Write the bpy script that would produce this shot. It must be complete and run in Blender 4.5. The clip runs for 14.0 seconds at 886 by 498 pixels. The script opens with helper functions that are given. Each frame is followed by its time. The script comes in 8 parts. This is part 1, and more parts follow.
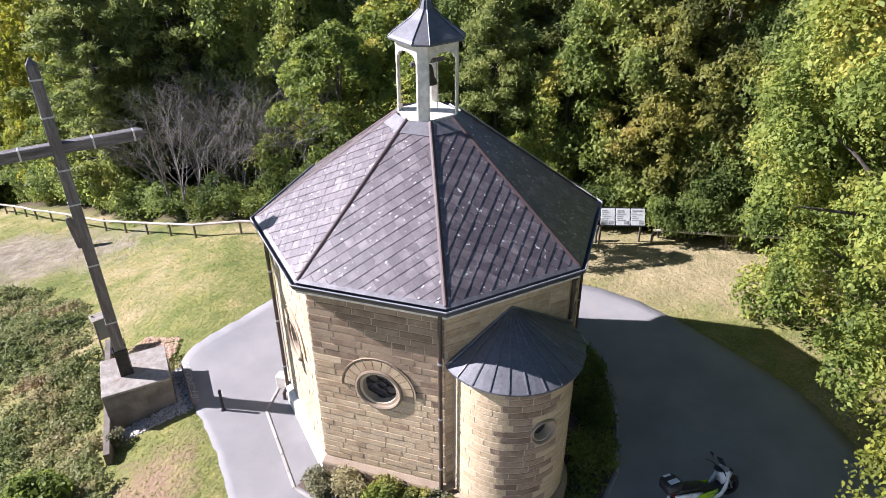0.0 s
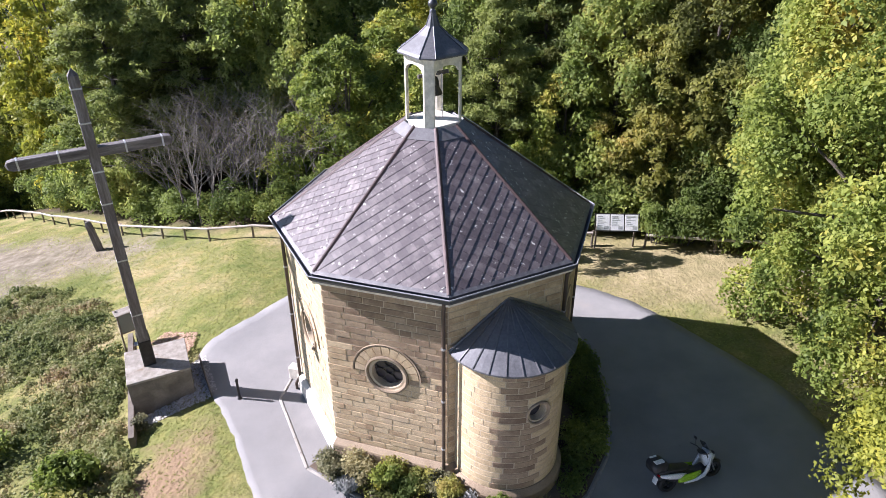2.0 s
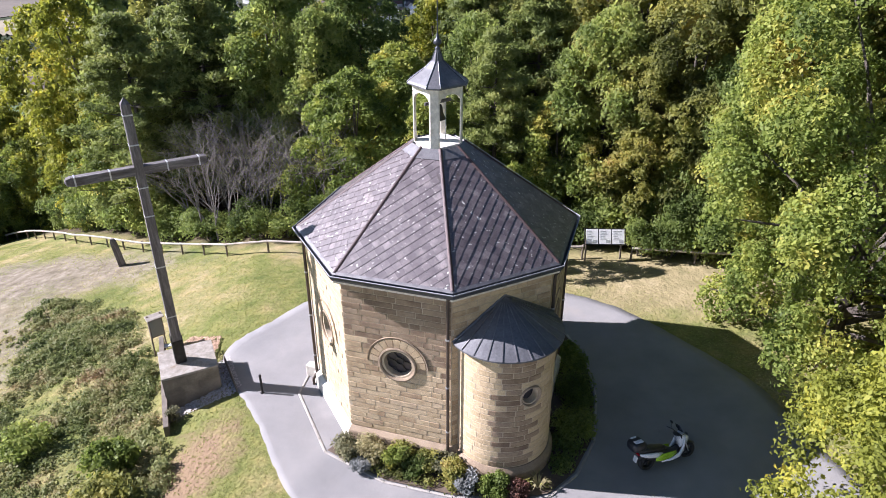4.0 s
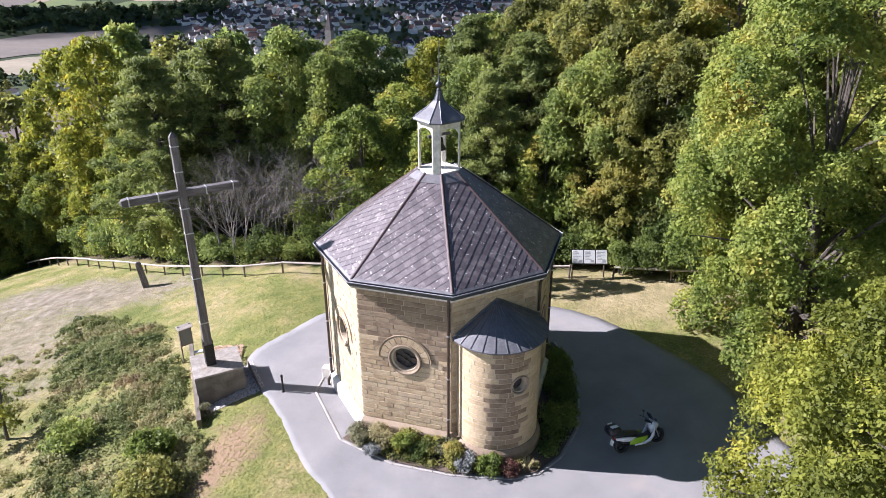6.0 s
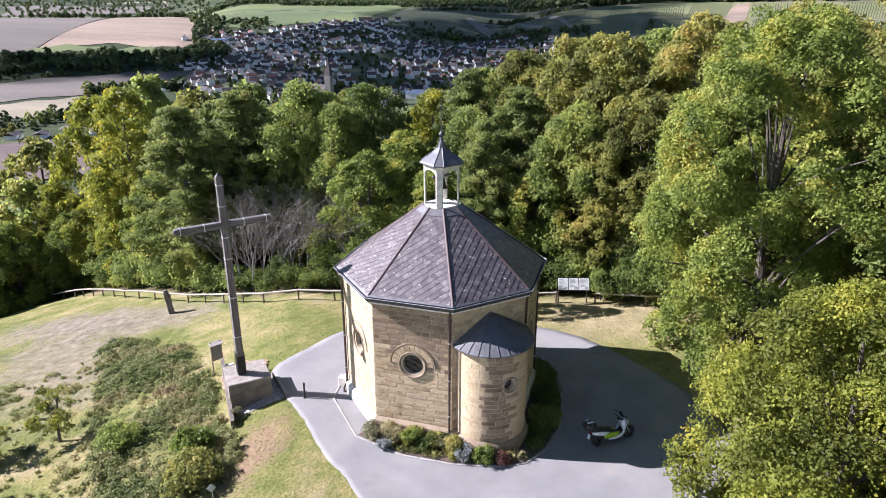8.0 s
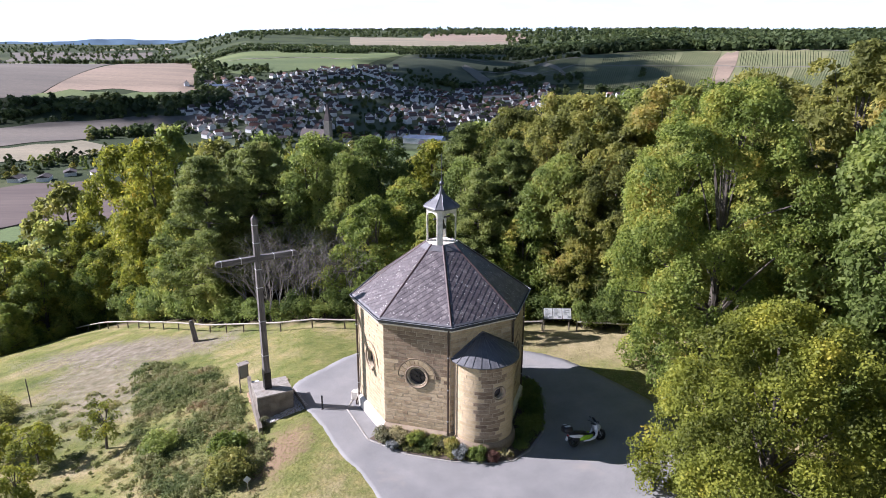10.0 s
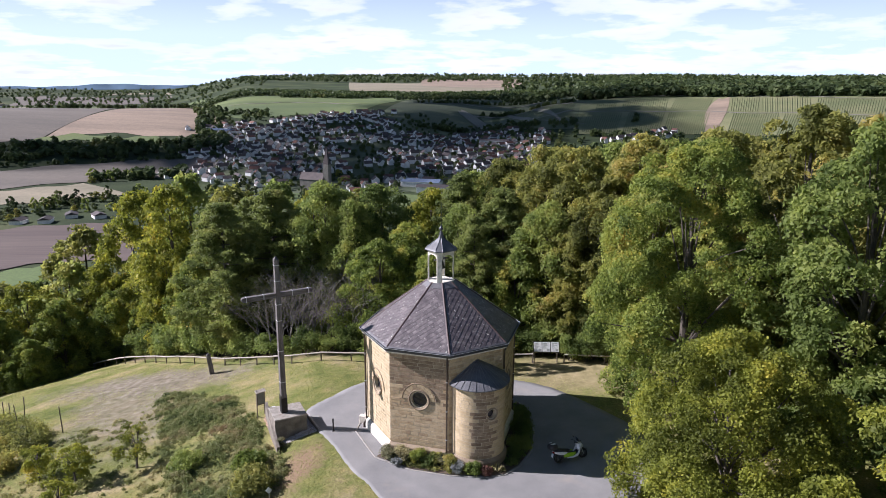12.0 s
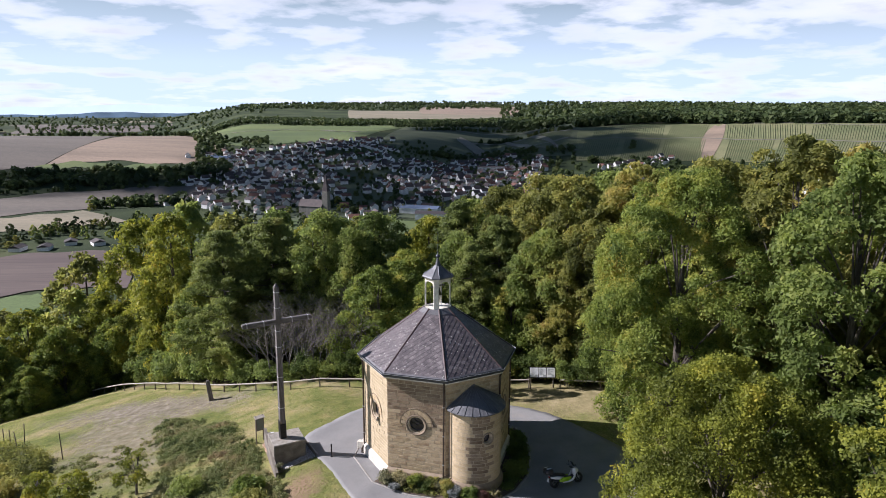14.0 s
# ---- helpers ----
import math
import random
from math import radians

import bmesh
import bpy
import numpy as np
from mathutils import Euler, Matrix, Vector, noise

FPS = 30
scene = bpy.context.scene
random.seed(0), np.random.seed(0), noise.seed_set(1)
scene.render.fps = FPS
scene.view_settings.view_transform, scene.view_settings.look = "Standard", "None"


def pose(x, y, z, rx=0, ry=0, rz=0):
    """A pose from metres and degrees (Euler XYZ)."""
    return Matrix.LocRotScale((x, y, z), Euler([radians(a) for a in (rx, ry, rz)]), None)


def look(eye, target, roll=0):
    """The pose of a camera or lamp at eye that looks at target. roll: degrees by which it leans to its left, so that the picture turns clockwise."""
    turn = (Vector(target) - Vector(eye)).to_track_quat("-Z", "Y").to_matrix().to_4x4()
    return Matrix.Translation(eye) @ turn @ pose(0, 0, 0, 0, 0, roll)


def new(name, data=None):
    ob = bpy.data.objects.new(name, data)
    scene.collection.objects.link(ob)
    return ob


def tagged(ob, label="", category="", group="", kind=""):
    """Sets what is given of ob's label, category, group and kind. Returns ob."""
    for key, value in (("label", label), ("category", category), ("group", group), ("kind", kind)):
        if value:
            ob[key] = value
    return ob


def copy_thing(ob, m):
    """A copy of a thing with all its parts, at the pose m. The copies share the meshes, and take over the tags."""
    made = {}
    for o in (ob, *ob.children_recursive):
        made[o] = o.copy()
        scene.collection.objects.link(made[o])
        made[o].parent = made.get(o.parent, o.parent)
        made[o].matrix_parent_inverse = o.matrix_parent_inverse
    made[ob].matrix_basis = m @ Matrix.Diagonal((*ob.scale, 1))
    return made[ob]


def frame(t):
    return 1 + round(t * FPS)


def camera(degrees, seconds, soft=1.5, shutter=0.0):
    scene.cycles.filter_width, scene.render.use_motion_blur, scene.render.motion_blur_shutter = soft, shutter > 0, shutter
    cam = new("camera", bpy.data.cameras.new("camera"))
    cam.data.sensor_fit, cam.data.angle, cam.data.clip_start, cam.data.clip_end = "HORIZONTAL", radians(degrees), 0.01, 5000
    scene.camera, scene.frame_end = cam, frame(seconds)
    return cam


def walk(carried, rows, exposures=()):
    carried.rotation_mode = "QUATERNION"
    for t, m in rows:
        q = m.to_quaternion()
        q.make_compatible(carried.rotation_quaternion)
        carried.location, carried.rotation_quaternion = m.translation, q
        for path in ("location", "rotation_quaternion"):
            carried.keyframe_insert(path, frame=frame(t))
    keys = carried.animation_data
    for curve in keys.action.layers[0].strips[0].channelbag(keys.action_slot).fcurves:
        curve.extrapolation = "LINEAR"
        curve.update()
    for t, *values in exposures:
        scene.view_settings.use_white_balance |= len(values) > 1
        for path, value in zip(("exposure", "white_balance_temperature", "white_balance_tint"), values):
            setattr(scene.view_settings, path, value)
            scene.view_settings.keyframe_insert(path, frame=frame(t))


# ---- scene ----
cam = camera(65.9, 14.0, soft=0.6)
PATH = [
    (0, (-1.171, -17.469, 14.952), (-1.019, -15.754, 13.934), -0.3),
    (0.5, (-1.202, -17.774, 15.031), (-1.051, -16.057, 14.018), -0.3),
    (1, (-1.236, -18.151, 15.089), (-1.087, -16.428, 14.085), -0.2),
    (1.5, (-1.29, -18.596, 15.194), (-1.142, -16.866, 14.201), -0.2),
    (2, (-1.348, -19.046, 15.329), (-1.201, -17.311, 14.345), -0.1),
    (2.5, (-1.432, -19.676, 15.449), (-1.284, -17.931, 14.483), -0.1),
    (3, (-1.533, -20.302, 15.666), (-1.383, -18.55, 14.714), -0.2),
    (5.5, (-2.067, -24.306, 16.688), (-1.904, -22.503, 15.838), -0.1),
    (6, (-2.185, -25.301, 16.92), (-2.019, -23.486, 16.095), -0.2),
    (6.5, (-2.334, -26.371, 17.189), (-2.164, -24.545, 16.39), -0.1),
    (7, (-2.485, -27.497, 17.458), (-2.311, -25.66, 16.687), -0.1),
    (7.5, (-2.663, -28.668, 17.778), (-2.485, -26.819, 17.036), -0.0),
    (8, (-2.869, -29.949, 18.112), (-2.687, -28.089, 17.399), 0.0),
    (10.5, (-3.736, -36.873, 19.878), (-3.537, -34.965, 19.313), 0.2),
    (11, (-3.899, -38.201, 20.198), (-3.697, -36.284, 19.663), 0.2),
    (11.5, (-4.105, -39.376, 20.455), (-3.899, -37.451, 19.95), 0.3),
    (12, (-4.215, -40.247, 20.72), (-4.007, -38.316, 20.244), 0.3),
    (12.5, (-4.287, -40.648, 20.818), (-4.076, -38.711, 20.367), 0.3),
    (13, (-4.287, -41.014, 20.92), (-4.073, -39.072, 20.492), 0.2),
    (13.5, (-4.215, -41.134, 20.951), (-4.002, -39.188, 20.539), 0.2),
    (14, (-4.18, -41.153, 20.99), (-3.967, -39.206, 20.589), 0.2),
]
walk(cam, [(t, look(eye, target, roll)) for t, eye, target, roll in PATH], [(0, 1.5, 5800, 24), (3, 1.5, 5800, 24), (8, 1.5, 5740, 24), (10.5, 1.12, 5740, 23), (12, 0.9, 5850, 22), (14, 0.75, 5900, 20)])

# ---------- light ----------
SUN_EL, SUN_AZ = radians(34.5), radians(-76.4)
to_sun = Vector((math.cos(SUN_EL) * math.sin(SUN_AZ), math.cos(SUN_EL) * math.cos(SUN_AZ), math.sin(SUN_EL)))


def node_tools(tree):
    def N(kind, **kw):
        n = tree.nodes.new(kind)
        for k, v in kw.items():
            if k.startswith("_"):
                n.inputs[int(k[1:])].default_value = v
            else:
                n.inputs[k.replace("__", " ")].default_value = v
        return n

    def L(a, b):
        tree.links.new(a, b)
    return N, L


def ramp(N, L, fac, stops):
    r = N("ShaderNodeValToRGB")
    els = r.color_ramp.elements
    while len(els) < len(stops):
        els.new(0.5)
    for e, (p, c) in zip(els, stops):
        e.position, e.color = p, (*c, 1) if len(c) == 3 else c
    L(fac, r.inputs[0])
    return r.outputs[0]


def make_world():
    w = bpy.data.worlds.new("sky")
    scene.world = w
    w.use_nodes = True
    t = w.node_tree
    t.nodes.clear()
    N, L = node_tools(t)
    sky = N("ShaderNodeTexSky")
    sky.sky_type = "NISHITA"
    sky.sun_disc = False
    sky.sun_elevation, sky.sun_rotation = SUN_EL, SUN_AZ
    sky.air_density, sky.dust_density, sky.ozone_density = 1.9, 0.2, 5.5
    co = N("ShaderNodeTexCoord")
    # broken cumulus, flattened towards the horizon: the direction divided by its height
    sep = N("ShaderNodeSeparateXYZ")
    L(co.outputs["Generated"], sep.inputs[0])
    zz = N("ShaderNodeMath", _1=0.004)
    zz.operation = "MAXIMUM"
    L(sep.outputs[2], zz.inputs[0])
    add = N("ShaderNodeMath", _1=0.15)
    L(zz.outputs[0], add.inputs[0])
    inv = N("ShaderNodeMath", _0=1.0)
    inv.operation = "DIVIDE"
    L(add.outputs[0], inv.inputs[1])
    sc = N("ShaderNodeVectorMath")
    sc.operation = "SCALE"
    L(co.outputs["Generated"], sc.inputs[0])
    L(inv.outputs[0], sc.inputs["Scale"])
    n1 = N("ShaderNodeTexNoise", Scale=2.5, Detail=9.0, Roughness=0.52)
    L(sc.outputs[0], n1.inputs["Vector"])
    n2 = N("ShaderNodeTexNoise", Scale=1.0, Detail=2.0)
    L(sc.outputs[0], n2.inputs["Vector"])
    mix = N("ShaderNodeMath", _1=0.45)
    mix.operation = "MULTIPLY_ADD"
    L(n2.outputs[0], mix.inputs[0])
    L(n1.outputs[0], mix.inputs[2])
    cover = ramp(N, L, mix.outputs[0], [(0.69, (0, 0, 0)), (0.79, (0.55, 0.55, 0.55)), (0.92, (1, 1, 1))])
    tone = ramp(N, L, n1.outputs[0], [(0.50, (24.6, 25.0, 25.8)), (0.72, (17.4, 18.4, 20.0))])
    # milky band near the horizon
    low = ramp(N, L, sep.outputs[2], [(0.0, (1, 1, 1)), (0.06, (0.9, 0.9, 0.9)), (0.13, (0.5, 0.5, 0.5)), (0.20, (0, 0, 0))])
    milk = N("ShaderNodeMixRGB", _2=(18.0, 22.4, 26.4, 1))
    lowf = N("ShaderNodeMath", _1=0.9)
    lowf.operation = "MULTIPLY"
    L(low, lowf.inputs[0])
    L(lowf.outputs[0], milk.inputs[0])
    L(sky.outputs[0], milk.inputs[1])
    # the cloud field thins out overhead
    thin = N("ShaderNodeMapRange", _1=0.15, _2=0.25, _3=1.0, _4=0.0)
    L(sep.outputs[2], thin.inputs[0])
    cov = N("ShaderNodeMath")
    cov.operation = "MULTIPLY"
    L(cover, cov.inputs[0])
    L(thin.outputs[0], cov.inputs[1])
    m = N("ShaderNodeMixRGB")
    L(cov.outputs[0], m.inputs[0])
    L(milk.outputs[0], m.inputs[1])
    L(tone, m.inputs[2])
    bg = N("ShaderNodeBackground", Strength=0.027)
    L(m.outputs[0], bg.inputs[0])
    out = N("ShaderNodeOutputWorld")
    L(bg.outputs[0], out.inputs[0])


make_world()
sun = new("sun", bpy.data.lights.new("sun", "SUN"))
sun.data.energy, sun.data.angle, sun.data.color = 5.0, radians(0.53), (1.0, 0.95, 0.88)
sun.matrix_world = look(to_sun * 200, (0, 0, 0))


# ---------- materials ----------
def material(name, stops, scale=3.0, fine=40.0, rough=0.7, bump=0.3, metal=0.0, per="none", vary=0.25, dist=0.02, spec=0.5,
             stretch=(1, 1, 1), patch=None, world_space=False):
    """A surface of two scales of noise: stops colour the coarse one, the fine one darkens and roughens.
    per: object or island shifts the value of each piece. patch: (scale, low, high, colour) lays stains with a shape of their own."""
    m = bpy.data.materials.new(name)
    m.use_nodes = True
    t = m.node_tree
    t.nodes.clear()
    N, L = node_tools(t)
    if world_space:
        src = N("ShaderNodeNewGeometry").outputs["Position"]
    else:
        src = N("ShaderNodeTexCoord").outputs["Object"]
    mp = N("ShaderNodeMapping")
    mp.inputs["Scale"].default_value = stretch
    L(src, mp.inputs[0])
    if per == "object":
        rnd = N("ShaderNodeObjectInfo").outputs["Random"]
    elif per == "island":
        rnd = N("ShaderNodeNewGeometry").outputs["Random Per Island"]
    else:
        rnd = None
    vec = mp.outputs[0]
    if rnd is not None:
        off = N("ShaderNodeVectorMath")
        sc = N("ShaderNodeMath", _1=37.0)
        sc.operation = "MULTIPLY"
        L(rnd, sc.inputs[0])
        L(vec, off.inputs[0])
        L(sc.outputs[0], off.inputs[1])
        vec = off.outputs[0]
    n1 = N("ShaderNodeTexNoise", Scale=scale, Detail=5.0, Roughness=0.6)
    L(vec, n1.inputs["Vector"])
    n2 = N("ShaderNodeTexNoise", Scale=fine, Detail=3.0, Roughness=0.65)
    L(vec, n2.inputs["Vector"])
    fac = n1.outputs[0]
    if rnd is not None:
        a = N("ShaderNodeMath", _1=vary)
        a.operation = "MULTIPLY_ADD"
        L(rnd, a.inputs[0])
        b = N("ShaderNodeMath", _1=-vary / 2)
        L(n1.outputs[0], b.inputs[0])
        L(b.outputs[0], a.inputs[2])
        fac = a.outputs[0]
    col = ramp(N, L, fac, stops)
    dark = ramp(N, L, n2.outputs[0], [(0.3, (0.72, 0.72, 0.72)), (0.7, (1.12, 1.12, 1.12))])
    mul = N("ShaderNodeMixRGB", _0=1.0)
    mul.blend_type = "MULTIPLY"
    L(col, mul.inputs[1])
    L(dark, mul.inputs[2])
    colour = mul.outputs[0]
    if patch:
        for ps, lo, hi, pc in patch:
            n3 = N("ShaderNodeTexNoise", Scale=ps, Detail=6.0, Roughness=0.62)
            L(src, n3.inputs["Vector"])
            f = ramp(N, L, n3.outputs[0], [(lo, (0, 0, 0)), (hi, (1, 1, 1))])
            mm = N("ShaderNodeMixRGB", _2=(*pc, 1))
            L(f, mm.inputs[0])
            L(colour, mm.inputs[1])
            colour = mm.outputs[0]
    bs = N("ShaderNodeBsdfPrincipled", Metallic=metal)
    bs.inputs["Specular IOR Level"].default_value = spec
    L(colour, bs.inputs["Base Color"])
    rr = N("ShaderNodeMapRange", _3=max(0.05, rough - 0.12), _4=min(1.0, rough + 0.12))
    L(n2.outputs[0], rr.inputs[0])
    L(rr.outputs[0], bs.inputs["Roughness"])
    if bump:
        bp = N("ShaderNodeBump", Strength=bump, Distance=dist)
        L(n2.outputs[0], bp.inputs["Height"])
        L(bp.outputs[0], bs.inputs["Normal"])
    o = N("ShaderNodeOutputMaterial")
    L(bs.outputs[0], o.inputs[0])
    return m


def leaf_material(name, stops, tree_vary=0.3, lobe=0.35, trans=0.35):
    """Foliage: leaf by leaf, clump by clump and tree by tree variation, with light passing through."""
    m = bpy.data.materials.new(name)
    m.use_nodes = True
    t = m.node_tree
    t.nodes.clear()
    N, L = node_tools(t)
    geo = N("ShaderNodeNewGeometry")
    oi = N("ShaderNodeObjectInfo")
    n = N("ShaderNodeTexNoise", Scale=lobe, Detail=3.0)
    L(geo.outputs["Position"], n.inputs["Vector"])
    a = N("ShaderNodeMath", _1=0.16)
    a.operation = "MULTIPLY"
    L(geo.outputs["Random Per Island"], a.inputs[0])
    b = N("ShaderNodeMath", _1=1.25)
    b.operation = "MULTIPLY_ADD"
    L(n.outputs[0], b.inputs[0])
    L(a.outputs[0], b.inputs[2])
    c = N("ShaderNodeMath", _1=tree_vary)
    c.operation = "MULTIPLY_ADD"
    L(oi.outputs["Random"], c.inputs[0])
    L(b.outputs[0], c.inputs[2])
    d = N("ShaderNodeMath", _1=0.20 + tree_vary / 2)
    d.operation = "SUBTRACT"
    L(c.outputs[0], d.inputs[0])
    col = ramp(N, L, d.outputs[0], stops)
    df = N("ShaderNodeBsdfPrincipled", Roughness=0.55)
    df.inputs["Specular IOR Level"].default_value = 0.14
    tr = N("ShaderNodeBsdfTranslucent")
    L(col, df.inputs["Base Color"])
    hs = N("ShaderNodeHueSaturation", Saturation=1.05, Value=1.6)
    L(col, hs.inputs["Color"])
    L(hs.outputs[0], tr.inputs[0])
    mx = N("ShaderNodeMixShader", _0=trans)
    L(df.outputs[0], mx.inputs[1])
    L(tr.outputs[0], mx.inputs[2])
    o = N("ShaderNodeOutputMaterial")
    L(mx.outputs[0], o.inputs[0])
    return m


def glass_material(name, tint, rough=0.12):
    m = bpy.data.materials.new(name)
    m.use_nodes = True
    b = m.node_tree.nodes["Principled BSDF"]
    b.inputs["Base Color"].default_value = (*tint, 1)
    b.inputs["Roughness"].default_value = rough
    b.inputs["Specular IOR Level"].default_value = 0.4
    return m


M_stone = material("sandstone", [(0.22, (0.36, 0.245, 0.145)), (0.42, (0.52, 0.385, 0.23)), (0.6, (0.63, 0.485, 0.30)), (0.8, (0.51, 0.385, 0.25))], 2.2, 30, 0.85, 0.5, per="object", vary=0.34,
                   patch=[(0.9, 0.56, 0.82, (0.26, 0.18, 0.12))])
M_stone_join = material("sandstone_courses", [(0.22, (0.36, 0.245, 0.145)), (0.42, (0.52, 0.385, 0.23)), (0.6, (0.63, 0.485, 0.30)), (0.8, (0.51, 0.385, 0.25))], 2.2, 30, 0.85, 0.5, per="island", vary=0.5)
M_stone_pale = material("pale_sandstone", [(0.3, (0.49, 0.37, 0.215)), (0.6, (0.60, 0.465, 0.285)), (0.8, (0.52, 0.40, 0.245))], 1.3, 25, 0.85, 0.4, per="object", vary=0.4)
M_mortar = material("mortar", [(0.3, (0.47, 0.375, 0.255)), (0.7, (0.60, 0.495, 0.355))], 3, 60, 0.9, 0.5)
M_dress = material("dressed_stone", [(0.3, (0.26, 0.195, 0.13)), (0.65, (0.37, 0.285, 0.195))], 3, 40, 0.8, 0.4, per="object", vary=0.3)
M_step = material("step_stone", [(0.3, (0.55, 0.50, 0.42)), (0.7, (0.72, 0.67, 0.58))], 3, 40, 0.8, 0.3)
M_slate = material("slate", [(0.2, (0.07, 0.055, 0.057)), (0.45, (0.108, 0.088, 0.09)), (0.62, (0.145, 0.12, 0.12)), (0.85, (0.26, 0.228, 0.22))], 3.5, 30, 0.38, 0.18, spec=0.95, per="object", vary=0.34,
                   patch=[(1.5, 0.58, 0.74, (0.30, 0.26, 0.245)), (7.5, 0.632, 0.655, (0.62, 0.60, 0.55)), (3.0, 0.62, 0.7, (0.07, 0.055, 0.05))])
M_slate_join = material("slate_rows", [(0.2, (0.07, 0.055, 0.057)), (0.45, (0.108, 0.088, 0.09)), (0.62, (0.145, 0.12, 0.12)), (0.85, (0.26, 0.228, 0.22))], 3.5, 30, 0.38, 0.18, spec=0.95, per="island", vary=0.32,
                        patch=[(1.5, 0.58, 0.74, (0.30, 0.26, 0.245)), (7.5, 0.632, 0.655, (0.62, 0.60, 0.55)), (3.0, 0.62, 0.7, (0.07, 0.055, 0.05))])
M_hip = material("weathered_copper_cap", [(0.3, (0.05, 0.032, 0.03)), (0.6, (0.085, 0.05, 0.045)), (0.8, (0.13, 0.09, 0.083))], 4, 50, 0.6, 0.2, metal=0.0)
M_lead = material("lead_flashing", [(0.3, (0.14, 0.135, 0.14)), (0.7, (0.24, 0.235, 0.24))], 4, 50, 0.45, 0.25, metal=0.5)
M_gutter = material("gutter_metal", [(0.3, (0.045, 0.05, 0.06)), (0.7, (0.09, 0.095, 0.11))], 4, 50, 0.42, 0.15, metal=0.4)
M_zinc = material("standing_seam_metal", [(0.3, (0.095, 0.096, 0.104)), (0.7, (0.15, 0.151, 0.16))], 1.5, 14, 0.5, 0.15, metal=0.1)
M_white = material("white_painted_timber", [(0.3, (0.68, 0.63, 0.53)), (0.7, (0.78, 0.73, 0.63))], 2, 6, 0.6, 0.08, patch=[(3, 0.66, 0.78, (0.50, 0.45, 0.37))])
M_pipe = material("brown_downpipe", [(0.3, (0.06, 0.045, 0.035)), (0.7, (0.12, 0.085, 0.06))], 4, 40, 0.45, 0.1, metal=0.3)
M_glass = glass_material("dark_leaded_glass", (0.06, 0.052, 0.058), 0.16)
M_stone_dark = material("dark_sandstone", [(0.25, (0.19, 0.125, 0.078)), (0.45, (0.28, 0.198, 0.125)), (0.62, (0.37, 0.272, 0.175)), (0.8, (0.26, 0.19, 0.13))], 2.2, 30, 0.85, 0.5, per="object", vary=0.34)
M_lead_came = material("window_bars", [(0.3, (0.045, 0.042, 0.04)), (0.7, (0.08, 0.075, 0.07))], 4, 40, 0.5, 0.1, metal=0.4)
M_bronze = material("bell_bronze", [(0.3, (0.05, 0.045, 0.035)), (0.7, (0.10, 0.085, 0.06))], 5, 50, 0.4, 0.1, metal=0.8)
M_wood = material("weathered_oak", [(0.25, (0.062, 0.052, 0.048)), (0.5, (0.132, 0.118, 0.112)), (0.75, (0.26, 0.242, 0.235))], 3, 28, 0.75, 0.6, stretch=(3, 3, 0.35))
M_woodx = material("weathered_oak_arm", [(0.25, (0.062, 0.052, 0.048)), (0.5, (0.132, 0.118, 0.112)), (0.75, (0.26, 0.242, 0.235))], 3, 28, 0.75, 0.6, stretch=(0.35, 3, 3))
M_rail = material("silvered_rail_timber", [(0.3, (0.30, 0.26, 0.21)), (0.7, (0.52, 0.47, 0.40))], 3, 28, 0.8, 0.4, stretch=(0.5, 3, 3))
M_post = material("fence_post_timber", [(0.3, (0.10, 0.08, 0.06)), (0.7, (0.21, 0.17, 0.13))], 3, 28, 0.85, 0.5, stretch=(3, 3, 0.5))
M_galv = material("galvanised_steel", [(0.3, (0.42, 0.43, 0.44)), (0.7, (0.58, 0.59, 0.60))], 6, 40, 0.4, 0.1, metal=0.7)
M_black = material("black_plastic", [(0.3, (0.012, 0.012, 0.014)), (0.7, (0.03, 0.03, 0.033))], 6, 60, 0.45, 0.1)
M_iron = material("black_iron", [(0.3, (0.015, 0.014, 0.014)), (0.7, (0.04, 0.037, 0.035))], 6, 60, 0.5, 0.2, metal=0.5)
M_rubber = material("tyre_rubber", [(0.3, (0.012, 0.012, 0.012)), (0.7, (0.03, 0.03, 0.03))], 8, 70, 0.8, 0.3)
M_scwhite = material("white_fairing_paint", [(0.3, (0.74, 0.75, 0.76)), (0.7, (0.82, 0.82, 0.82))], 2, 30, 0.25, 0.0)
M_scgreen = material("green_fairing_paint", [(0.3, (0.30, 0.52, 0.02)), (0.7, (0.38, 0.62, 0.03))], 2, 30, 0.25, 0.0)
M_concrete = material("old_concrete", [(0.25, (0.11, 0.093, 0.075)), (0.5, (0.20, 0.172, 0.14)), (0.75, (0.31, 0.275, 0.232))], 1.6, 35, 0.9, 0.5,
                      patch=[(2.0, 0.58, 0.70, (0.17, 0.13, 0.10))])
M_gravel = material("pale_gravel", [(0.3, (0.38, 0.35, 0.32)), (0.7, (0.62, 0.60, 0.57))], 3, 60, 0.9, 0.3, per="island", vary=0.7)
M_redgravel = material("reddish_gravel", [(0.3, (0.30, 0.19, 0.12)), (0.7, (0.52, 0.36, 0.25))], 3, 60, 0.9, 0.3, per="island", vary=0.7)
M_kerb = material("kerb_stone", [(0.3, (0.29, 0.27, 0.24)), (0.7, (0.42, 0.39, 0.35))], 3, 40, 0.85, 0.4, per="object", vary=0.3)
M_asphalt = material("sunbleached_asphalt", [(0.3, (0.19, 0.186, 0.183)), (0.55, (0.235, 0.229, 0.223)), (0.75, (0.28, 0.27, 0.259))], 0.5, 70, 0.85, 0.5, world_space=True,
                     patch=[(0.35, 0.60, 0.72, (0.25, 0.23, 0.21)), (2.5, 0.68, 0.74, (0.17, 0.16, 0.158))])
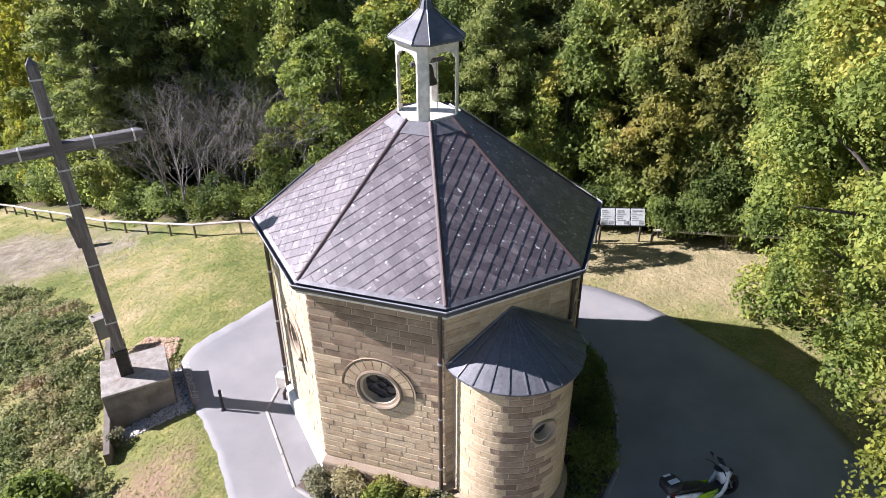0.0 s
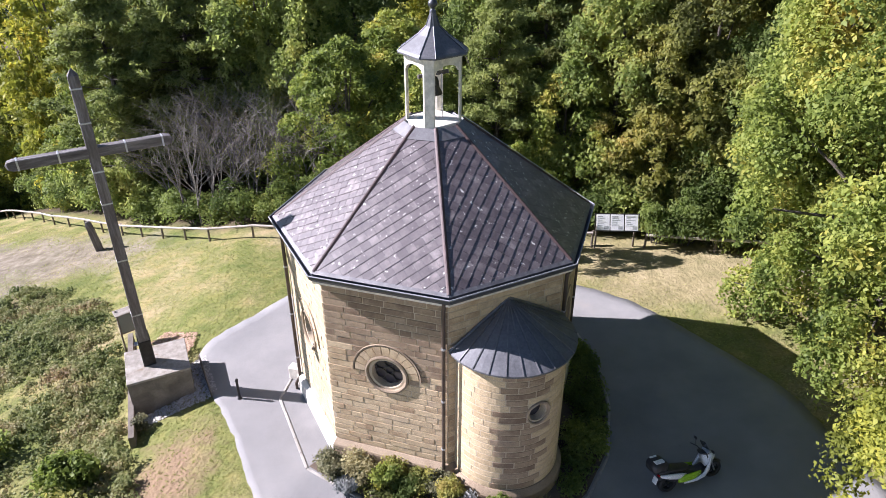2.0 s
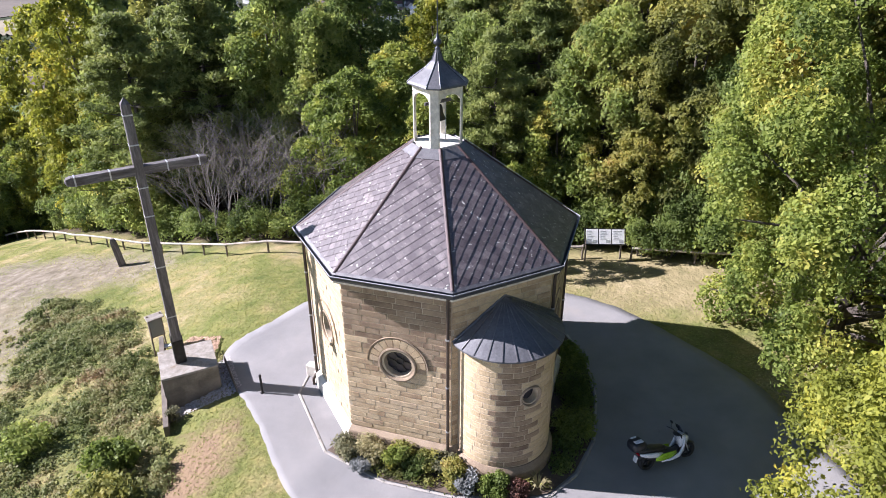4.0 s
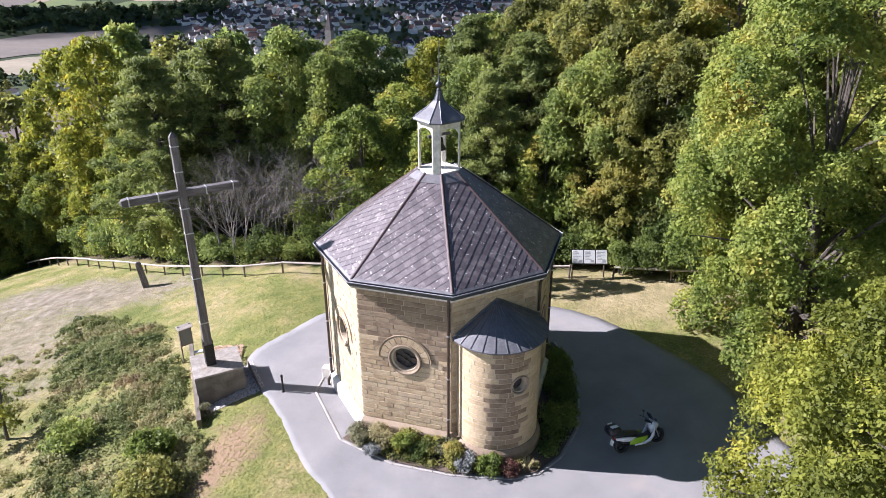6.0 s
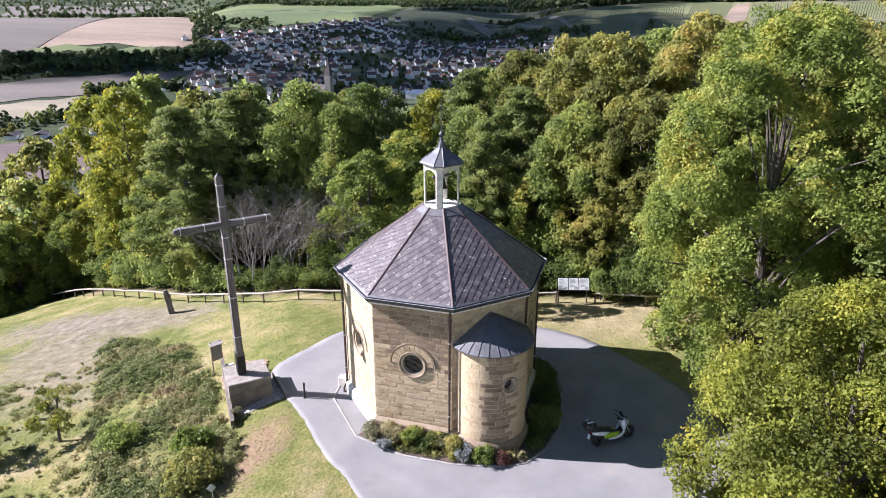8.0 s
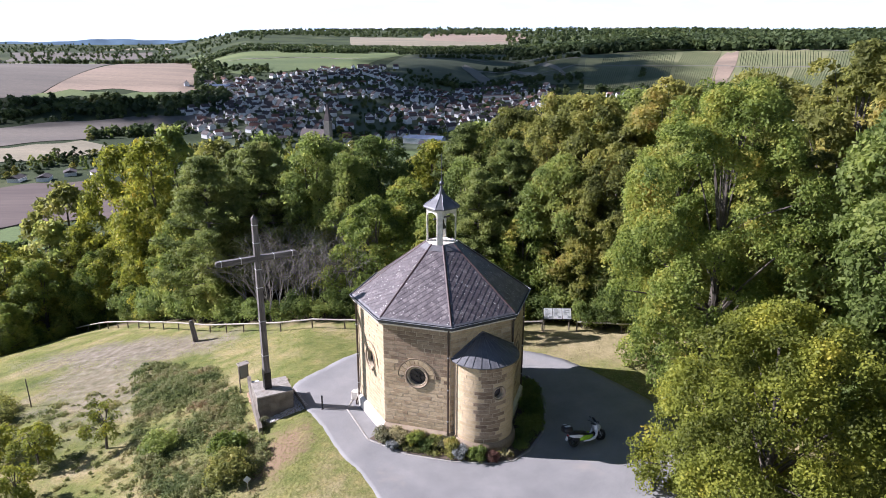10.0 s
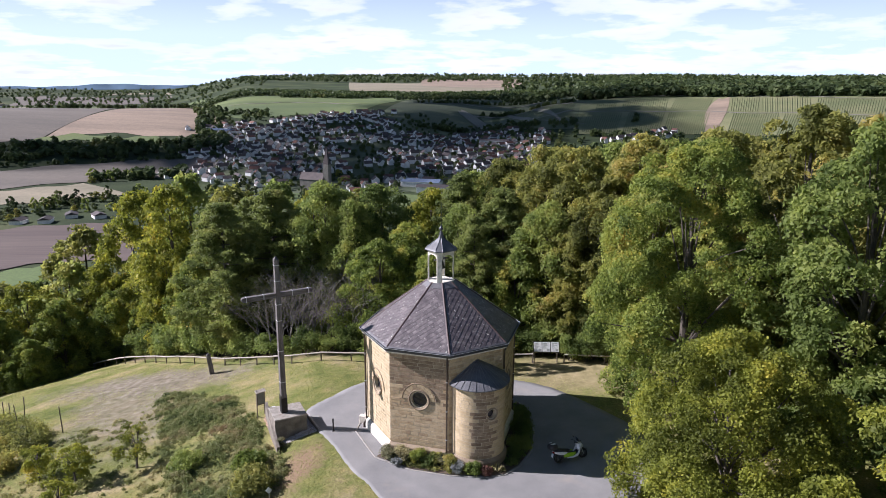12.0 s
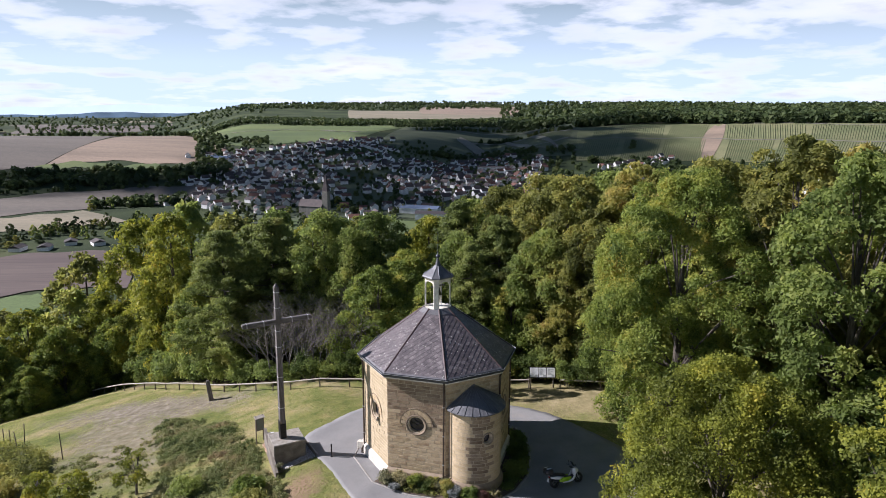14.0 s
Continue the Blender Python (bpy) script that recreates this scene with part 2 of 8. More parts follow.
M_soil = material("bed_soil", [(0.3, (0.07, 0.05, 0.035)), (0.7, (0.15, 0.11, 0.08))], 2, 30, 0.95, 0.8)
M_panel = material("info_panel_white", [(0.3, (0.70, 0.71, 0.70)), (0.7, (0.80, 0.80, 0.78))], 2, 30, 0.4, 0.0)
M_print = material("panel_print", [(0.3, (0.28, 0.30, 0.29)), (0.7, (0.44, 0.46, 0.44))], 6, 30, 0.5, 0.0)
M_bark = material("bark", [(0.3, (0.06, 0.05, 0.04)), (0.7, (0.15, 0.125, 0.10))], 4, 25, 0.9, 0.8, stretch=(2, 2, 0.5), dist=0.05)
M_twig = material("bare_twigs", [(0.3, (0.14, 0.125, 0.11)), (0.7, (0.27, 0.245, 0.215))], 4, 25, 0.9, 0.3)
M_roof_red = material("clay_tile_roof", [(0.3, (0.12, 0.058, 0.044)), (0.7, (0.22, 0.105, 0.076))], 0.2, 3, 0.8, 0.2, per="object", vary=0.6)
M_roof_dark = material("dark_tile_roof", [(0.3, (0.04, 0.034, 0.036)), (0.7, (0.10, 0.078, 0.074))], 0.2, 3, 0.8, 0.2, per="object", vary=0.6)
M_plaster = material("white_render", [(0.3, (0.72, 0.705, 0.68)), (0.5, (0.82, 0.81, 0.79)), (0.7, (0.88, 0.875, 0.86))], 0.1, 2, 0.8, 0.1, per="object", vary=0.8)
M_solar = material("solar_roof", [(0.3, (0.10, 0.13, 0.20)), (0.7, (0.18, 0.22, 0.30))], 0.1, 2, 0.3, 0.0)
M_vine = material("vine_rows", [(0.3, (0.10, 0.125, 0.045)), (0.7, (0.18, 0.195, 0.075))], 0.01, 0.6, 0.9, 0.2, world_space=True)

GREEN = [(0.28, (0.086, 0.118, 0.034)), (0.48, (0.162, 0.205, 0.058)), (0.68, (0.26, 0.295, 0.082)), (0.9, (0.36, 0.345, 0.105))]
BRIGHT = [(0.30, (0.080, 0.110, 0.026)), (0.48, (0.165, 0.210, 0.047)), (0.66, (0.28, 0.305, 0.068)), (0.82, (0.39, 0.34, 0.075)), (0.95, (0.40, 0.23, 0.075))]
YELLOW = [(0.28, (0.09, 0.105, 0.02)), (0.48, (0.185, 0.205, 0.034)), (0.66, (0.31, 0.305, 0.048)), (0.82, (0.43, 0.35, 0.058)), (0.95, (0.45, 0.27, 0.062))]
OLIVE = [(0.28, (0.10, 0.11, 0.034)), (0.48, (0.205, 0.212, 0.058)), (0.68, (0.315, 0.292, 0.082)), (0.9, (0.40, 0.295, 0.105))]
PINE = [(0.28, (0.10, 0.128, 0.04)), (0.5, (0.168, 0.20, 0.06)), (0.7, (0.235, 0.258, 0.077)), (0.9, (0.29, 0.275, 0.094))]
M_leaf_green = leaf_material("leaf_green", GREEN, trans=0.5)
M_leaf_bright = leaf_material("leaf_bright", BRIGHT, 0.1, lobe=0.5, trans=0.4)
M_leaf_yellow = leaf_material("leaf_yellow", YELLOW, 0.12, lobe=0.5, trans=0.38)
M_leaf_olive = leaf_material("leaf_olive", OLIVE, 0.2, trans=0.5)
M_leaf_pine = leaf_material("pine_needles", PINE, 0.15, trans=0.4)
M_leaf_bush = leaf_material("bush_leaf", OLIVE, 0.2, lobe=1.2)
M_leaf_bramble = leaf_material("bramble_leaf", [(0.28, (0.085, 0.108, 0.038)), (0.44, (0.16, 0.185, 0.068)), (0.58, (0.245, 0.245, 0.11)), (0.70, (0.27, 0.215, 0.115)), (0.84, (0.25, 0.155, 0.09))], 0.0, lobe=0.45)
M_leaf_far = leaf_material("far_wood_leaf", [(0.25, (0.04, 0.058, 0.025)), (0.5, (0.065, 0.09, 0.034)), (0.7, (0.10, 0.125, 0.043)), (0.9, (0.15, 0.14, 0.052))], 0.0, lobe=0.02, trans=0.25)
M_grass_blade = leaf_material("grass_blades", [(0.25, (0.17, 0.20, 0.06)), (0.5, (0.26, 0.27, 0.095)), (0.7, (0.35, 0.325, 0.15)), (0.9, (0.43, 0.37, 0.22))], 0.0, lobe=0.22, trans=0.45)


# ---------- helpers for meshes ----------
def link_mesh(name, me, mat, parent=None, label=""):
    ob = new(name, me)
    if mat is not None:
        me.materials.append(mat)
    if parent is not None:
        ob.parent = parent
    if label:
        ob["label"] = label
    return ob


def part(name, bm, mat, parent=None, label="", smooth=False):
    me = bpy.data.meshes.new(name)
    bmesh.ops.recalc_face_normals(bm, faces=bm.faces)
    bm.to_mesh(me)
    bm.free()
    if smooth:
        me.polygons.foreach_set("use_smooth", [True] * len(me.polygons))
    return link_mesh(name, me, mat, parent, label)


def raw_mesh(name, verts, faces):
    """A mesh from arrays, all faces with the same number of corners."""
    verts, faces = np.asarray(verts, dtype=np.float32), np.asarray(faces, dtype=np.int32)
    me = bpy.data.meshes.new(name)
    me.vertices.add(len(verts))
    me.vertices.foreach_set("co", verts.ravel())
    k = faces.shape[1]
    me.loops.add(faces.size)
    me.loops.foreach_set("vertex_index", faces.ravel())
    me.polygons.add(len(faces))
    me.polygons.foreach_set("loop_start", np.arange(0, faces.size, k, dtype=np.int32))
    me.polygons.foreach_set("loop_total", np.full(len(faces), k, dtype=np.int32))
    me.update(calc_edges=True)
    return me


def thing(name, label, category, m=None, group="", kind=""):
    ob = new(name)
    if m is not None:
        ob.matrix_basis = m
    return tagged(ob, label, category, group, kind)


def add_box(bm, size, m=Matrix(), bevel=0.0):
    """A box of that size with its centre at m; bevelled edges."""
    tmp = bmesh.new()
    bmesh.ops.create_cube(tmp, size=1.0)
    bmesh.ops.scale(tmp, vec=size, verts=tmp.verts)
    if bevel:
        bmesh.ops.bevel(tmp, geom=tmp.edges[:], offset=bevel, segments=1, affect="EDGES")
    join(bm, tmp, m)


def join(bm, tmp, m=Matrix()):
    vs = [bm.verts.new(m @ v.co) for v in tmp.verts]
    tmp.verts.index_update()
    for f in tmp.faces:
        try:
            bm.faces.new([vs[v.index] for v in f.verts])
        except ValueError:
            pass
    tmp.free()


def add_cone(bm, r1, r2, h, m=Matrix(), n=16, caps=True):
    tmp = bmesh.new()
    bmesh.ops.create_cone(tmp, cap_ends=caps, segments=n, radius1=r1, radius2=r2, depth=h)
    bmesh.ops.translate(tmp, vec=(0, 0, h / 2), verts=tmp.verts)
    join(bm, tmp, m)


def add_lathe(bm, profile, m=Matrix(), n=24, a0=0.0, a1=2 * math.pi):
    """Turns (radius, z) round the z axis."""
    full = abs(a1 - a0 - 2 * math.pi) < 1e-6
    k = n if full else n + 1
    rows = []
    for r, z in profile:
        rows.append([bm.verts.new(m @ Vector((r * math.cos(a0 + (a1 - a0) * i / n), r * math.sin(a0 + (a1 - a0) * i / n), z))) for i in range(k)])
    for a, b in zip(rows, rows[1:]):
        for i in range(n):
            j = (i + 1) % k
            bm.faces.new([a[i], a[j], b[j], b[i]])


def add_tube(bm, pts, r, n=6, r_end=None):
    """A round bar along points, tapering to r_end, with capped ends."""
    pts = [Vector(p) for p in pts]
    rings = []
    for i, p in enumerate(pts):
        d = (pts[min(i + 1, len(pts) - 1)] - pts[max(i - 1, 0)]).normalized()
        a = d.orthogonal().normalized()
        b = d.cross(a)
        rr = r if r_end is None else r + (r_end - r) * i / (len(pts) - 1)
        if rings:  # keep the rings from twisting
            ref = rings[-1][0].co - pts[i - 1]
            a = (ref - d * ref.dot(d)).normalized()
            b = d.cross(a)
        rings.append([bm.verts.new(p + (a * math.cos(2 * math.pi * k / n) + b * math.sin(2 * math.pi * k / n)) * rr) for k in range(n)])
    for u, v in zip(rings, rings[1:]):
        for k in range(n):
            bm.faces.new([u[k], u[(k + 1) % n], v[(k + 1) % n], v[k]])
    bm.faces.new(rings[0][::-1])
    bm.faces.new(rings[-1])


def add_poly_prism(bm, poly, z0, z1):
    """A prism over a flat outline of (x, y)."""
    lo = [bm.verts.new((x, y, z0)) for x, y in poly]
    hi = [bm.verts.new((x, y, z1)) for x, y in poly]
    bm.faces.new(hi)
    bm.faces.new(lo[::-1])
    for i in range(len(poly)):
        j = (i + 1) % len(poly)
        bm.faces.new([lo[i], lo[j], hi[j], hi[i]])


# ---------- the lie of the land ----------
def sstep(a, b, x):
    t = np.clip((np.asarray(x, dtype=float) - a) / (b - a), 0, 1)
    return t * t * (3 - 2 * t)


def softplus(x, k=1.2):
    return np.logaddexp(0, np.asarray(x, dtype=float) * k) / k


# heights along three lines of the valley: over the western field hill, over the village to the plateau, over the vineyards
SLOPE_D = (0, 60, 120, 250, 380)
SLOPE_Z = (-2, -12, -30, -68, -90)
WEST_D = (700, 900, 1080, 1250, 1400, 1500, 1620, 1900, 2600, 3500, 4950)
WEST_Z = (-91, -88, -68, -41, -29, -28, -38, -82, -88, -58, -20)
MID_D = (700, 800, 1000, 1200, 1400, 1650, 1900, 2200, 3000, 4200, 4950)
MID_Z = (-91, -87, -70, -54, -40, -29, -20, -14, 5, 38, 50)
EAST_D = (700, 850, 1000, 1120, 1300, 1500, 1700, 2000, 3000, 4950)
EAST_Z = (-90, -80, -68, -56, -31, -5, 7, 13, 30, 62)


def along(d, D, Z):
    """A profile with its corners rounded off."""
    return sum(np.interp(d * k, SLOPE_D + D, SLOPE_Z + Z) for k in (0.94, 0.97, 1.0, 1.03, 1.06)) / 5


def height(x, y):
    """The ground: a flat hilltop, a bank to the west, a wooded slope, the valley and the hills beyond."""
    x, y = np.asarray(x, dtype=float), np.asarray(y, dtype=float)
    near = -0.85 - 0.255 * softplus(-x - 8.6) + 0.11 * softplus(-x - 18) - 0.095 * softplus(y - 6.5) + 0.06 * np.minimum(softplus(x - 5), 14)
    near = near - 0.35 * np.exp(-((x + 12.2) / 2.2) ** 2 - ((y - 0.5) / 5.0) ** 2)
    dx, dy = x + 4.0, y + 41.0
    d = np.hypot(dx, dy)
    az = np.degrees(np.arctan2(dx, dy))
    west, east = sstep(-9, -16, az), sstep(11, 23, az)
    far = along(d, WEST_D, WEST_Z) * west + along(d, EAST_D, EAST_Z) * east + along(d, MID_D, MID_Z) * (1 - west - east)
    # a side valley behind the village, a spur beside it, rolling ground
    far = far - 20 * np.exp(-((az - 9.0 - (d - 1300) / 160) / 3.2) ** 2 - ((d - 1330) / 260) ** 2)
    far = far + 9 * np.exp(-((az - 15.5) / 2.4) ** 2 - ((d - 1420) / 170) ** 2)
    far = far + sstep(900, 1500, d) * 4 * np.sin(x / 160 + 1) * np.cos(y / 210) + sstep(2500, 4800, d) * 12 * np.sin(x / 620 + 0.6)
    north = sstep(-80, 20, y)
    b = sstep(32, 110, np.hypot(x, y + 10)) * north
    south = sstep(150, 2500, d) * (1 - north) * 20
    return near * (1 - b) + far * b + south


def ground_at(x, y):
    return float(height(x, y))


# bare patches: centre, turn, half lengths, strength
BARE = [(-24.0, 18.2, 160, 11.5, 3.6, 0.9), (-24.2, 12.0, 113, 10.0, 4.6, 0.75), (11.5, 5.8, -22, 9.5, 3.8, 0.9)]


def ground_material():
    m = bpy.data.materials.new("hilltop_grass")
    m.use_nodes = True
    t = m.node_tree
    t.nodes.clear()
    N, L = node_tools(t)
    pos = N("ShaderNodeNewGeometry").outputs["Position"]

    def noise_of(scale, detail=5.0):
        n = N("ShaderNodeTexNoise", Scale=scale, Detail=detail, Roughness=0.62)
        L(pos, n.inputs["Vector"])
        return n.outputs[0]
    col = ramp(N, L, noise_of(0.22), [(0.32, (0.115, 0.135, 0.04)), (0.45, (0.185, 0.19, 0.064)), (0.55, (0.25, 0.222, 0.10)), (0.70, (0.345, 0.285, 0.175))])
    fine = ramp(N, L, noise_of(9.0), [(0.3, (0.62, 0.66, 0.6)), (0.7, (1.15, 1.12, 1.1))])
    mul = N("ShaderNodeMixRGB", _0=1.0)
    mul.blend_type = "MULTIPLY"
    L(col, mul.inputs[1])
    L(fine, mul.inputs[2])
    mid = ramp(N, L, noise_of(1.3), [(0.34, (0.70, 0.80, 0.62)), (0.5, (1.0, 1.0, 1.0)), (0.66, (1.22, 1.13, 1.12))])
    mul0 = mul
    mul = N("ShaderNodeMixRGB", _0=1.0)
    mul.blend_type = "MULTIPLY"
    L(mul0.outputs[0], mul.inputs[1])
    L(mid, mul.inputs[2])
    # trodden earth west of the cross, and thin dry turf by the notice board
    dirt = ramp(N, L, noise_of(1.6), [(0.32, (0.125, 0.104, 0.072)), (0.5, (0.195, 0.166, 0.125)), (0.68, (0.29, 0.252, 0.20))])
    straw = ramp(N, L, noise_of(1.2), [(0.3, (0.18, 0.155, 0.078)), (0.5, (0.26, 0.215, 0.115)), (0.7, (0.34, 0.28, 0.16))])
    mx = mul
    for cx, cy, turn, sx, sy, most in BARE:
        mp = N("ShaderNodeMapping")
        mp.vector_type = "TEXTURE"
        mp.inputs["Location"].default_value = (cx, cy, 0)
        mp.inputs["Rotation"].default_value = (0, 0, radians(turn))
        mp.inputs["Scale"].default_value = (sx, sy, 1000)
        L(pos, mp.inputs[0])
        ln = N("ShaderNodeVectorMath")
        ln.operation = "LENGTH"
        L(mp.outputs[0], ln.inputs[0])
        wob = N("ShaderNodeMath", _1=1.7)
        wob.operation = "MULTIPLY_ADD"
        L(noise_of(0.5), wob.inputs[0])
        L(ln.outputs["Value"], wob.inputs[2])
        sharp = N("ShaderNodeMapRange", _1=1.4, _2=1.95, _3=most, _4=0.0)
        L(wob.outputs[0], sharp.inputs[0])
        prev = mx
        mx = N("ShaderNodeMixRGB")
        L(sharp.outputs[0], mx.inputs[0])
        L(prev.outputs[0], mx.inputs[1])
        L(straw if cx > 0 else dirt, mx.inputs[2])
    # bare earth on the bank beside the path
    mp = N("ShaderNodeMapping")
    mp.vector_type = "TEXTURE"
    mp.inputs["Location"].default_value = (-8.75, -4.2, 0)
    mp.inputs["Rotation"].default_value = (0, 0, radians(-20))
    mp.inputs["Scale"].default_value = (1.5, 3.4, 1000)
    L(pos, mp.inputs[0])
    ln3 = N("ShaderNodeVectorMath")
    ln3.operation = "LENGTH"
    L(mp.outputs[0], ln3.inputs[0])
    wob2 = N("ShaderNodeMath", _1=1.9)
    wob2.operation = "MULTIPLY_ADD"
    L(noise_of(1.3), wob2.inputs[0])
    L(ln3.outputs["Value"], wob2.inputs[2])
    sharp2 = N("ShaderNodeMapRange", _1=1.3, _2=1.9, _3=0.9, _4=0.0)
    L(wob2.outputs[0], sharp2.inputs[0])
    mx0 = N("ShaderNodeMixRGB", _2=(0.25, 0.17, 0.11, 1))
    L(sharp2.outputs[0], mx0.inputs[0])
    L(mx.outputs[0], mx0.inputs[1])
    mx = mx0
    # darker brown ground under the wood behind the fence
    sp = N("ShaderNodeSeparateXYZ")
    L(pos, sp.inputs[0])
    sides = []
    for slope in (0.92, 0.24):
        k = N("ShaderNodeMath", _1=slope)
        k.operation = "MULTIPLY_ADD"
        L(sp.outputs[0], k.inputs[0])
        L(sp.outputs[1], k.inputs[2])
        k2 = N("ShaderNodeMath", _1=13.7 - 11 * slope)
        k2.operation = "SUBTRACT"
        L(k.outputs[0], k2.inputs[0])
        sides.append(k2)
    mn = N("ShaderNodeMath")
    mn.operation = "MINIMUM"
    L(sides[0].outputs[0], mn.inputs[0])
    L(sides[1].outputs[0], mn.inputs[1])
    lit = N("ShaderNodeMapRange", _1=0.6, _2=2.4)
    L(mn.outputs[0], lit.inputs[0])
    wood_ground = ramp(N, L, noise_of(2.0), [(0.3, (0.05, 0.042, 0.025)), (0.7, (0.12, 0.09, 0.055))])
    mx1 = N("ShaderNodeMixRGB")
    L(lit.outputs[0], mx1.inputs[0])
    L(mx.outputs[0], mx1.inputs[1])
    L(wood_ground, mx1.inputs[2])
    mx = mx1
    # pastures and woodland floor far away
    ln2 = N("ShaderNodeVectorMath")
    ln2.operation = "LENGTH"
    L(pos, ln2.inputs[0])
    farf = N("ShaderNodeMapRange", _1=60.0, _2=160.0)
    L(ln2.outputs["Value"], farf.inputs[0])
    far = ramp(N, L, noise_of(0.006, 4.0), [(0.35, (0.026, 0.038, 0.018)), (0.5, (0.042, 0.058, 0.025)), (0.62, (0.068, 0.083, 0.035)), (0.75, (0.12, 0.11, 0.06))])
    mx2 = N("ShaderNodeMixRGB")
    L(farf.outputs[0], mx2.inputs[0])
    L(mx.outputs[0], mx2.inputs[1])
    L(far, mx2.inputs[2])
    bs = N("ShaderNodeBsdfPrincipled", Roughness=0.95)
    bs.inputs["Specular IOR Level"].default_value = 0.15
    L(mx2.outputs[0], bs.inputs["Base Color"])
    bp = N("ShaderNodeBump", Strength=0.8, Distance=0.12)
    L(noise_of(5.0), bp.inputs["Height"])
    L(bp.outputs[0], bs.inputs["Normal"])
    o = N("ShaderNodeOutputMaterial")
    L(bs.outputs[0], o.inputs[0])
    return m


def build_ground():
    radii = [0.0]
    r = 0.0
    while r < 4940:
        r += 0.7 if r < 40 else 0.7 * (r / 40) ** 0.98
        radii.append(r)
    radii = np.array(radii[1:])
    seg = 256
    ang = np.linspace(0, 2 * math.pi, seg, endpoint=False)
    X = np.outer(radii, np.cos(ang)).ravel()
    Y = np.outer(radii, np.sin(ang)).ravel() - 8
    V = np.column_stack([X, Y, height(X, Y)])
    V = np.vstack([V, [[0, -8, ground_at(0, -8)]]])
    n = len(radii)
    i, j = np.meshgrid(np.arange(n - 1), np.arange(seg), indexing="ij")
    i, j = i.ravel(), j.ravel()
    k = (j + 1) % seg
    F = np.column_stack([i * seg + j, (i + 1) * seg + j, (i + 1) * seg + k, i * seg + k])
    me = raw_mesh("ground", V, F)
    bm = bmesh.new()
    bm.from_mesh(me)
    bm.verts.ensure_lookup_table()
    c = bm.verts[len(V) - 1]
    for a in range(seg):
        bm.faces.new([c, bm.verts[a], bm.verts[(a + 1) % seg]])
    for f in bm.faces:
        f.smooth = True
    bm.to_mesh(me)
    bm.free()
    ob = link_mesh("ground", me, ground_material())
    tagged(ob, "dry sunlit grass on a hilltop above a wide valley", "ground", kind="structure")


build_ground()


def closed_curve(pts, n):
    """n points along a smooth closed curve through pts."""
    P = np.array(pts, dtype=float)
    m = len(P)
    out = []
    for s in np.linspace(0, m, n, endpoint=False):
        i = int(s)
        t = s - i
        a, b, c, d = P[(i - 1) % m], P[i % m], P[(i + 1) % m], P[(i + 2) % m]
        out.append(0.5 * (2 * b + (c - a) * t + (2 * a - 5 * b + 4 * c - d) * t * t + (3 * b - a - 3 * c + d) * t ** 3))
    return np.array(out)


ASPHALT_EDGE = [(-4.4, -7.1), (-5.6, -5.0), (-6.75, -2.2), (-7.6, -0.6), (-8.6, 1.2), (-8.75, 3.0), (-7.2, 4.6), (-5.2, 6.6), (-2, 8.0), (2, 7.8), (5.9, 6.0), (8.3, 4.1), (9.7, 2.1), (11.0, -0.3),
                (11.9, -2.2), (12.2, -4.2), (12.5, -6.4), (13.5, -12), (14, -22), (8, -34), (0, -40), (-3, -30), (-2.6, -18), (-3.2, -11)]


def build_asphalt():
    edge = closed_curve(ASPHALT_EDGE, 240)
    rng = np.random.default_rng(5)
    edge += rng.normal(0, 0.022, edge.shape)
    c = np.array((0.8, -5.0))
    rows = 26
    V, F = [], []
    for k in range(rows + 1):
        P = c + (edge - c) * (k / rows) if k else np.repeat(c[None], 240, 0)
        V.append(np.column_stack([P, height(P[:, 0], P[:, 1]) + 0.045]))
    P = edge + (edge - c) / np.linalg.norm(edge - c, axis=1)[:, None] * 0.03
    V.append(np.column_stack([P, height(P[:, 0], P[:, 1]) - 0.15]))
    V = np.vstack(V)
    for k in range(rows + 1):
        for j in range(240):
            jj = (j + 1) % 240
            F.append((k * 240 + j, (k + 1) * 240 + j, (k + 1) * 240 + jj, k * 240 + jj))
    ob = link_mesh("pavement", raw_mesh("pavement", V, F), M_asphalt)
    tagged(ob, "sun-bleached grey asphalt forecourt and path round the chapel", "pavement", kind="structure")


build_asphalt()

# ---------- the chapel ----------
A8 = math.pi / 8
WR = 4.68                      # wall corner radius
WA = WR * math.cos(A8)         # wall apothem
HS = WR * math.sin(A8)         # half a wall's width
ER, EZ = 4.93, 5.93            # eaves: corner radius, height
EA = ER * math.cos(A8)
W0, W1 = -1.0, 5.62            # foot and head of the walls
TZ, TR = 8.84, 0.86            # the roof's flat top under the belfry
COURSE = 0.207

# paler than the gutter metal: sun on the lip is put into the colour
M_rim = material("sunlit_rim", [(0.3, (0.20, 0.21, 0.225)), (0.7, (0.30, 0.31, 0.325))], 4, 40, 0.5, 0.1)
chapel = thing("chapel", "octagonal sandstone chapel with slate roof, belfry and round apse", "chapel")


def face_matrix(k):
    """Face k: x along the wall, y outward, z up, from the wall's middle at ground datum. Face 0 faces -112.5 degrees, face 1 -67.5, and so on."""
    a = radians(-112.5 + 45 * k)
    n = Vector((math.cos(a), math.sin(a), 0))
    tang = Vector((-n.y, n.x, 0))
    m = Matrix.Identity(4)
    m.col[0][:3], m.col[1][:3], m.col[2][:3] = tang, n, (0, 0, 1)
    m.translation = n * WA
    return m


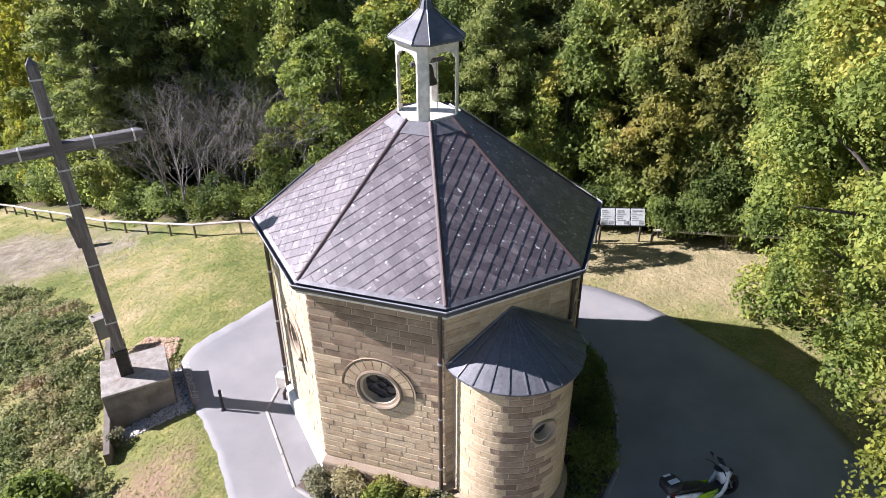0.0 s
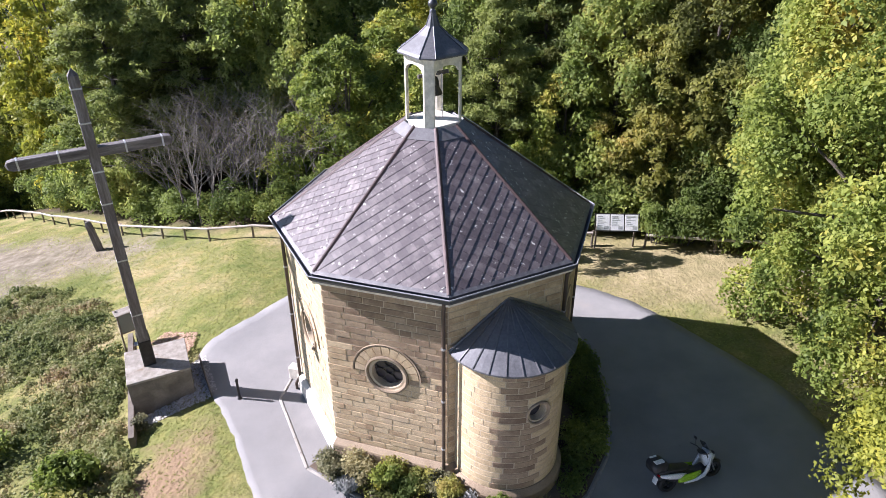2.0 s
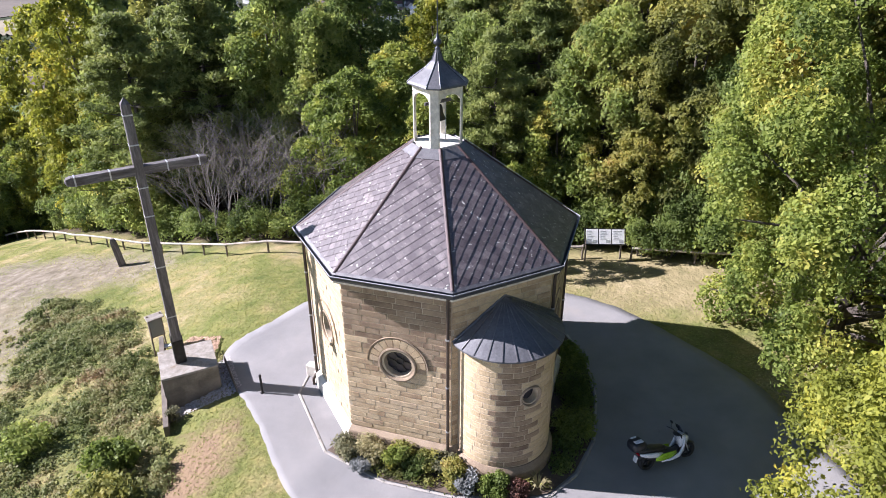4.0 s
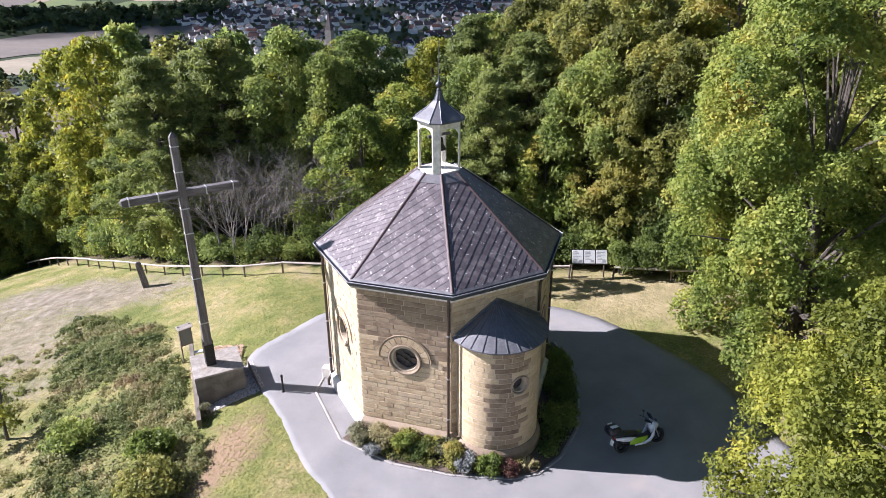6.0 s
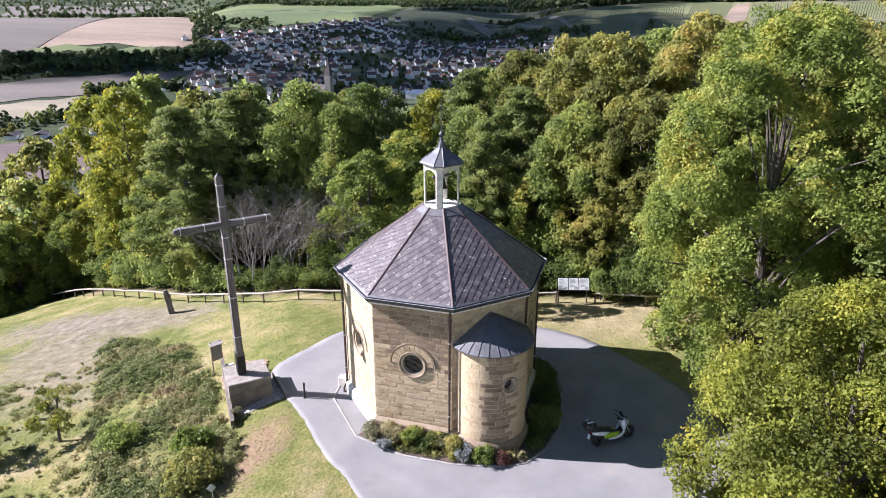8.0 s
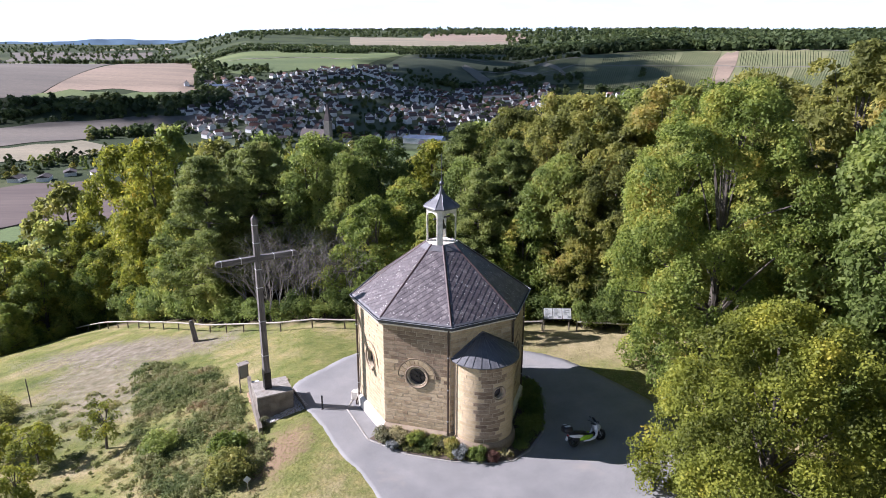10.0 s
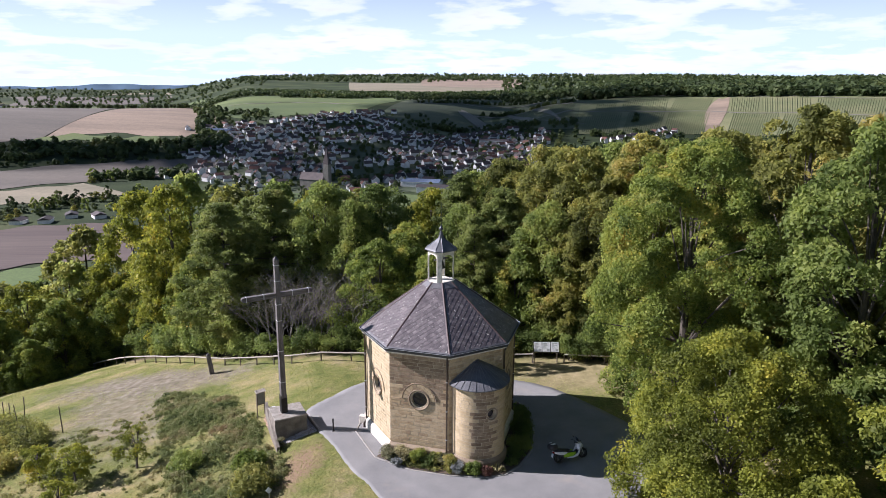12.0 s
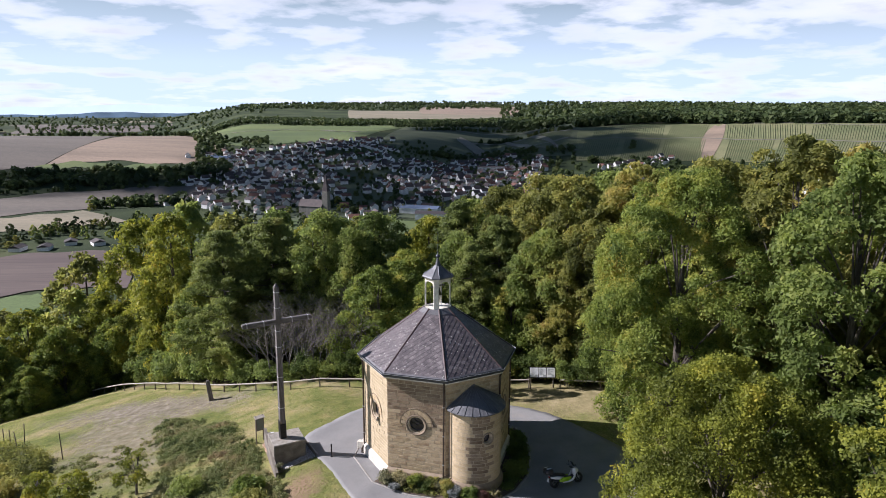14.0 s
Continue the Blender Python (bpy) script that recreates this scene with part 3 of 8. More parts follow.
def panel_with_hole(bm, u0, u1, v0, v1, cu, cv, r, fn, seg=40, rad=5, depth=0.35):
    """A wall surface with a round opening; fn maps (u, v, out) to space. The reveal goes depth inward."""
    rows = []
    for k in range(rad + 1):
        row = []
        for i in range(seg):
            a = 2 * math.pi * i / seg
            dx, dy = math.cos(a), math.sin(a)
            tx = (u1 - cu) / dx if dx > 1e-6 else ((u0 - cu) / dx if dx < -1e-6 else 1e9)
            ty = (v1 - cv) / dy if dy > 1e-6 else ((v0 - cv) / dy if dy < -1e-6 else 1e9)
            R = min(tx, ty)
            q = r + (R - r) * k / rad
            row.append(bm.verts.new(fn(cu + dx * q, cv + dy * q, 0)))
        rows.append(row)
    rows.insert(0, [bm.verts.new(fn(cu + math.cos(2 * math.pi * i / seg) * r * 0.94, cv + math.sin(2 * math.pi * i / seg) * r * 0.94, -depth)) for i in range(seg)])
    for a, b in zip(rows, rows[1:]):
        for i in range(seg):
            j = (i + 1) % seg
            bm.faces.new([a[i], a[j], b[j], b[i]])
    # the rectangle's corners
    for x, y in ((u0, v0), (u1, v0), (u1, v1), (u0, v1)):
        a = math.atan2(y - cv, x - cu) % (2 * math.pi)
        i = int(a / (2 * math.pi) * seg) % seg
        bm.faces.new([rows[-1][i], rows[-1][(i + 1) % seg], bm.verts.new(fn(x, y, 0))])


OC_Z, OC_R = 2.83, 0.47


def flat_fn(m):
    return lambda u, v, o: m @ Vector((u, o, v))


def ring_profile(bm, fn, cu, cv, prof, seg=40, a0=0.0, a1=2 * math.pi):
    """A moulded ring: prof is (radius, out)."""
    full = abs(a1 - a0 - 2 * math.pi) < 1e-6
    k = seg if full else seg + 1
    rows = [[bm.verts.new(fn(cu + r * math.cos(a0 + (a1 - a0) * i / seg), cv + r * math.sin(a0 + (a1 - a0) * i / seg), o)) for i in range(k)] for r, o in prof]
    for a, b in zip(rows, rows[1:]):
        for i in range(seg):
            j = (i + 1) % k
            bm.faces.new([a[i], a[j], b[j], b[i]])
    if not full:
        bm.faces.new([r[0] for r in rows])
        bm.faces.new([r[-1] for r in rows][::-1])


def build_window(parent, fn, cu, cv, r, hood=True):
    """Round window: moulded stone ring, tracery bars, dark glass and, over it, a hood of wedge stones."""
    k = r / OC_R
    bm = bmesh.new()
    ring_profile(bm, fn, cu, cv, [(0.47 * k, -0.30), (0.48 * k, -0.14), (0.505 * k, -0.12), (0.51 * k, -0.03), (0.545 * k, -0.02), (0.555 * k, 0.045), (0.60 * k, 0.075), (0.65 * k, 0.06), (0.66 * k, -0.02)])
    win = part("window_surround", bm, M_dress, parent, "moulded round sandstone window surround", smooth=False)
    bm = bmesh.new()
    seg = 32
    c = bm.verts.new(fn(cu, cv, -0.22))
    vs = [bm.verts.new(fn(cu + 0.49 * k * math.cos(2 * math.pi * i / seg), cv + 0.49 * k * math.sin(2 * math.pi * i / seg), -0.22)) for i in range(seg)]
    for i in range(seg):
        bm.faces.new([c, vs[i], vs[(i + 1) % seg]])
    part("pane", bm, M_glass, win, "dark leaded glass pane")
    if hood:
        bm = bmesh.new()
        for i in range(6):  # six-lobed tracery
            a = radians(60 * i + 30)
            ring_profile(bm, fn, cu + 0.29 * math.cos(a), cv + 0.29 * math.sin(a), [(0.145, -0.20), (0.145, -0.175), (0.165, -0.175), (0.165, -0.20)], 16)
        ring_profile(bm, fn, cu, cv, [(0.11, -0.20), (0.11, -0.16), (0.135, -0.16), (0.135, -0.20)], 16)
        part("tracery", bm, M_lead_came, win, "six-lobed tracery")
        bm = bmesh.new()
        ring_profile(bm, fn, cu, cv, [(0.985, -0.01), (0.985, 0.04), (1.03, 0.05), (1.04, -0.01)], 24, radians(-2), radians(182))
        part("hood_mould", bm, M_dress, win)
        n = 11
        for i in range(n):
            a0, a1 = math.pi * i / n + 0.012, math.pi * (i + 1) / n - 0.012
            bm = bmesh.new()
            ring_profile(bm, fn, cu, cv, [(0.665, 0.0), (0.665, 0.04), (0.955, 0.04), (0.955, 0.0)], 3, a0, a1)
            part("voussoir", bm, M_stone, win)
    return win


def stone_rows(rng, u0, u1, v0, v1, holes=()):
    """Courses of stones as (u centre, v centre, length); holes are (cu, cv, r, upper_r)."""
    out = []
    v, row = v0, 0
    while v < v1 - 0.05:
        h = min(COURSE, v1 - v)
        cuts = []
        for cu, cv, r in holes:
            dz = max(0.0, abs(v + h / 2 - cv) - h / 2)
            if dz < r:
                c = math.sqrt(r * r - dz * dz)
                cuts.append((cu - c, cu + c))
        u = u0 - rng.uniform(0, 0.35)
        while u < u1 - 0.02:
            ln = rng.choice((0.36, 0.48, 0.60, 0.72, 0.84, 0.96))
            a, b = max(u, u0), min(u + ln, u1)
            if u1 - b < 0.2:
                b = u1
            spans = [(a, b)]
            for c0, c1 in cuts:
                nxt = []
                for s0, s1 in spans:
                    if s1 <= c0 or s0 >= c1:
                        nxt.append((s0, s1))
                    else:
                        if c0 - s0 > 0.08:
                            nxt.append((s0, c0))
                        if s1 - c1 > 0.08:
                            nxt.append((c1, s1))
                spans = nxt
            out += [((s + e) / 2, v + h / 2, e - s, h) for s, e in spans if e - s > 0.08]
            u = b if b == u1 else u + ln
        v += COURSE
        row += 1
    return out


GAP = 0.019


def stone_block(bm, fn, cu, cv, ln, h, out, segs=1):
    """One dressed block, its arrises eased, standing out of the wall."""
    a, b = cu - ln / 2 + GAP / 2, cu + ln / 2 - GAP / 2
    c, d = cv - h / 2 + GAP / 2, cv + h / 2 - GAP / 2
    e = 0.010
    us = [a + (b - a) * i / segs for i in range(segs + 1)]
    ui = [a + e + (b - a - 2 * e) * i / segs for i in range(segs + 1)]
    bot = [bm.verts.new(fn(u, c, -0.02)) for u in us]
    top = [bm.verts.new(fn(u, d, -0.02)) for u in us]
    fb = [bm.verts.new(fn(u, c + e, out)) for u in ui]
    ft = [bm.verts.new(fn(u, d - e, out)) for u in ui]
    for i in range(segs):
        bm.faces.new([fb[i], fb[i + 1], ft[i + 1], ft[i]])
        bm.faces.new([bot[i], bot[i + 1], fb[i + 1], fb[i]])
        bm.faces.new([ft[i], ft[i + 1], top[i + 1], top[i]])
    bm.faces.new([bot[0], fb[0], ft[0], top[0]])
    bm.faces.new([fb[-1], bot[-1], top[-1], ft[-1]])


APSE_N, APSE_R = WA + 0.10, 1.62       # the apse's centre from the chapel's axis, its wall radius
APSE_EZ, APSE_ER, APSE_TOP = 4.10, 1.86, 5.18


def apse_fn():
    m = face_matrix(1) @ Matrix.Translation((0.05, APSE_N - WA, 0))
    def fn(u, v, o):
        a = u / APSE_R
        r = APSE_R + o
        return m @ Vector((r * math.sin(a), r * math.cos(a), v))
    return fn


def build_walls():
    rng = random.Random(11)
    walls = []
    for k in range(8):
        m = face_matrix(k)
        fn = flat_fn(m)
        bm = bmesh.new()
        if k == 1:
            vs = [bm.verts.new(fn(u, v, 0)) for u, v in ((-HS, W0), (HS, W0), (HS, W1), (-HS, W1))]
            bm.faces.new(vs)
        else:
            panel_with_hole(bm, -HS, HS, W0, W1, 0, OC_Z, OC_R, fn)
        # inner leaf, 0.45 m behind
        q = (WA - 0.45) / WA
        ins = [bm.verts.new(fn(u * q, v, -0.45)) for u, v in ((-HS, W0), (HS, W0), (HS, W1), (-HS, W1))]
        bm.faces.new(ins[::-1])
        w = part("wall", bm, M_mortar, chapel, "coursed sandstone wall")
        walls.append(w)
        if k != 1:
            build_window(chapel, fn, 0, OC_Z, OC_R)
        # sloped base course, a lit ledge over a thicker foot
        bm = bmesh.new()
        prof = [(-0.1, W0 - 0.3), (0.17, W0 - 0.3), (0.17, -0.30), (0.15, -0.24), (0.03, -0.10), (-0.05, -0.10)]
        rows = []
        for o, z in prof:
            s = (WA + o) * math.tan(A8)
            rows.append([bm.verts.new(fn(-s, z, o)), bm.verts.new(fn(s, z, o))])
        for a, b in zip(rows, rows[1:]):
            bm.faces.new([a[0], a[1], b[1], b[0]])
        # paler stone off faces 0 and 1: sunlit western foot put into the colour
        part("base_course", bm, M_dress if k in (0, 1) else M_step, chapel, "projecting sloped base course")
        # stone cornice under the eaves
        bm = bmesh.new()
        prof = [(0, W1 - 0.06), (0.14, W1 - 0.02), (0.25, W1 + 0.02), (0.265, W1 + 0.095), (-0.1, W1 + 0.10)]
        rows = []
        for o, z in prof:
            s = (WA + o) * math.tan(A8)
            rows.append([bm.verts.new(fn(-s, z, o)), bm.verts.new(fn(s, z, o))])
        for a, b in zip(rows, rows[1:]):
            bm.faces.new([a[0], a[1], b[1], b[0]])
        part("cornice", bm, M_white, chapel, "pale moulded cornice")
    return walls


walls = build_walls()


def build_apse():
    fn = apse_fn()
    half = APSE_R * math.pi / 2
    bm = bmesh.new()
    u_oc, z_oc, r_oc = -0.02, 2.55, 0.27
    panel_with_hole(bm, u_oc - 0.8, u_oc + 0.8, z_oc - 0.8, z_oc + 0.8, u_oc, z_oc, r_oc, fn, seg=32, rad=6, depth=0.3)
    def grid(ua, ub, va, vb):
        n = max(1, int((ub - ua) / 0.14))
        cols = [[bm.verts.new(fn(ua + (ub - ua) * i / n, v, 0)) for v in (va, vb)] for i in range(n + 1)]
        for a, b in zip(cols, cols[1:]):
            bm.faces.new([a[0], b[0], b[1], a[1]])
    W1a = APSE_EZ - 0.02
    grid(-half - 0.2, half + 0.2, W0, z_oc - 0.8)
    grid(-half - 0.2, half + 0.2, z_oc + 0.8, W1a)
    grid(-half - 0.2, u_oc - 0.8, z_oc - 0.8, z_oc + 0.8)
    grid(u_oc + 0.8, half + 0.2, z_oc - 0.8, z_oc + 0.8)
    ap = part("apse_wall", bm, M_mortar, chapel, "round sandstone apse wall, pale with a weathered middle")
    build_window(chapel, fn, u_oc, z_oc, r_oc, hood=False)
    bm = bmesh.new()
    m = face_matrix(1) @ Matrix.Translation((0.05, APSE_N - WA, 0))
    half_turn = (0.0 - 0.06, math.pi + 0.06)
    add_lathe(bm, [(APSE_R - 0.1, W0 - 0.3), (APSE_R + 0.16, W0 - 0.3), (APSE_R + 0.16, -0.42), (APSE_R + 0.13, -0.36), (APSE_R + 0.03, -0.22), (APSE_R - 0.03, -0.22)], m, 40, *half_turn)
    part("base_course", bm, M_dress, chapel, "projecting sloped base course")
    bm = bmesh.new()
    add_lathe(bm, [(APSE_R, APSE_EZ - 0.14), (APSE_R + 0.05, APSE_EZ - 0.12), (APSE_R + 0.07, APSE_EZ - 0.05), (APSE_R + 0.16, APSE_EZ - 0.01), (APSE_R - 0.05, APSE_EZ)], m, 40, *half_turn)
    part("cornice", bm, M_dress, chapel)
    # half-cone roof in metal trays
    n = 13
    roof = None
    apex = Vector((0, -0.10, APSE_TOP))
    for i in range(n):
        a0, a1 = math.pi * i / n, math.pi * (i + 1) / n
        bm = bmesh.new()
        pts = []
        for a in (a0, (a0 + a1) / 2, a1):
            pts.append(Vector((APSE_ER * math.cos(a), APSE_ER * math.sin(a), APSE_EZ)))
        top = bm.verts.new(m @ apex)
        v = [bm.verts.new(m @ p) for p in pts]
        lo = [bm.verts.new(m @ (p - Vector((0, 0, 0.05)))) for p in pts]
        bm.faces.new([top, v[0], v[1]])
        bm.faces.new([top, v[1], v[2]])
        bm.faces.new([v[0], lo[0], lo[1], v[1]])
        bm.faces.new([v[1], lo[1], lo[2], v[2]])
        tray = part("roof_tray", bm, M_zinc, roof if roof else chapel, "" if roof else "grey metal half-cone roof with standing seams")
        if roof is None:
            tray.name = "apse_roof"
            roof = tray
    for i in range(1, n):
        a = math.pi * i / n
        bm = bmesh.new()
        p0 = Vector((APSE_ER * math.cos(a), APSE_ER * math.sin(a), APSE_EZ + 0.012))
        p1 = p0.lerp(apex + Vector((0, 0, 0.012)), 0.88)
        add_tube(bm, [m @ p0, m @ p1], 0.022, 4)
        # paler lead than the trays: sunlit seam edges put into the colour
        part("standing_seam", bm, M_lead, roof)
    bm = bmesh.new()
    for s in (-1, 1):
        add_tube(bm, [m @ Vector((s * APSE_ER, 0.0, APSE_EZ + 0.02)), m @ (apex + Vector((0, 0, 0.03)))], 0.045, 6)
    part("wall_flashing", bm, M_lead, roof)
    return ap


apse_wall = build_apse()


def roof_face(k):
    """The plane of roof face k: from its eaves, x along, y up the slope, z out."""
    a = radians(-112.5 + 45 * k)
    n = Vector((math.cos(a), math.sin(a), 0))
    tang = Vector((-n.y, n.x, 0))
    top = n * (TR * math.cos(A8)) + Vector((0, 0, TZ))
    foot = n * EA + Vector((0, 0, EZ))
    up = (top - foot)
    ln = up.length
    up.normalize()
    m = Matrix.Identity(4)
    m.col[0][:3], m.col[1][:3], m.col[2][:3] = tang, up, tang.cross(up)
    m.translation = foot
    return m, ln


def clip_poly(poly, lines):
    """Keeps what lies left of each line (point, direction)."""
    for (px, py), (dx, dy) in lines:
        out = []
        for i in range(len(poly)):
            a, b = poly[i], poly[(i + 1) % len(poly)]
            sa = dx * (a[1] - py) - dy * (a[0] - px)
            sb = dx * (b[1] - py) - dy * (b[0] - px)
            if sa >= 0:
                out.append(a)
            if (sa >= 0) != (sb >= 0):
                t = sa / (sa - sb)
                out.append((a[0] + (b[0] - a[0]) * t, a[1] + (b[1] - a[1]) * t))
        poly = out
        if len(poly) < 3:
            return []
    return poly


SLATE = 0.262


def slate_outlines(k, ln):
    """Square slates in diagonal rows, cut to the face."""
    w0, w1 = ER * math.sin(A8), TR * math.sin(A8)
    lines = [((0, 0.07), (1, 0)), ((w0 - 0.03, 0), (w1 - w0, ln)), ((-(w1 - 0.03), ln), (-(w0 - w1), -ln)), ((0, ln - 0.36), (-1, 0))]
    s2 = math.sqrt(0.5)
    out = []
    rng = random.Random(40 + k)
    for i in range(-14, 26):
        shift = rng.uniform(0, SLATE)
        for j in range(-14, 30):
            p0, q0 = j * SLATE + shift, i * SLATE
            sq = [(p0 + 0.004, q0), (p0 + SLATE - 0.004, q0), (p0 + SLATE - 0.004, q0 + SLATE + 0.02), (p0 + 0.004, q0 + SLATE + 0.02)]
            # p runs up to the right at 45 degrees, q up to the left
            poly = [((p - q) * s2, (p + q) * s2) for p, q in sq]
            poly = clip_poly(poly, lines)
            if poly:
                ar = sum(poly[a][0] * poly[(a + 1) % len(poly)][1] - poly[(a + 1) % len(poly)][0] * poly[a][1] for a in range(len(poly))) / 2
                if ar > 0.004:
                    out.append((poly, q0, rng.uniform(-0.003, 0.003)))
    return out


def slate_mesh(bm, m, poly, q0, lift):
    s2 = math.sqrt(0.5)
    def z_of(x, y):
        q = (y - x) * s2 - q0
        return 0.012 + lift + 0.013 * (1 - q / (SLATE + 0.02))
    top = [bm.verts.new(m @ Vector((x, y, z_of(x, y)))) for x, y in poly]
    low = [bm.verts.new(m @ Vector((x, y, -0.005))) for x, y in poly]
    bm.faces.new(top)
    for i in range(len(poly)):
        j = (i + 1) % len(poly)
        bm.faces.new([low[i], low[j], top[j], top[i]])


def build_roof():
    deck = []
    for k in range(8):
        m, ln = roof_face(k)
        w0, w1 = ER * math.sin(A8), TR * math.sin(A8)
        bm = bmesh.new()
        hi = [bm.verts.new(m @ Vector(p)) for p in ((-w0, 0, 0), (w0, 0, 0), (w1, ln, 0), (-w1, ln, 0))]
        lo = [bm.verts.new(m @ Vector(p)) for p in ((-w0, 0.02, -0.12), (w0, 0.02, -0.12), (w1, ln, -0.12), (-w1, ln, -0.12))]
        bm.faces.new(hi)
        bm.faces.new(lo[::-1])
        for i in range(4):
            bm.faces.new([lo[i], lo[(i + 1) % 4], hi[(i + 1) % 4], hi[i]])
        deck.append(part("roof", bm, M_gutter, chapel, "eight-sided slate roof laid in diagonal rows"))
        # lead strip along the eaves
        bm = bmesh.new()
        q = 0.09 / ln
        we = w0 + (w1 - w0) * q
        v = [bm.verts.new(m @ Vector(p)) for p in ((-w0 - 0.01, -0.02, 0.03), (w0 + 0.01, -0.02, 0.03), (we, 0.09, 0.026), (-we, 0.09, 0.026))]
        lo = [bm.verts.new(m @ Vector(p)) for p in ((-w0 - 0.01, -0.02, -0.01), (w0 + 0.01, -0.02, -0.01), (we, 0.09, 0.0), (-we, 0.09, 0.0))]
        bm.faces.new(v)
        for i in range(4):
            bm.faces.new([lo[i], lo[(i + 1) % 4], v[(i + 1) % 4], v[i]])
        part("eaves_flashing", bm, M_lead, chapel, "grey lead strip along the eaves")
        # lead collar under the belfry
        bm = bmesh.new()
        wt = w1 + (w0 - w1) * 0.40 / ln
        v = [bm.verts.new(m @ Vector(p)) for p in ((-wt, ln - 0.40, 0.036), (wt, ln - 0.40, 0.036), (w1, ln, 0.03), (-w1, ln, 0.03))]
        lo = [bm.verts.new(m @ Vector(p)) for p in ((-wt, ln - 0.40, 0.0), (wt, ln - 0.40, 0.0), (w1, ln, 0.0), (-w1, ln, 0.0))]
        bm.faces.new(v)
        for i in range(4):
            bm.faces.new([lo[i], lo[(i + 1) % 4], v[(i + 1) % 4], v[i]])
        part("collar_flashing", bm, M_lead, chapel, "grey lead collar below the belfry")
        # gutter: a moulded box with an open trough
        a = radians(-112.5 + 45 * k)
        n = Vector((math.cos(a), math.sin(a), 0))
        tang = Vector((-n.y, n.x, 0))
        bm = bmesh.new()
        rows = []
        for o, z in ((-0.10, -0.02), (-0.08, -0.20), (0.06, -0.20), (0.13, -0.10), (0.14, -0.015), (0.125, -0.015), (0.11, -0.09), (0.03, -0.11), (0.0, -0.02)):
            s = (EA + o) * math.tan(A8)
            b = n * (EA + o) + Vector((0, 0, EZ + z))
            rows.append([bm.verts.new(b - tang * s), bm.verts.new(b + tang * s)])
        for p, q2 in zip(rows, rows[1:]):
            bm.faces.new([p[0], p[1], q2[1], q2[0]])
        gut = part("gutter", bm, M_gutter, chapel, "dark metal eaves gutter")
        bm = bmesh.new()
        s = (EA + 0.135) * math.tan(A8)
        b = n * (EA + 0.135) + Vector((0, 0, EZ - 0.012))
        add_tube(bm, [b - tang * s, b + tang * s], 0.019, 6)
        part("gutter_rim", bm, M_rim, gut, "rolled gutter rim, sunlit edge put into its pale colour")
        # hip cap along the right corner
        c0 = radians(-90 + 45 * k)
        e = Vector((math.cos(c0), math.sin(c0), 0))
        bm = bmesh.new()
        p0, p1 = e * (ER - 0.02) + Vector((0, 0, EZ + 0.05)), e * TR + Vector((0, 0, TZ + 0.05))
        side = Vector((-e.y, e.x, 0))
        prof = [(-0.065, -0.028), (-0.028, 0.014), (0.0, 0.026), (0.028, 0.014), (0.065, -0.028)]
        prev = None
        steps = 12
        for i in range(steps + 1):
            p = p0.lerp(p1, i / steps)
            row = [bm.verts.new(p + side * s + Vector((0, 0, z))) for s, z in prof]
            if prev:
                for u in range(4):
                    bm.faces.new([prev[u], prev[u + 1], row[u + 1], row[u]])
            prev = row
        part("hip_cap", bm, M_hip, chapel, "weathered reddish-brown metal hip cap")
        # lightning wire beside one hip
        if k == 2:
            bm = bmesh.new()
            o = n * -0.0 + Vector((0, 0, 0.10))
            add_tube(bm, [p0.lerp(p1, i / 8) + o - tang * 0.10 + Vector((0, 0, 0.01 * (i % 2))) for i in range(9)], 0.012, 5)
            part("lightning_wire", bm, M_galv, chapel, "thin bare lightning conductor wire")
    return deck


roof_faces = build_roof()


def build_downpipes():
    for deg, oc in ((-90, 0.0), (-45, 0.0), (-180, 0.0), (0, 0.0)):
        a = radians(deg)
        e = Vector((math.cos(a), math.sin(a), 0))
        s = Vector((-e.y, e.x, 0)) * (-0.13 if deg == -90 else 0.1)
        r = WR + 0.07
        bm = bmesh.new()
        add_tube(bm, [e * (ER - 0.02) + s + Vector((0, 0, EZ - 0.18)), e * (ER - 0.06) + s + Vector((0, 0, EZ - 0.30)), e * r + s + Vector((0, 0, EZ - 0.52)),
                      e * r + s + Vector((0, 0, -0.25)), e * (r + 0.16) + s + Vector((0, 0, -0.55)), e * (r + 0.16) + s + Vector((0, 0, -0.95))], 0.055, 10)
        pipe = part("downpipe", bm, M_pipe, chapel, "brown metal rainwater downpipe", smooth=True)
        for z in (0.6, 2.4, 4.2):
            bm = bmesh.new()
            add_lathe(bm, [(0.056, -0.03), (0.068, -0.03), (0.068, 0.03), (0.056, 0.03)], Matrix.Translation(e * r + s + Vector((0, 0, z))), 10)
            part("pipe_bracket", bm, M_galv, pipe)


build_downpipes()


def chamfer_ring(w, c, ang):
    """Eight corners of a square of half-width w with cut corners, one cut corner pointing at ang."""
    out = []
    for q in range(4):
        a = ang + q * math.pi / 2
        e = Vector((math.cos(a), math.sin(a)))
        s = Vector((-e.y, e.x))
        d = w * math.sqrt(2) - c
        out += [e * d - s * c, e * d + s * c]
    return out


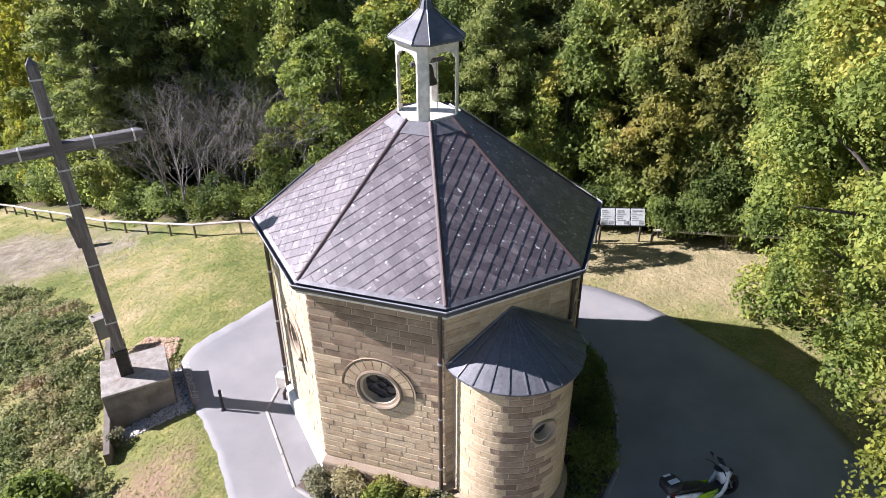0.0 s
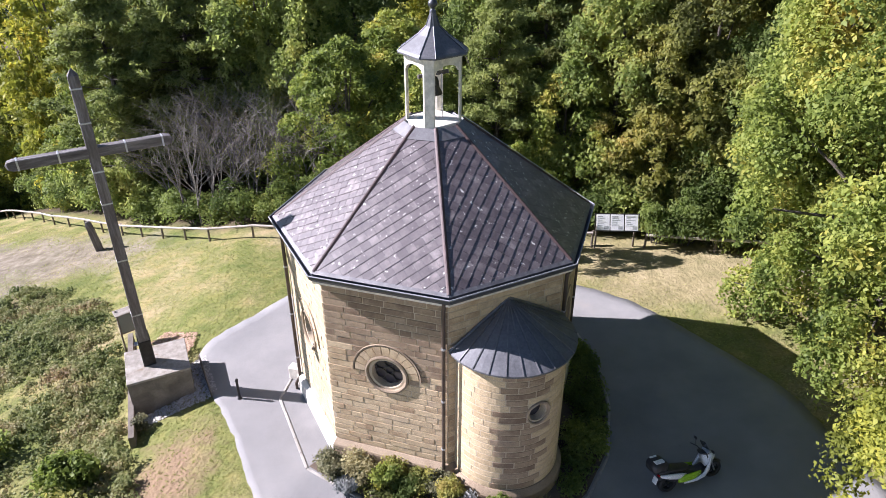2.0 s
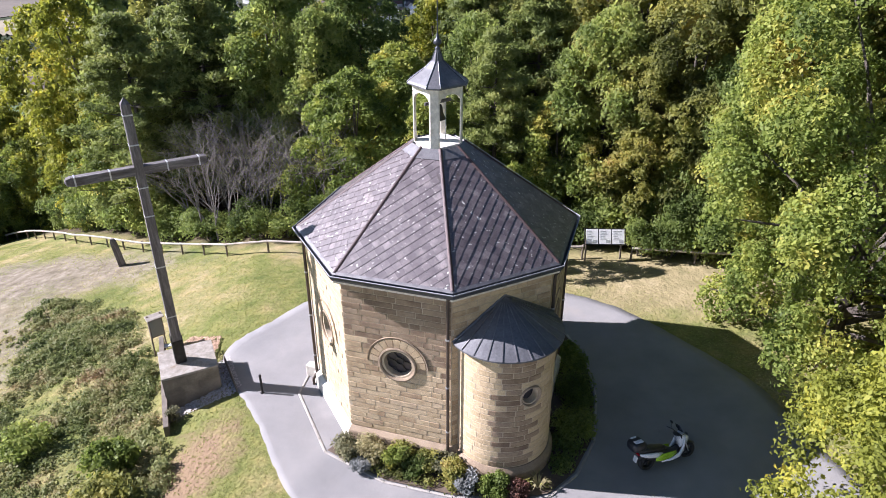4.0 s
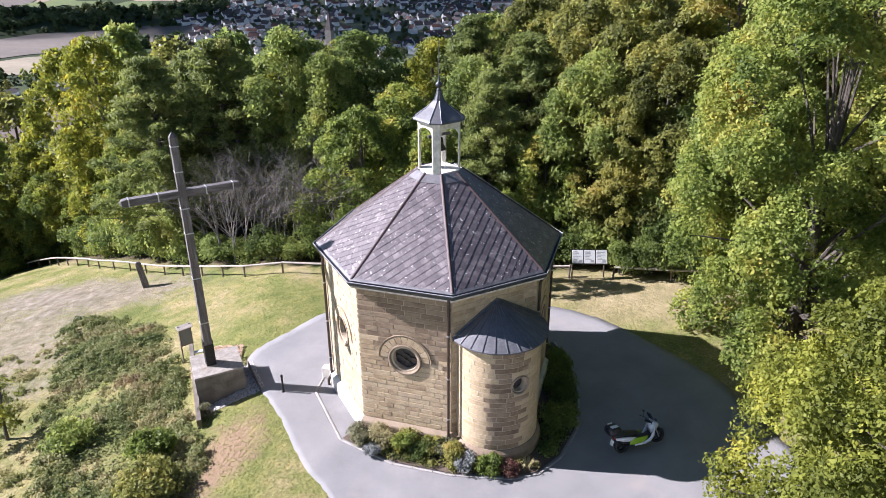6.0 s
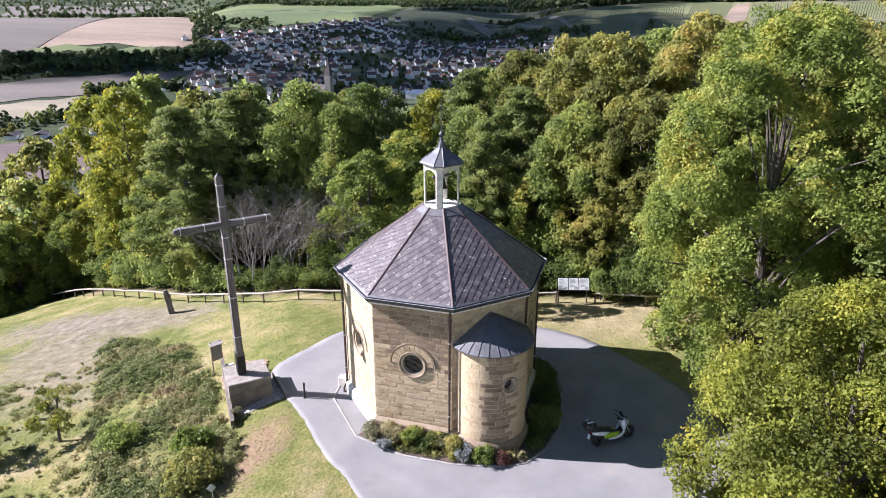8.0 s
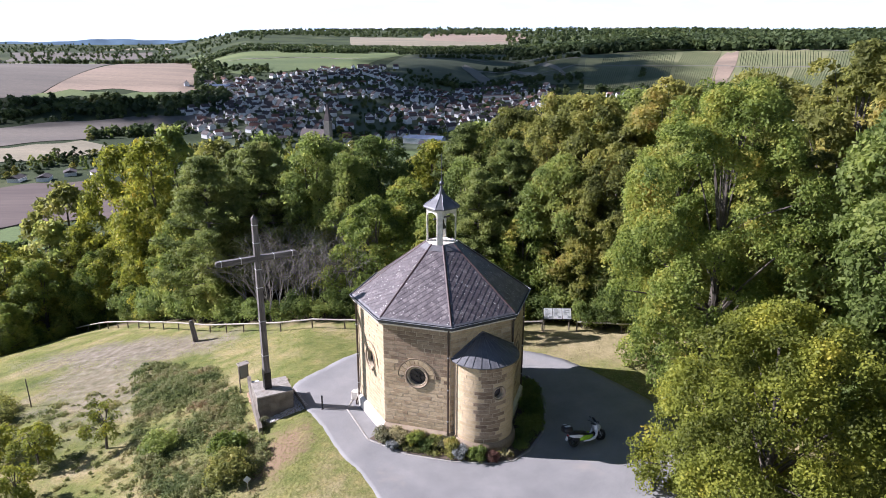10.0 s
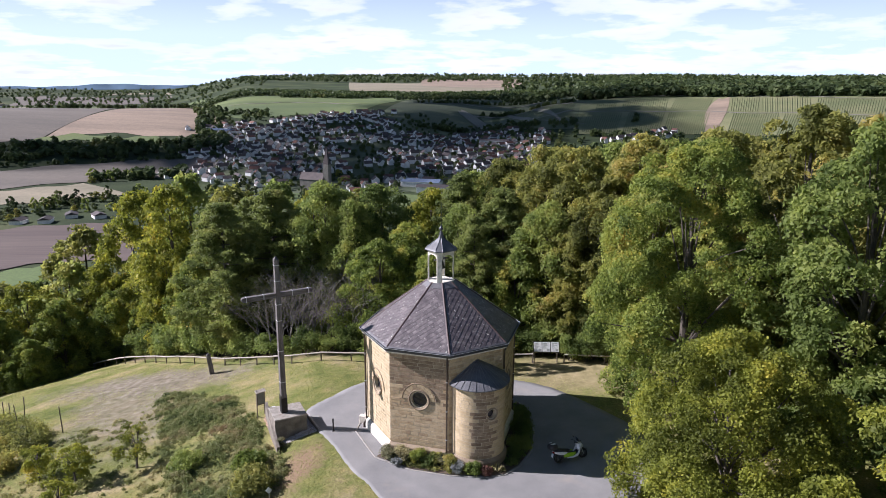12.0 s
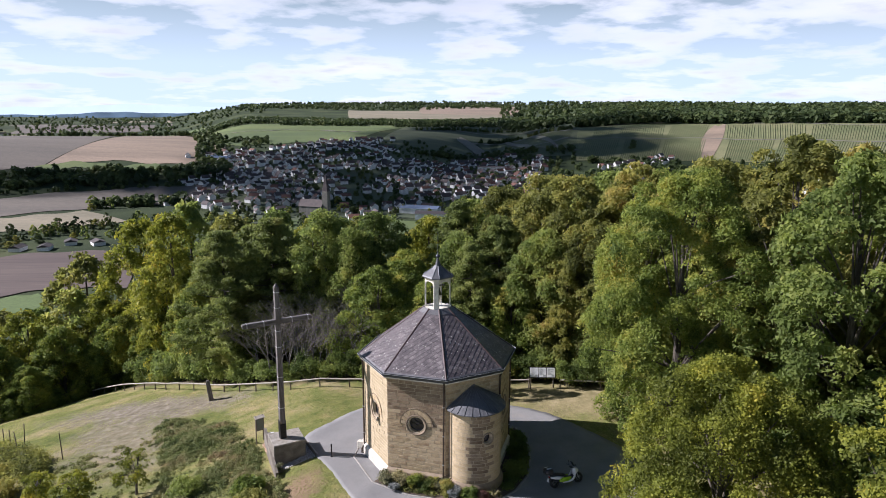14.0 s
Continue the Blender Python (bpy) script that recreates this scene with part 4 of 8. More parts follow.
def build_belfry():
    ang = radians(-103)
    def ring(bm, w, c, z):
        return [bm.verts.new((p.x, p.y, z)) for p in chamfer_ring(w, c, ang)]
    def skin(bm, rows, cap0=False, cap1=False):
        for a, b in zip(rows, rows[1:]):
            for i in range(8):
                j = (i + 1) % 8
                bm.faces.new([a[i], a[j], b[j], b[i]])
        if cap0:
            bm.faces.new(rows[0][::-1])
        if cap1:
            bm.faces.new(rows[-1])
    z0 = 8.55
    bm = bmesh.new()
    skin(bm, [ring(bm, 0.74, 0.20, z0 - 0.12), ring(bm, 0.73, 0.20, z0 + 0.10), ring(bm, 0.665, 0.175, z0 + 0.14)])
    part("belfry_flashing", bm, M_lead, chapel, "lead apron round the belfry's foot")
    bm = bmesh.new()
    skin(bm, [ring(bm, 0.66, 0.135, z0), ring(bm, 0.66, 0.135, z0 + 0.33), ring(bm, 0.50, 0.10, z0 + 0.35)], True, True)
    belfry = part("belfry_base", bm, M_white, chapel, "white-painted open timber belfry")
    post_h = 1.73
    zb = z0 + 0.33
    corner = chamfer_ring(0.66, 0.135, ang)
    inner = chamfer_ring(0.54, 0.05, ang)
    for q in range(4):
        # a post fills each cut corner
        a, b = corner[2 * q], corner[2 * q + 1]
        prev, nxt = corner[(2 * q - 1) % 8], corner[(2 * q + 2) % 8]
        a2, b2 = a + (prev - a).normalized() * 0.06, b + (nxt - b).normalized() * 0.06
        i0 = (inner[2 * q] + inner[2 * q + 1]) / 2
        bm = bmesh.new()
        add_poly_prism(bm, [(p.x, p.y) for p in (a2, a, b, b2, i0)], zb, zb + post_h)
        bmesh.ops.bevel(bm, geom=[e for e in bm.edges if abs(e.verts[0].co.z - e.verts[1].co.z) > 0.5], offset=0.012, segments=1, affect="EDGES")
        part("corner_post", bm, M_white, belfry)
        # arched head between posts
        p, r = b2, nxt + (b - nxt).normalized() * 0.06
        d = (r - p)
        ln = d.length
        d.normalize()
        nrm = Vector((d.y, -d.x))
        bm = bmesh.new()
        zt = zb + post_h
        rows = []
        for o in (0.0, -0.09):
            top, bot = [], []
            for i in range(13):
                s = i / 12
                x = s * ln
                arch = 0.20 * (1 - (2 * s - 1) ** 2) ** 0.5
                c = p + d * x + nrm * o
                bot.append(bm.verts.new((c.x, c.y, zt - 0.26 + arch)))
                top.append(bm.verts.new((c.x, c.y, zt)))
            rows.append((top, bot))
        for top, bot in rows:
            for i in range(12):
                bm.faces.new([bot[i], bot[i + 1], top[i + 1], top[i]])
        for i in range(12):
            bm.faces.new([rows[0][1][i], rows[0][1][i + 1], rows[1][1][i + 1], rows[1][1][i]])
        part("arched_head", bm, M_white, belfry)
    zt = zb + post_h
    bm = bmesh.new()
    skin(bm, [ring(bm, 0.66, 0.135, zt), ring(bm, 0.67, 0.14, zt + 0.13), ring(bm, 0.74, 0.19, zt + 0.17), ring(bm, 0.79, 0.20, zt + 0.23), ring(bm, 0.3, 0.05, zt + 0.24)])
    part("belfry_cornice", bm, M_white, belfry)
    # bell-cast cap in sheet metal, face by face
    zc = zt + 0.22
    prof = [(0.84, 0.225, zc), (0.80, 0.215, zc + 0.06), (0.59, 0.16, zc + 0.24), (0.36, 0.10, zc + 0.44), (0.16, 0.045, zc + 0.66), (0.085, 0.025, zc + 0.92), (0.07, 0.02, zc + 1.05)]
    rows = [[Vector((p.x, p.y, z)) for p in chamfer_ring(w, c, ang)] for w, c, z in prof]
    cap = None
    for i in range(8):
        j = (i + 1) % 8
        bm = bmesh.new()
        pr = None
        for r in rows:
            cur = (bm.verts.new(r[i]), bm.verts.new(r[j]))
            if pr:
                bm.faces.new([pr[0], pr[1], cur[1], cur[0]])
            pr = cur
        lo = (bm.verts.new(rows[0][i] - Vector((0, 0, 0.04))), bm.verts.new(rows[0][j] - Vector((0, 0, 0.04))))
        bm.verts.ensure_lookup_table()
        bm.faces.new([lo[0], lo[1], bm.verts[1], bm.verts[0]])
        ob = part("cap_sheet", bm, M_zinc, cap or chapel)
        if cap is None:
            cap = ob
            cap.name = "belfry_cap"
            cap["label"] = "grey-blue sheet metal belfry cap"
        bm = bmesh.new()
        add_tube(bm, [r[i] + Vector((0, 0, 0.006)) for r in rows[:-1]], 0.016, 5)
        part("cap_seam", bm, M_gutter, cap)
    zf = zc + 1.03
    bm = bmesh.new()
    add_lathe(bm, [(0.085, zf - 0.02), (0.09, zf + 0.02), (0.05, zf + 0.06), (0.045, zf + 0.10), (0.11, zf + 0.14), (0.135, zf + 0.20), (0.11, zf + 0.27), (0.05, zf + 0.31), (0.035, zf + 0.42), (0.016, zf + 0.55), (0.012, zf + 1.75), (0.001, zf + 1.82)], Matrix(), 14)
    part("finial", bm, M_gutter, chapel, "metal ball finial with a tall thin spike", smooth=True)
    # bell on its yoke, in the opening
    zy = zb + 1.30
    bm = bmesh.new()
    add_box(bm, (0.08, 1.05, 0.10), Matrix.Translation((0, 0, zy)) @ Matrix.Rotation(ang + math.pi / 4, 4, "Z"), 0.01)
    part("bell_yoke", bm, M_wood, belfry, "dark timber bell yoke")
    bm = bmesh.new()
    add_lathe(bm, [(0.02, zy - 0.06), (0.11, zy - 0.09), (0.15, zy - 0.18), (0.17, zy - 0.36), (0.25, zy - 0.52), (0.265, zy - 0.56), (0.235, zy - 0.56), (0.12, zy - 0.25)], Matrix(), 20)
    part("bell", bm, M_bronze, belfry, "dark bronze bell", smooth=True)
    bm = bmesh.new()
    add_tube(bm, [(0.24, 0.1, zy - 0.02), (0.26, 0.12, zb + 0.02)], 0.014, 5)
    part("bell_rod", bm, M_galv, belfry)
    return cap


build_belfry()


def build_entrance():
    """Three stone steps and a framed doorway on the west side."""
    k = 6  # faces (-1, 0.4)
    m = face_matrix(k)
    for i, (d, w) in enumerate(((0.72, 2.5), (0.52, 2.1), (0.32, 1.7))):
        bm = bmesh.new()
        add_box(bm, (w, d, 0.17), m @ Matrix.Translation((0, d / 2 + 0.1, -0.9 + 0.165 * i + 0.085)), 0.02)
        part("step", bm, M_step, chapel, "pale stone entrance step")
    for s in (-1, 1):
        bm = bmesh.new()
        add_box(bm, (0.34, 0.62, 0.62), m @ Matrix.Translation((s * 1.40, 0.40, -0.62)), 0.03)
        part("step_cheek", bm, M_step, chapel, "pale stone block beside the steps")
    bm = bmesh.new()
    for s in (-1, 1):
        add_box(bm, (0.22, 0.20, 2.3), m @ Matrix.Translation((s * 0.68, 0.08, 0.75)), 0.02)
    add_box(bm, (1.72, 0.24, 0.26), m @ Matrix.Translation((0, 0.09, 2.02)), 0.02)
    part("door_frame", bm, M_dress, chapel, "stone door frame")
    bm = bmesh.new()
    add_box(bm, (1.14, 0.07, 2.3), m @ Matrix.Translation((0, 0.045, 0.75)), 0.01)
    part("door", bm, M_wood, chapel, "closed dark oak door")


build_entrance()


# ---------- kerb, beds ----------
KERB = [(-4.95, 1.3), (-5.45, -0.6), (-4.25, -3.85), (-2.25, -5.4), (-0.1, -6.22), (2.0, -6.58), (3.0, -6.45), (4.05, -5.65), (5.05, -4.2), (5.75, -2.0), (6.0, 0.2), (5.7, 2.2)]


def build_kerb():
    kerb = thing("kerb_edging", "narrow pale kerb stones edging the chapel bed", "kerb", kind="structure")
    mesh = None
    for (x0, y0), (x1, y1) in zip(KERB, KERB[1:]):
        d = Vector((x1 - x0, y1 - y0))
        n = max(1, round(d.length / 0.75))
        for i in range(n):
            ln = d.length / n
            c = Vector((x0, y0)) + d * ((i + 0.5) / n)
            bm = bmesh.new()
            add_box(bm, (ln - 0.012, 0.085, 0.30), Matrix.Translation((0, 0, -0.08)), 0.012)
            ob = part("kerb_stone", bm, M_kerb, kerb)
            ob.matrix_basis = pose(c.x, c.y, ground_at(c.x, c.y) + 0.01, 0, 0, math.degrees(math.atan2(d.y, d.x)))
    # planted bed and dark strip inside the kerb
    inner = [(v[0] * 0.985, v[1] * 0.985) for v in KERB[2:]]
    bm = bmesh.new()
    a = [bm.verts.new((x, y, ground_at(x, y) + 0.085)) for x, y in inner]
    b = [bm.verts.new((x * 0.72, y * 0.72, -0.70)) for x, y in inner]
    for i in range(len(inner) - 1):
        bm.faces.new([a[i], a[i + 1], b[i + 1], b[i]])
    bed = part("planting_bed", bm, M_soil)
    tagged(bed, "dark soil bed between the kerb and the chapel", "bed", kind="structure")


build_kerb()


# ---------- the cross ----------
CX, CY = -10.0, 0.66
M_slab = material("gritty_slab", [(0.25, (0.20, 0.175, 0.14)), (0.5, (0.31, 0.28, 0.24)), (0.75, (0.44, 0.405, 0.355))], 4.0, 60, 0.9, 0.8, patch=[(3.0, 0.60, 0.70, (0.22, 0.17, 0.12))])


def build_cross():
    cross = thing("wayside_cross", "tall weathered grey timber cross bound with metal straps", "cross", pose(CX, CY, 0.10, 0, 0, 25.5))
    bm = bmesh.new()
    secs = [(0.17, -0.3), (0.17, 0.2), (0.155, 5), (0.145, 9.85), (0.14, 10.1)]
    rows = [[bm.verts.new((sx * w, sy * w, z)) for sx, sy in ((-1, -1), (1, -1), (1, 1), (-1, 1))] for w, z in secs]
    tip = bm.verts.new((0, 0, 10.32))
    for a, b in zip(rows, rows[1:]):
        for i in range(4):
            bm.faces.new([a[i], a[(i + 1) % 4], b[(i + 1) % 4], b[i]])
    for i in range(4):
        bm.faces.new([rows[-1][i], rows[-1][(i + 1) % 4], tip])
    bm.faces.new(rows[0][::-1])
    bmesh.ops.bevel(bm, geom=[e for e in bm.edges if abs(e.verts[0].co.z - e.verts[1].co.z) > 0.5], offset=0.025, segments=1, affect="EDGES")
    part("upright", bm, M_wood, cross, "squared weathered oak upright with a pointed head")
    bm = bmesh.new()
    for sx in (-1, 1):
        rows = [[bm.verts.new((x, sy * w, 7.86 + sz * w)) for sy, sz in ((-1, -1), (1, -1), (1, 1), (-1, 1))] for w, x in ((0.148, sx * 0.02), (0.148, sx * 2.05), (0.11, sx * 2.2))]
        for a, b in zip(rows, rows[1:]):
            for i in range(4):
                bm.faces.new([a[i], a[(i + 1) % 4], b[(i + 1) % 4], b[i]])
        tip = bm.verts.new((sx * 2.27, 0, 7.86))
        for i in range(4):
            bm.faces.new([rows[-1][i], rows[-1][(i + 1) % 4], tip])
    bmesh.ops.bevel(bm, geom=[e for e in bm.edges if abs(e.verts[0].co.x - e.verts[1].co.x) > 0.5], offset=0.02, segments=1, affect="EDGES")
    part("crossbeam", bm, M_woodx, cross, "weathered oak crossbeam with pointed ends")
    for z in (2.1, 4.2, 6.2, 7.25, 8.75, 9.75):
        bm = bmesh.new()
        w = 0.17 - 0.0026 * z + 0.008
        add_box(bm, (2 * w, 2 * w, 0.05), Matrix.Translation((0, 0, z)), 0.006)
        part("strap", bm, M_galv, cross, "galvanised strap")
    for x in (-1.95, -0.9, 0.9, 1.95):
        bm = bmesh.new()
        add_box(bm, (0.05, 0.315, 0.315), Matrix.Translation((x, 0, 7.86)), 0.006)
        part("strap", bm, M_galv, cross)
    for s in (-1, 1):
        bm = bmesh.new()
        add_box(bm, (0.025, 0.38, 1.25), Matrix.Translation((s * 0.188, 0, 0.60)), 0.005)
        part("foot_bracket", bm, M_iron, cross, "black iron foot bracket")
        bm = bmesh.new()
        add_box(bm, (0.345, 0.025, 1.05), Matrix.Translation((0, s * 0.185, 0.50)), 0.005)
        part("foot_bracket", bm, M_iron, cross)
    plinth = thing("cross_plinth", "stained concrete plinth under the timber cross", "plinth")
    bm = bmesh.new()
    poly = [(-10.42, -0.52), (-8.52, 0.24), (-9.15, 2.0), (-11.05, 1.28)]
    add_poly_prism(bm, poly, -2.6, 0.10)
    bmesh.ops.bevel(bm, geom=bm.edges[:], offset=0.03, segments=2, affect="EDGES")
    part("block", bm, M_concrete, plinth)
    bm = bmesh.new()
    c = Vector((sum(p[0] for p in poly) / 4, sum(p[1] for p in poly) / 4))
    add_poly_prism(bm, [tuple(c + (Vector(p) - c) * 1.012) for p in poly], 0.03, 0.115)
    bmesh.ops.bevel(bm, geom=bm.edges[:], offset=0.012, segments=1, affect="EDGES")
    part("top_slab", bm, M_slab, plinth, "pale gritty top slab with chipped edges")
    # retaining side wall that follows the plinth's west edge down the bank
    wall = thing("retaining_wall", "low mossy concrete edge wall beside the plinth", "wall")
    bm = bmesh.new()
    p0, p1 = Vector((-11.5, 3.1)), Vector((-10.1, -1.9))
    d = (p1 - p0).normalized()
    s = Vector((-d.y, d.x)) * 0.09
    add_poly_prism(bm, [tuple(p0 - s), tuple(p1 - s), tuple(p1 + s), tuple(p0 + s)], -2.8, -0.35)
    for v in bm.verts:
        if v.co.z > -1 and v.co.y < 0:
            v.co.z = -0.95
    part("coping", bm, M_concrete, wall)
    return plinth


build_cross()


def scatter_stones(name, label, mat, poly, n, size, zfn, seed):
    """Loose stones lying over an outline."""
    rng = np.random.default_rng(seed)
    P = np.array(poly)
    lo, hi = P.min(0), P.max(0)
    base = np.array([(1, 0, 0), (-0.5, 0.87, 0), (-0.5, -0.87, 0), (0, 0, 0.75)])
    tri = np.array([(0, 1, 3), (1, 2, 3), (2, 0, 3)])
    V, F = [], []
    made = 0
    while made < n:
        x, y = rng.uniform(lo, hi)
        inside = False
        j = len(P) - 1
        for i in range(len(P)):
            if (P[i][1] > y) != (P[j][1] > y) and x < (P[j][0] - P[i][0]) * (y - P[i][1]) / (P[j][1] - P[i][1]) + P[i][0]:
                inside = not inside
            j = i
        if not inside:
            continue
        a = rng.uniform(0, 6.28)
        s = size * rng.uniform(0.6, 1.5)
        R = np.array([(math.cos(a), -math.sin(a), 0), (math.sin(a), math.cos(a), 0), (0, 0, 1)])
        V.append((base * s * (1, rng.uniform(0.6, 1), rng.uniform(0.6, 1.1))) @ R.T + (x, y, zfn(x, y)))
        F.append(tri + 4 * made)
        made += 1
    ob = link_mesh(name, raw_mesh(name, np.vstack(V), np.vstack(F)), mat)
    return tagged(ob, label, "gravel", kind="stuff")


scatter_stones("gravel_strip", "pale loose gravel strip round the plinth", M_gravel, [(-10.3, -1.2), (-8.0, -0.3), (-7.75, 0.2), (-8.6, 2.3), (-9.15, 2.0), (-8.5, 0.22), (-10.4, -0.55)], 1500, 0.05, lambda x, y: ground_at(x, y) + 0.03, 3)
scatter_stones("gravel_patch", "reddish loose gravel behind the cross", M_redgravel, [(-11.3, 1.6), (-9.2, 2.1), (-9.3, 3.9), (-10.8, 4.6), (-11.8, 3.6)], 1600, 0.06, lambda x, y: ground_at(x, y) + (0.35 if y < 3 else 0.1), 4)


def build_edging_board():
    bm = bmesh.new()
    p0, p1 = Vector((-8.75, 2.0)), Vector((-7.85, -0.2))
    d = p1 - p0
    add_box(bm, (d.length, 0.05, 0.30), pose(*((p0 + p1) / 2), ground_at(-8.2, 0.9) + 0.10, 0, 0, math.degrees(math.atan2(d.y, d.x))), 0.008)
    ob = part("edging_board", bm, M_post)
    tagged(ob, "dark timber board edging the gravel strip", "edging")


build_edging_board()


def build_bollard():
    z = ground_at(-6.85, -0.42)
    b = thing("bollard", "slim dark metal bollard on the asphalt path", "bollard", pose(-6.85, -0.42, z + 0.03))
    bm = bmesh.new()
    add_lathe(bm, [(0.0, 0.0), (0.08, 0.0), (0.08, 0.03), (0.045, 0.05), (0.045, 0.76), (0.052, 0.78), (0.052, 0.84), (0.03, 0.88), (0.0, 0.885)], Matrix(), 14)
    part("shaft", bm, M_iron, b, smooth=True)


build_bollard()


M_case = glass_material("case_glass", (0.16, 0.18, 0.16), 0.25)


def build_small_sign():
    """A glazed notice case on posts and a flat tray beside the cross."""
    x, y = -12.05, 4.2
    z = ground_at(x, y)
    s = thing("notice_case", "grey glazed notice case with a pale pitched lid on two posts", "notice case", pose(x, y, z, 0, 0, 35))
    for sx in (-0.27, 0.27):
        bm = bmesh.new()
        add_box(bm, (0.06, 0.06, 2.2), Matrix.Translation((sx, 0.03, 0.9)), 0.008)
        part("post", bm, M_post, s)
    bm = bmesh.new()
    add_box(bm, (0.60, 0.10, 0.92), Matrix.Translation((0, -0.05, 1.38)), 0.012)
    part("case", bm, M_post, s)
    bm = bmesh.new()
    add_box(bm, (0.50, 0.02, 0.80), Matrix.Translation((0, -0.105, 1.38)), 0.004)
    part("pane", bm, M_case, s, "dull greenish glass pane")
    bm = bmesh.new()
    add_box(bm, (0.74, 0.36, 0.04), Matrix.Translation((0, -0.05, 1.92)) @ Matrix.Rotation(radians(16), 4, "X"), 0.01)
    part("lid", bm, M_rail, s, "pale weathered lid")
    x, y = -11.1, 2.75
    z = ground_at(x, y)
    b = thing("metal_stand", "low metal stand with a white tray beside the cross", "stand", pose(x, y, z, 0, 0, 20))
    bm = bmesh.new()
    add_box(bm, (0.5, 0.3, 0.05), Matrix.Translation((0, 0, 1.15)) @ Matrix.Rotation(radians(-12), 4, "X"), 0.01)
    part("tray", bm, M_scwhite, b)
    for sx in (-0.2, 0.2):
        bm = bmesh.new()
        add_tube(bm, [(sx, 0, -0.2), (sx, 0, 1.13)], 0.02, 6)
        part("leg", bm, M_iron, b)


build_small_sign()


def build_info_board():
    """Three white panels side by side in a leaning dark frame on two posts."""
    g = ground_at(9.25, 8.8)
    b = thing("info_board", "dark-framed board of three white printed panels on posts", "info board", pose(9.25, 8.8, g, 0, 0, -7) @ Matrix.Diagonal((0.9, 1, 1, 1)))
    z0, z1 = 1.0, 1.75
    lean = Matrix.Translation((0, 0, 1.375)) @ Matrix.Rotation(radians(-30), 4, "X") @ Matrix.Translation((0, 0, -1.375))
    for i, x in enumerate((-0.74, 0.0, 0.74)):
        bm = bmesh.new()
        add_box(bm, (0.68, 0.025, z1 - z0), lean @ Matrix.Translation((x, -0.03, (z0 + z1) / 2)), 0.004)
        p = part("panel", bm, M_panel, b, "white printed panel")
        rng = random.Random(60 + i)
        for r in range(6):
            w = rng.uniform(0.15, 0.5)
            bm = bmesh.new()
            add_box(bm, (w, 0.006, 0.025 if r else 0.05), lean @ Matrix.Translation((x - 0.28 + w / 2, -0.047, z1 - 0.10 - r * 0.085)))
            part("text_bar", bm, M_print, p)
        bm = bmesh.new()
        add_box(bm, (0.22, 0.006, 0.14), lean @ Matrix.Translation((x + 0.16, -0.0475, z0 + 0.13)))
        part("picture_block", bm, M_print, p)
    bm = bmesh.new()
    for z in (z0 - 0.03, z1 + 0.03):
        add_box(bm, (2.32, 0.06, 0.05), lean @ Matrix.Translation((0, 0, z)), 0.006)
    for x in (-1.14, -0.37, 0.37, 1.14):
        add_box(bm, (0.05, 0.06, z1 - z0 + 0.1), lean @ Matrix.Translation((x, 0.002, (z0 + z1) / 2)), 0.006)
    part("frame", bm, M_iron, b)
    for x in (-1.0, 1.0):
        bm = bmesh.new()
        add_box(bm, (0.09, 0.09, 1.9), Matrix.Translation((x, 0.09, 0.42)), 0.01)
        part("post", bm, M_post, b)


build_info_board()


def build_fence(pts, h, name_label):
    fence = thing("rail_fence", name_label, "fence")
    P = [Vector(p) for p in pts]
    segs = []
    for a, b in zip(P, P[1:]):
        n = max(1, round((b - a).length / 2.3))
        segs += [a.lerp(b, i / n) for i in range(n)]
    segs.append(P[-1])
    rng = random.Random(8)
    for p in segs:
        bm = bmesh.new()
        add_cone(bm, 0.06, 0.055, h + 0.45, pose(0, 0, -0.4, rng.uniform(-3, 3), rng.uniform(-3, 3), 0), 8)
        ob = part("post", bm, M_post, fence)
        ob.location = (p.x, p.y, ground_at(p.x, p.y))
    for i in range(0, len(segs) - 1, 2):
        run = segs[i:i + 3]
        bm = bmesh.new()
        add_tube(bm, [Vector((p.x, p.y - 0.06, ground_at(p.x, p.y) + h + rng.uniform(-0.03, 0.03))) for p in run], 0.065, 8)
        part("rail", bm, M_rail, fence, "silvered round timber rail")


build_fence([(-36.5, 37.4), (-32.5, 33.6), (-24.5, 25.0), (-17.6, 18.9), (-11.0, 13.7), (-6.0, 12.0), (0.0, 10.9), (5.0, 9.9), (8.3, 9.3)], 0.75, "low fence of one silvered timber rail on short posts")
build_fence([(10.6, 8.45), (13.5, 7.3), (16.5, 6.2)], 0.72, "low fence of one grey timber rail by the info board")


def build_old_post():
    x, y = -18.3, 17.1
    ob = thing("wooden_post", "stout leaning weathered wooden post in front of the fence", "post", pose(x, y, ground_at(x, y), 2, -7, 15))
    bm = bmesh.new()
    rows = [[bm.verts.new((sx * w, sy * w * 0.7, z)) for sx, sy in ((-1, -1), (1, -1), (1, 1), (-1, 1))] for w, z in ((0.20, -0.3), (0.19, 1.0), (0.17, 1.75), (0.10, 1.95))]
    for a, b in zip(rows, rows[1:]):
        for i in range(4):
            bm.faces.new([a[i], a[(i + 1) % 4], b[(i + 1) % 4], b[i]])
    bm.faces.new(rows[-1])
    bmesh.ops.bevel(bm, geom=bm.edges[:], offset=0.02, segments=1, affect="EDGES")
    part("shaft", bm, M_wood, ob)


build_old_post()


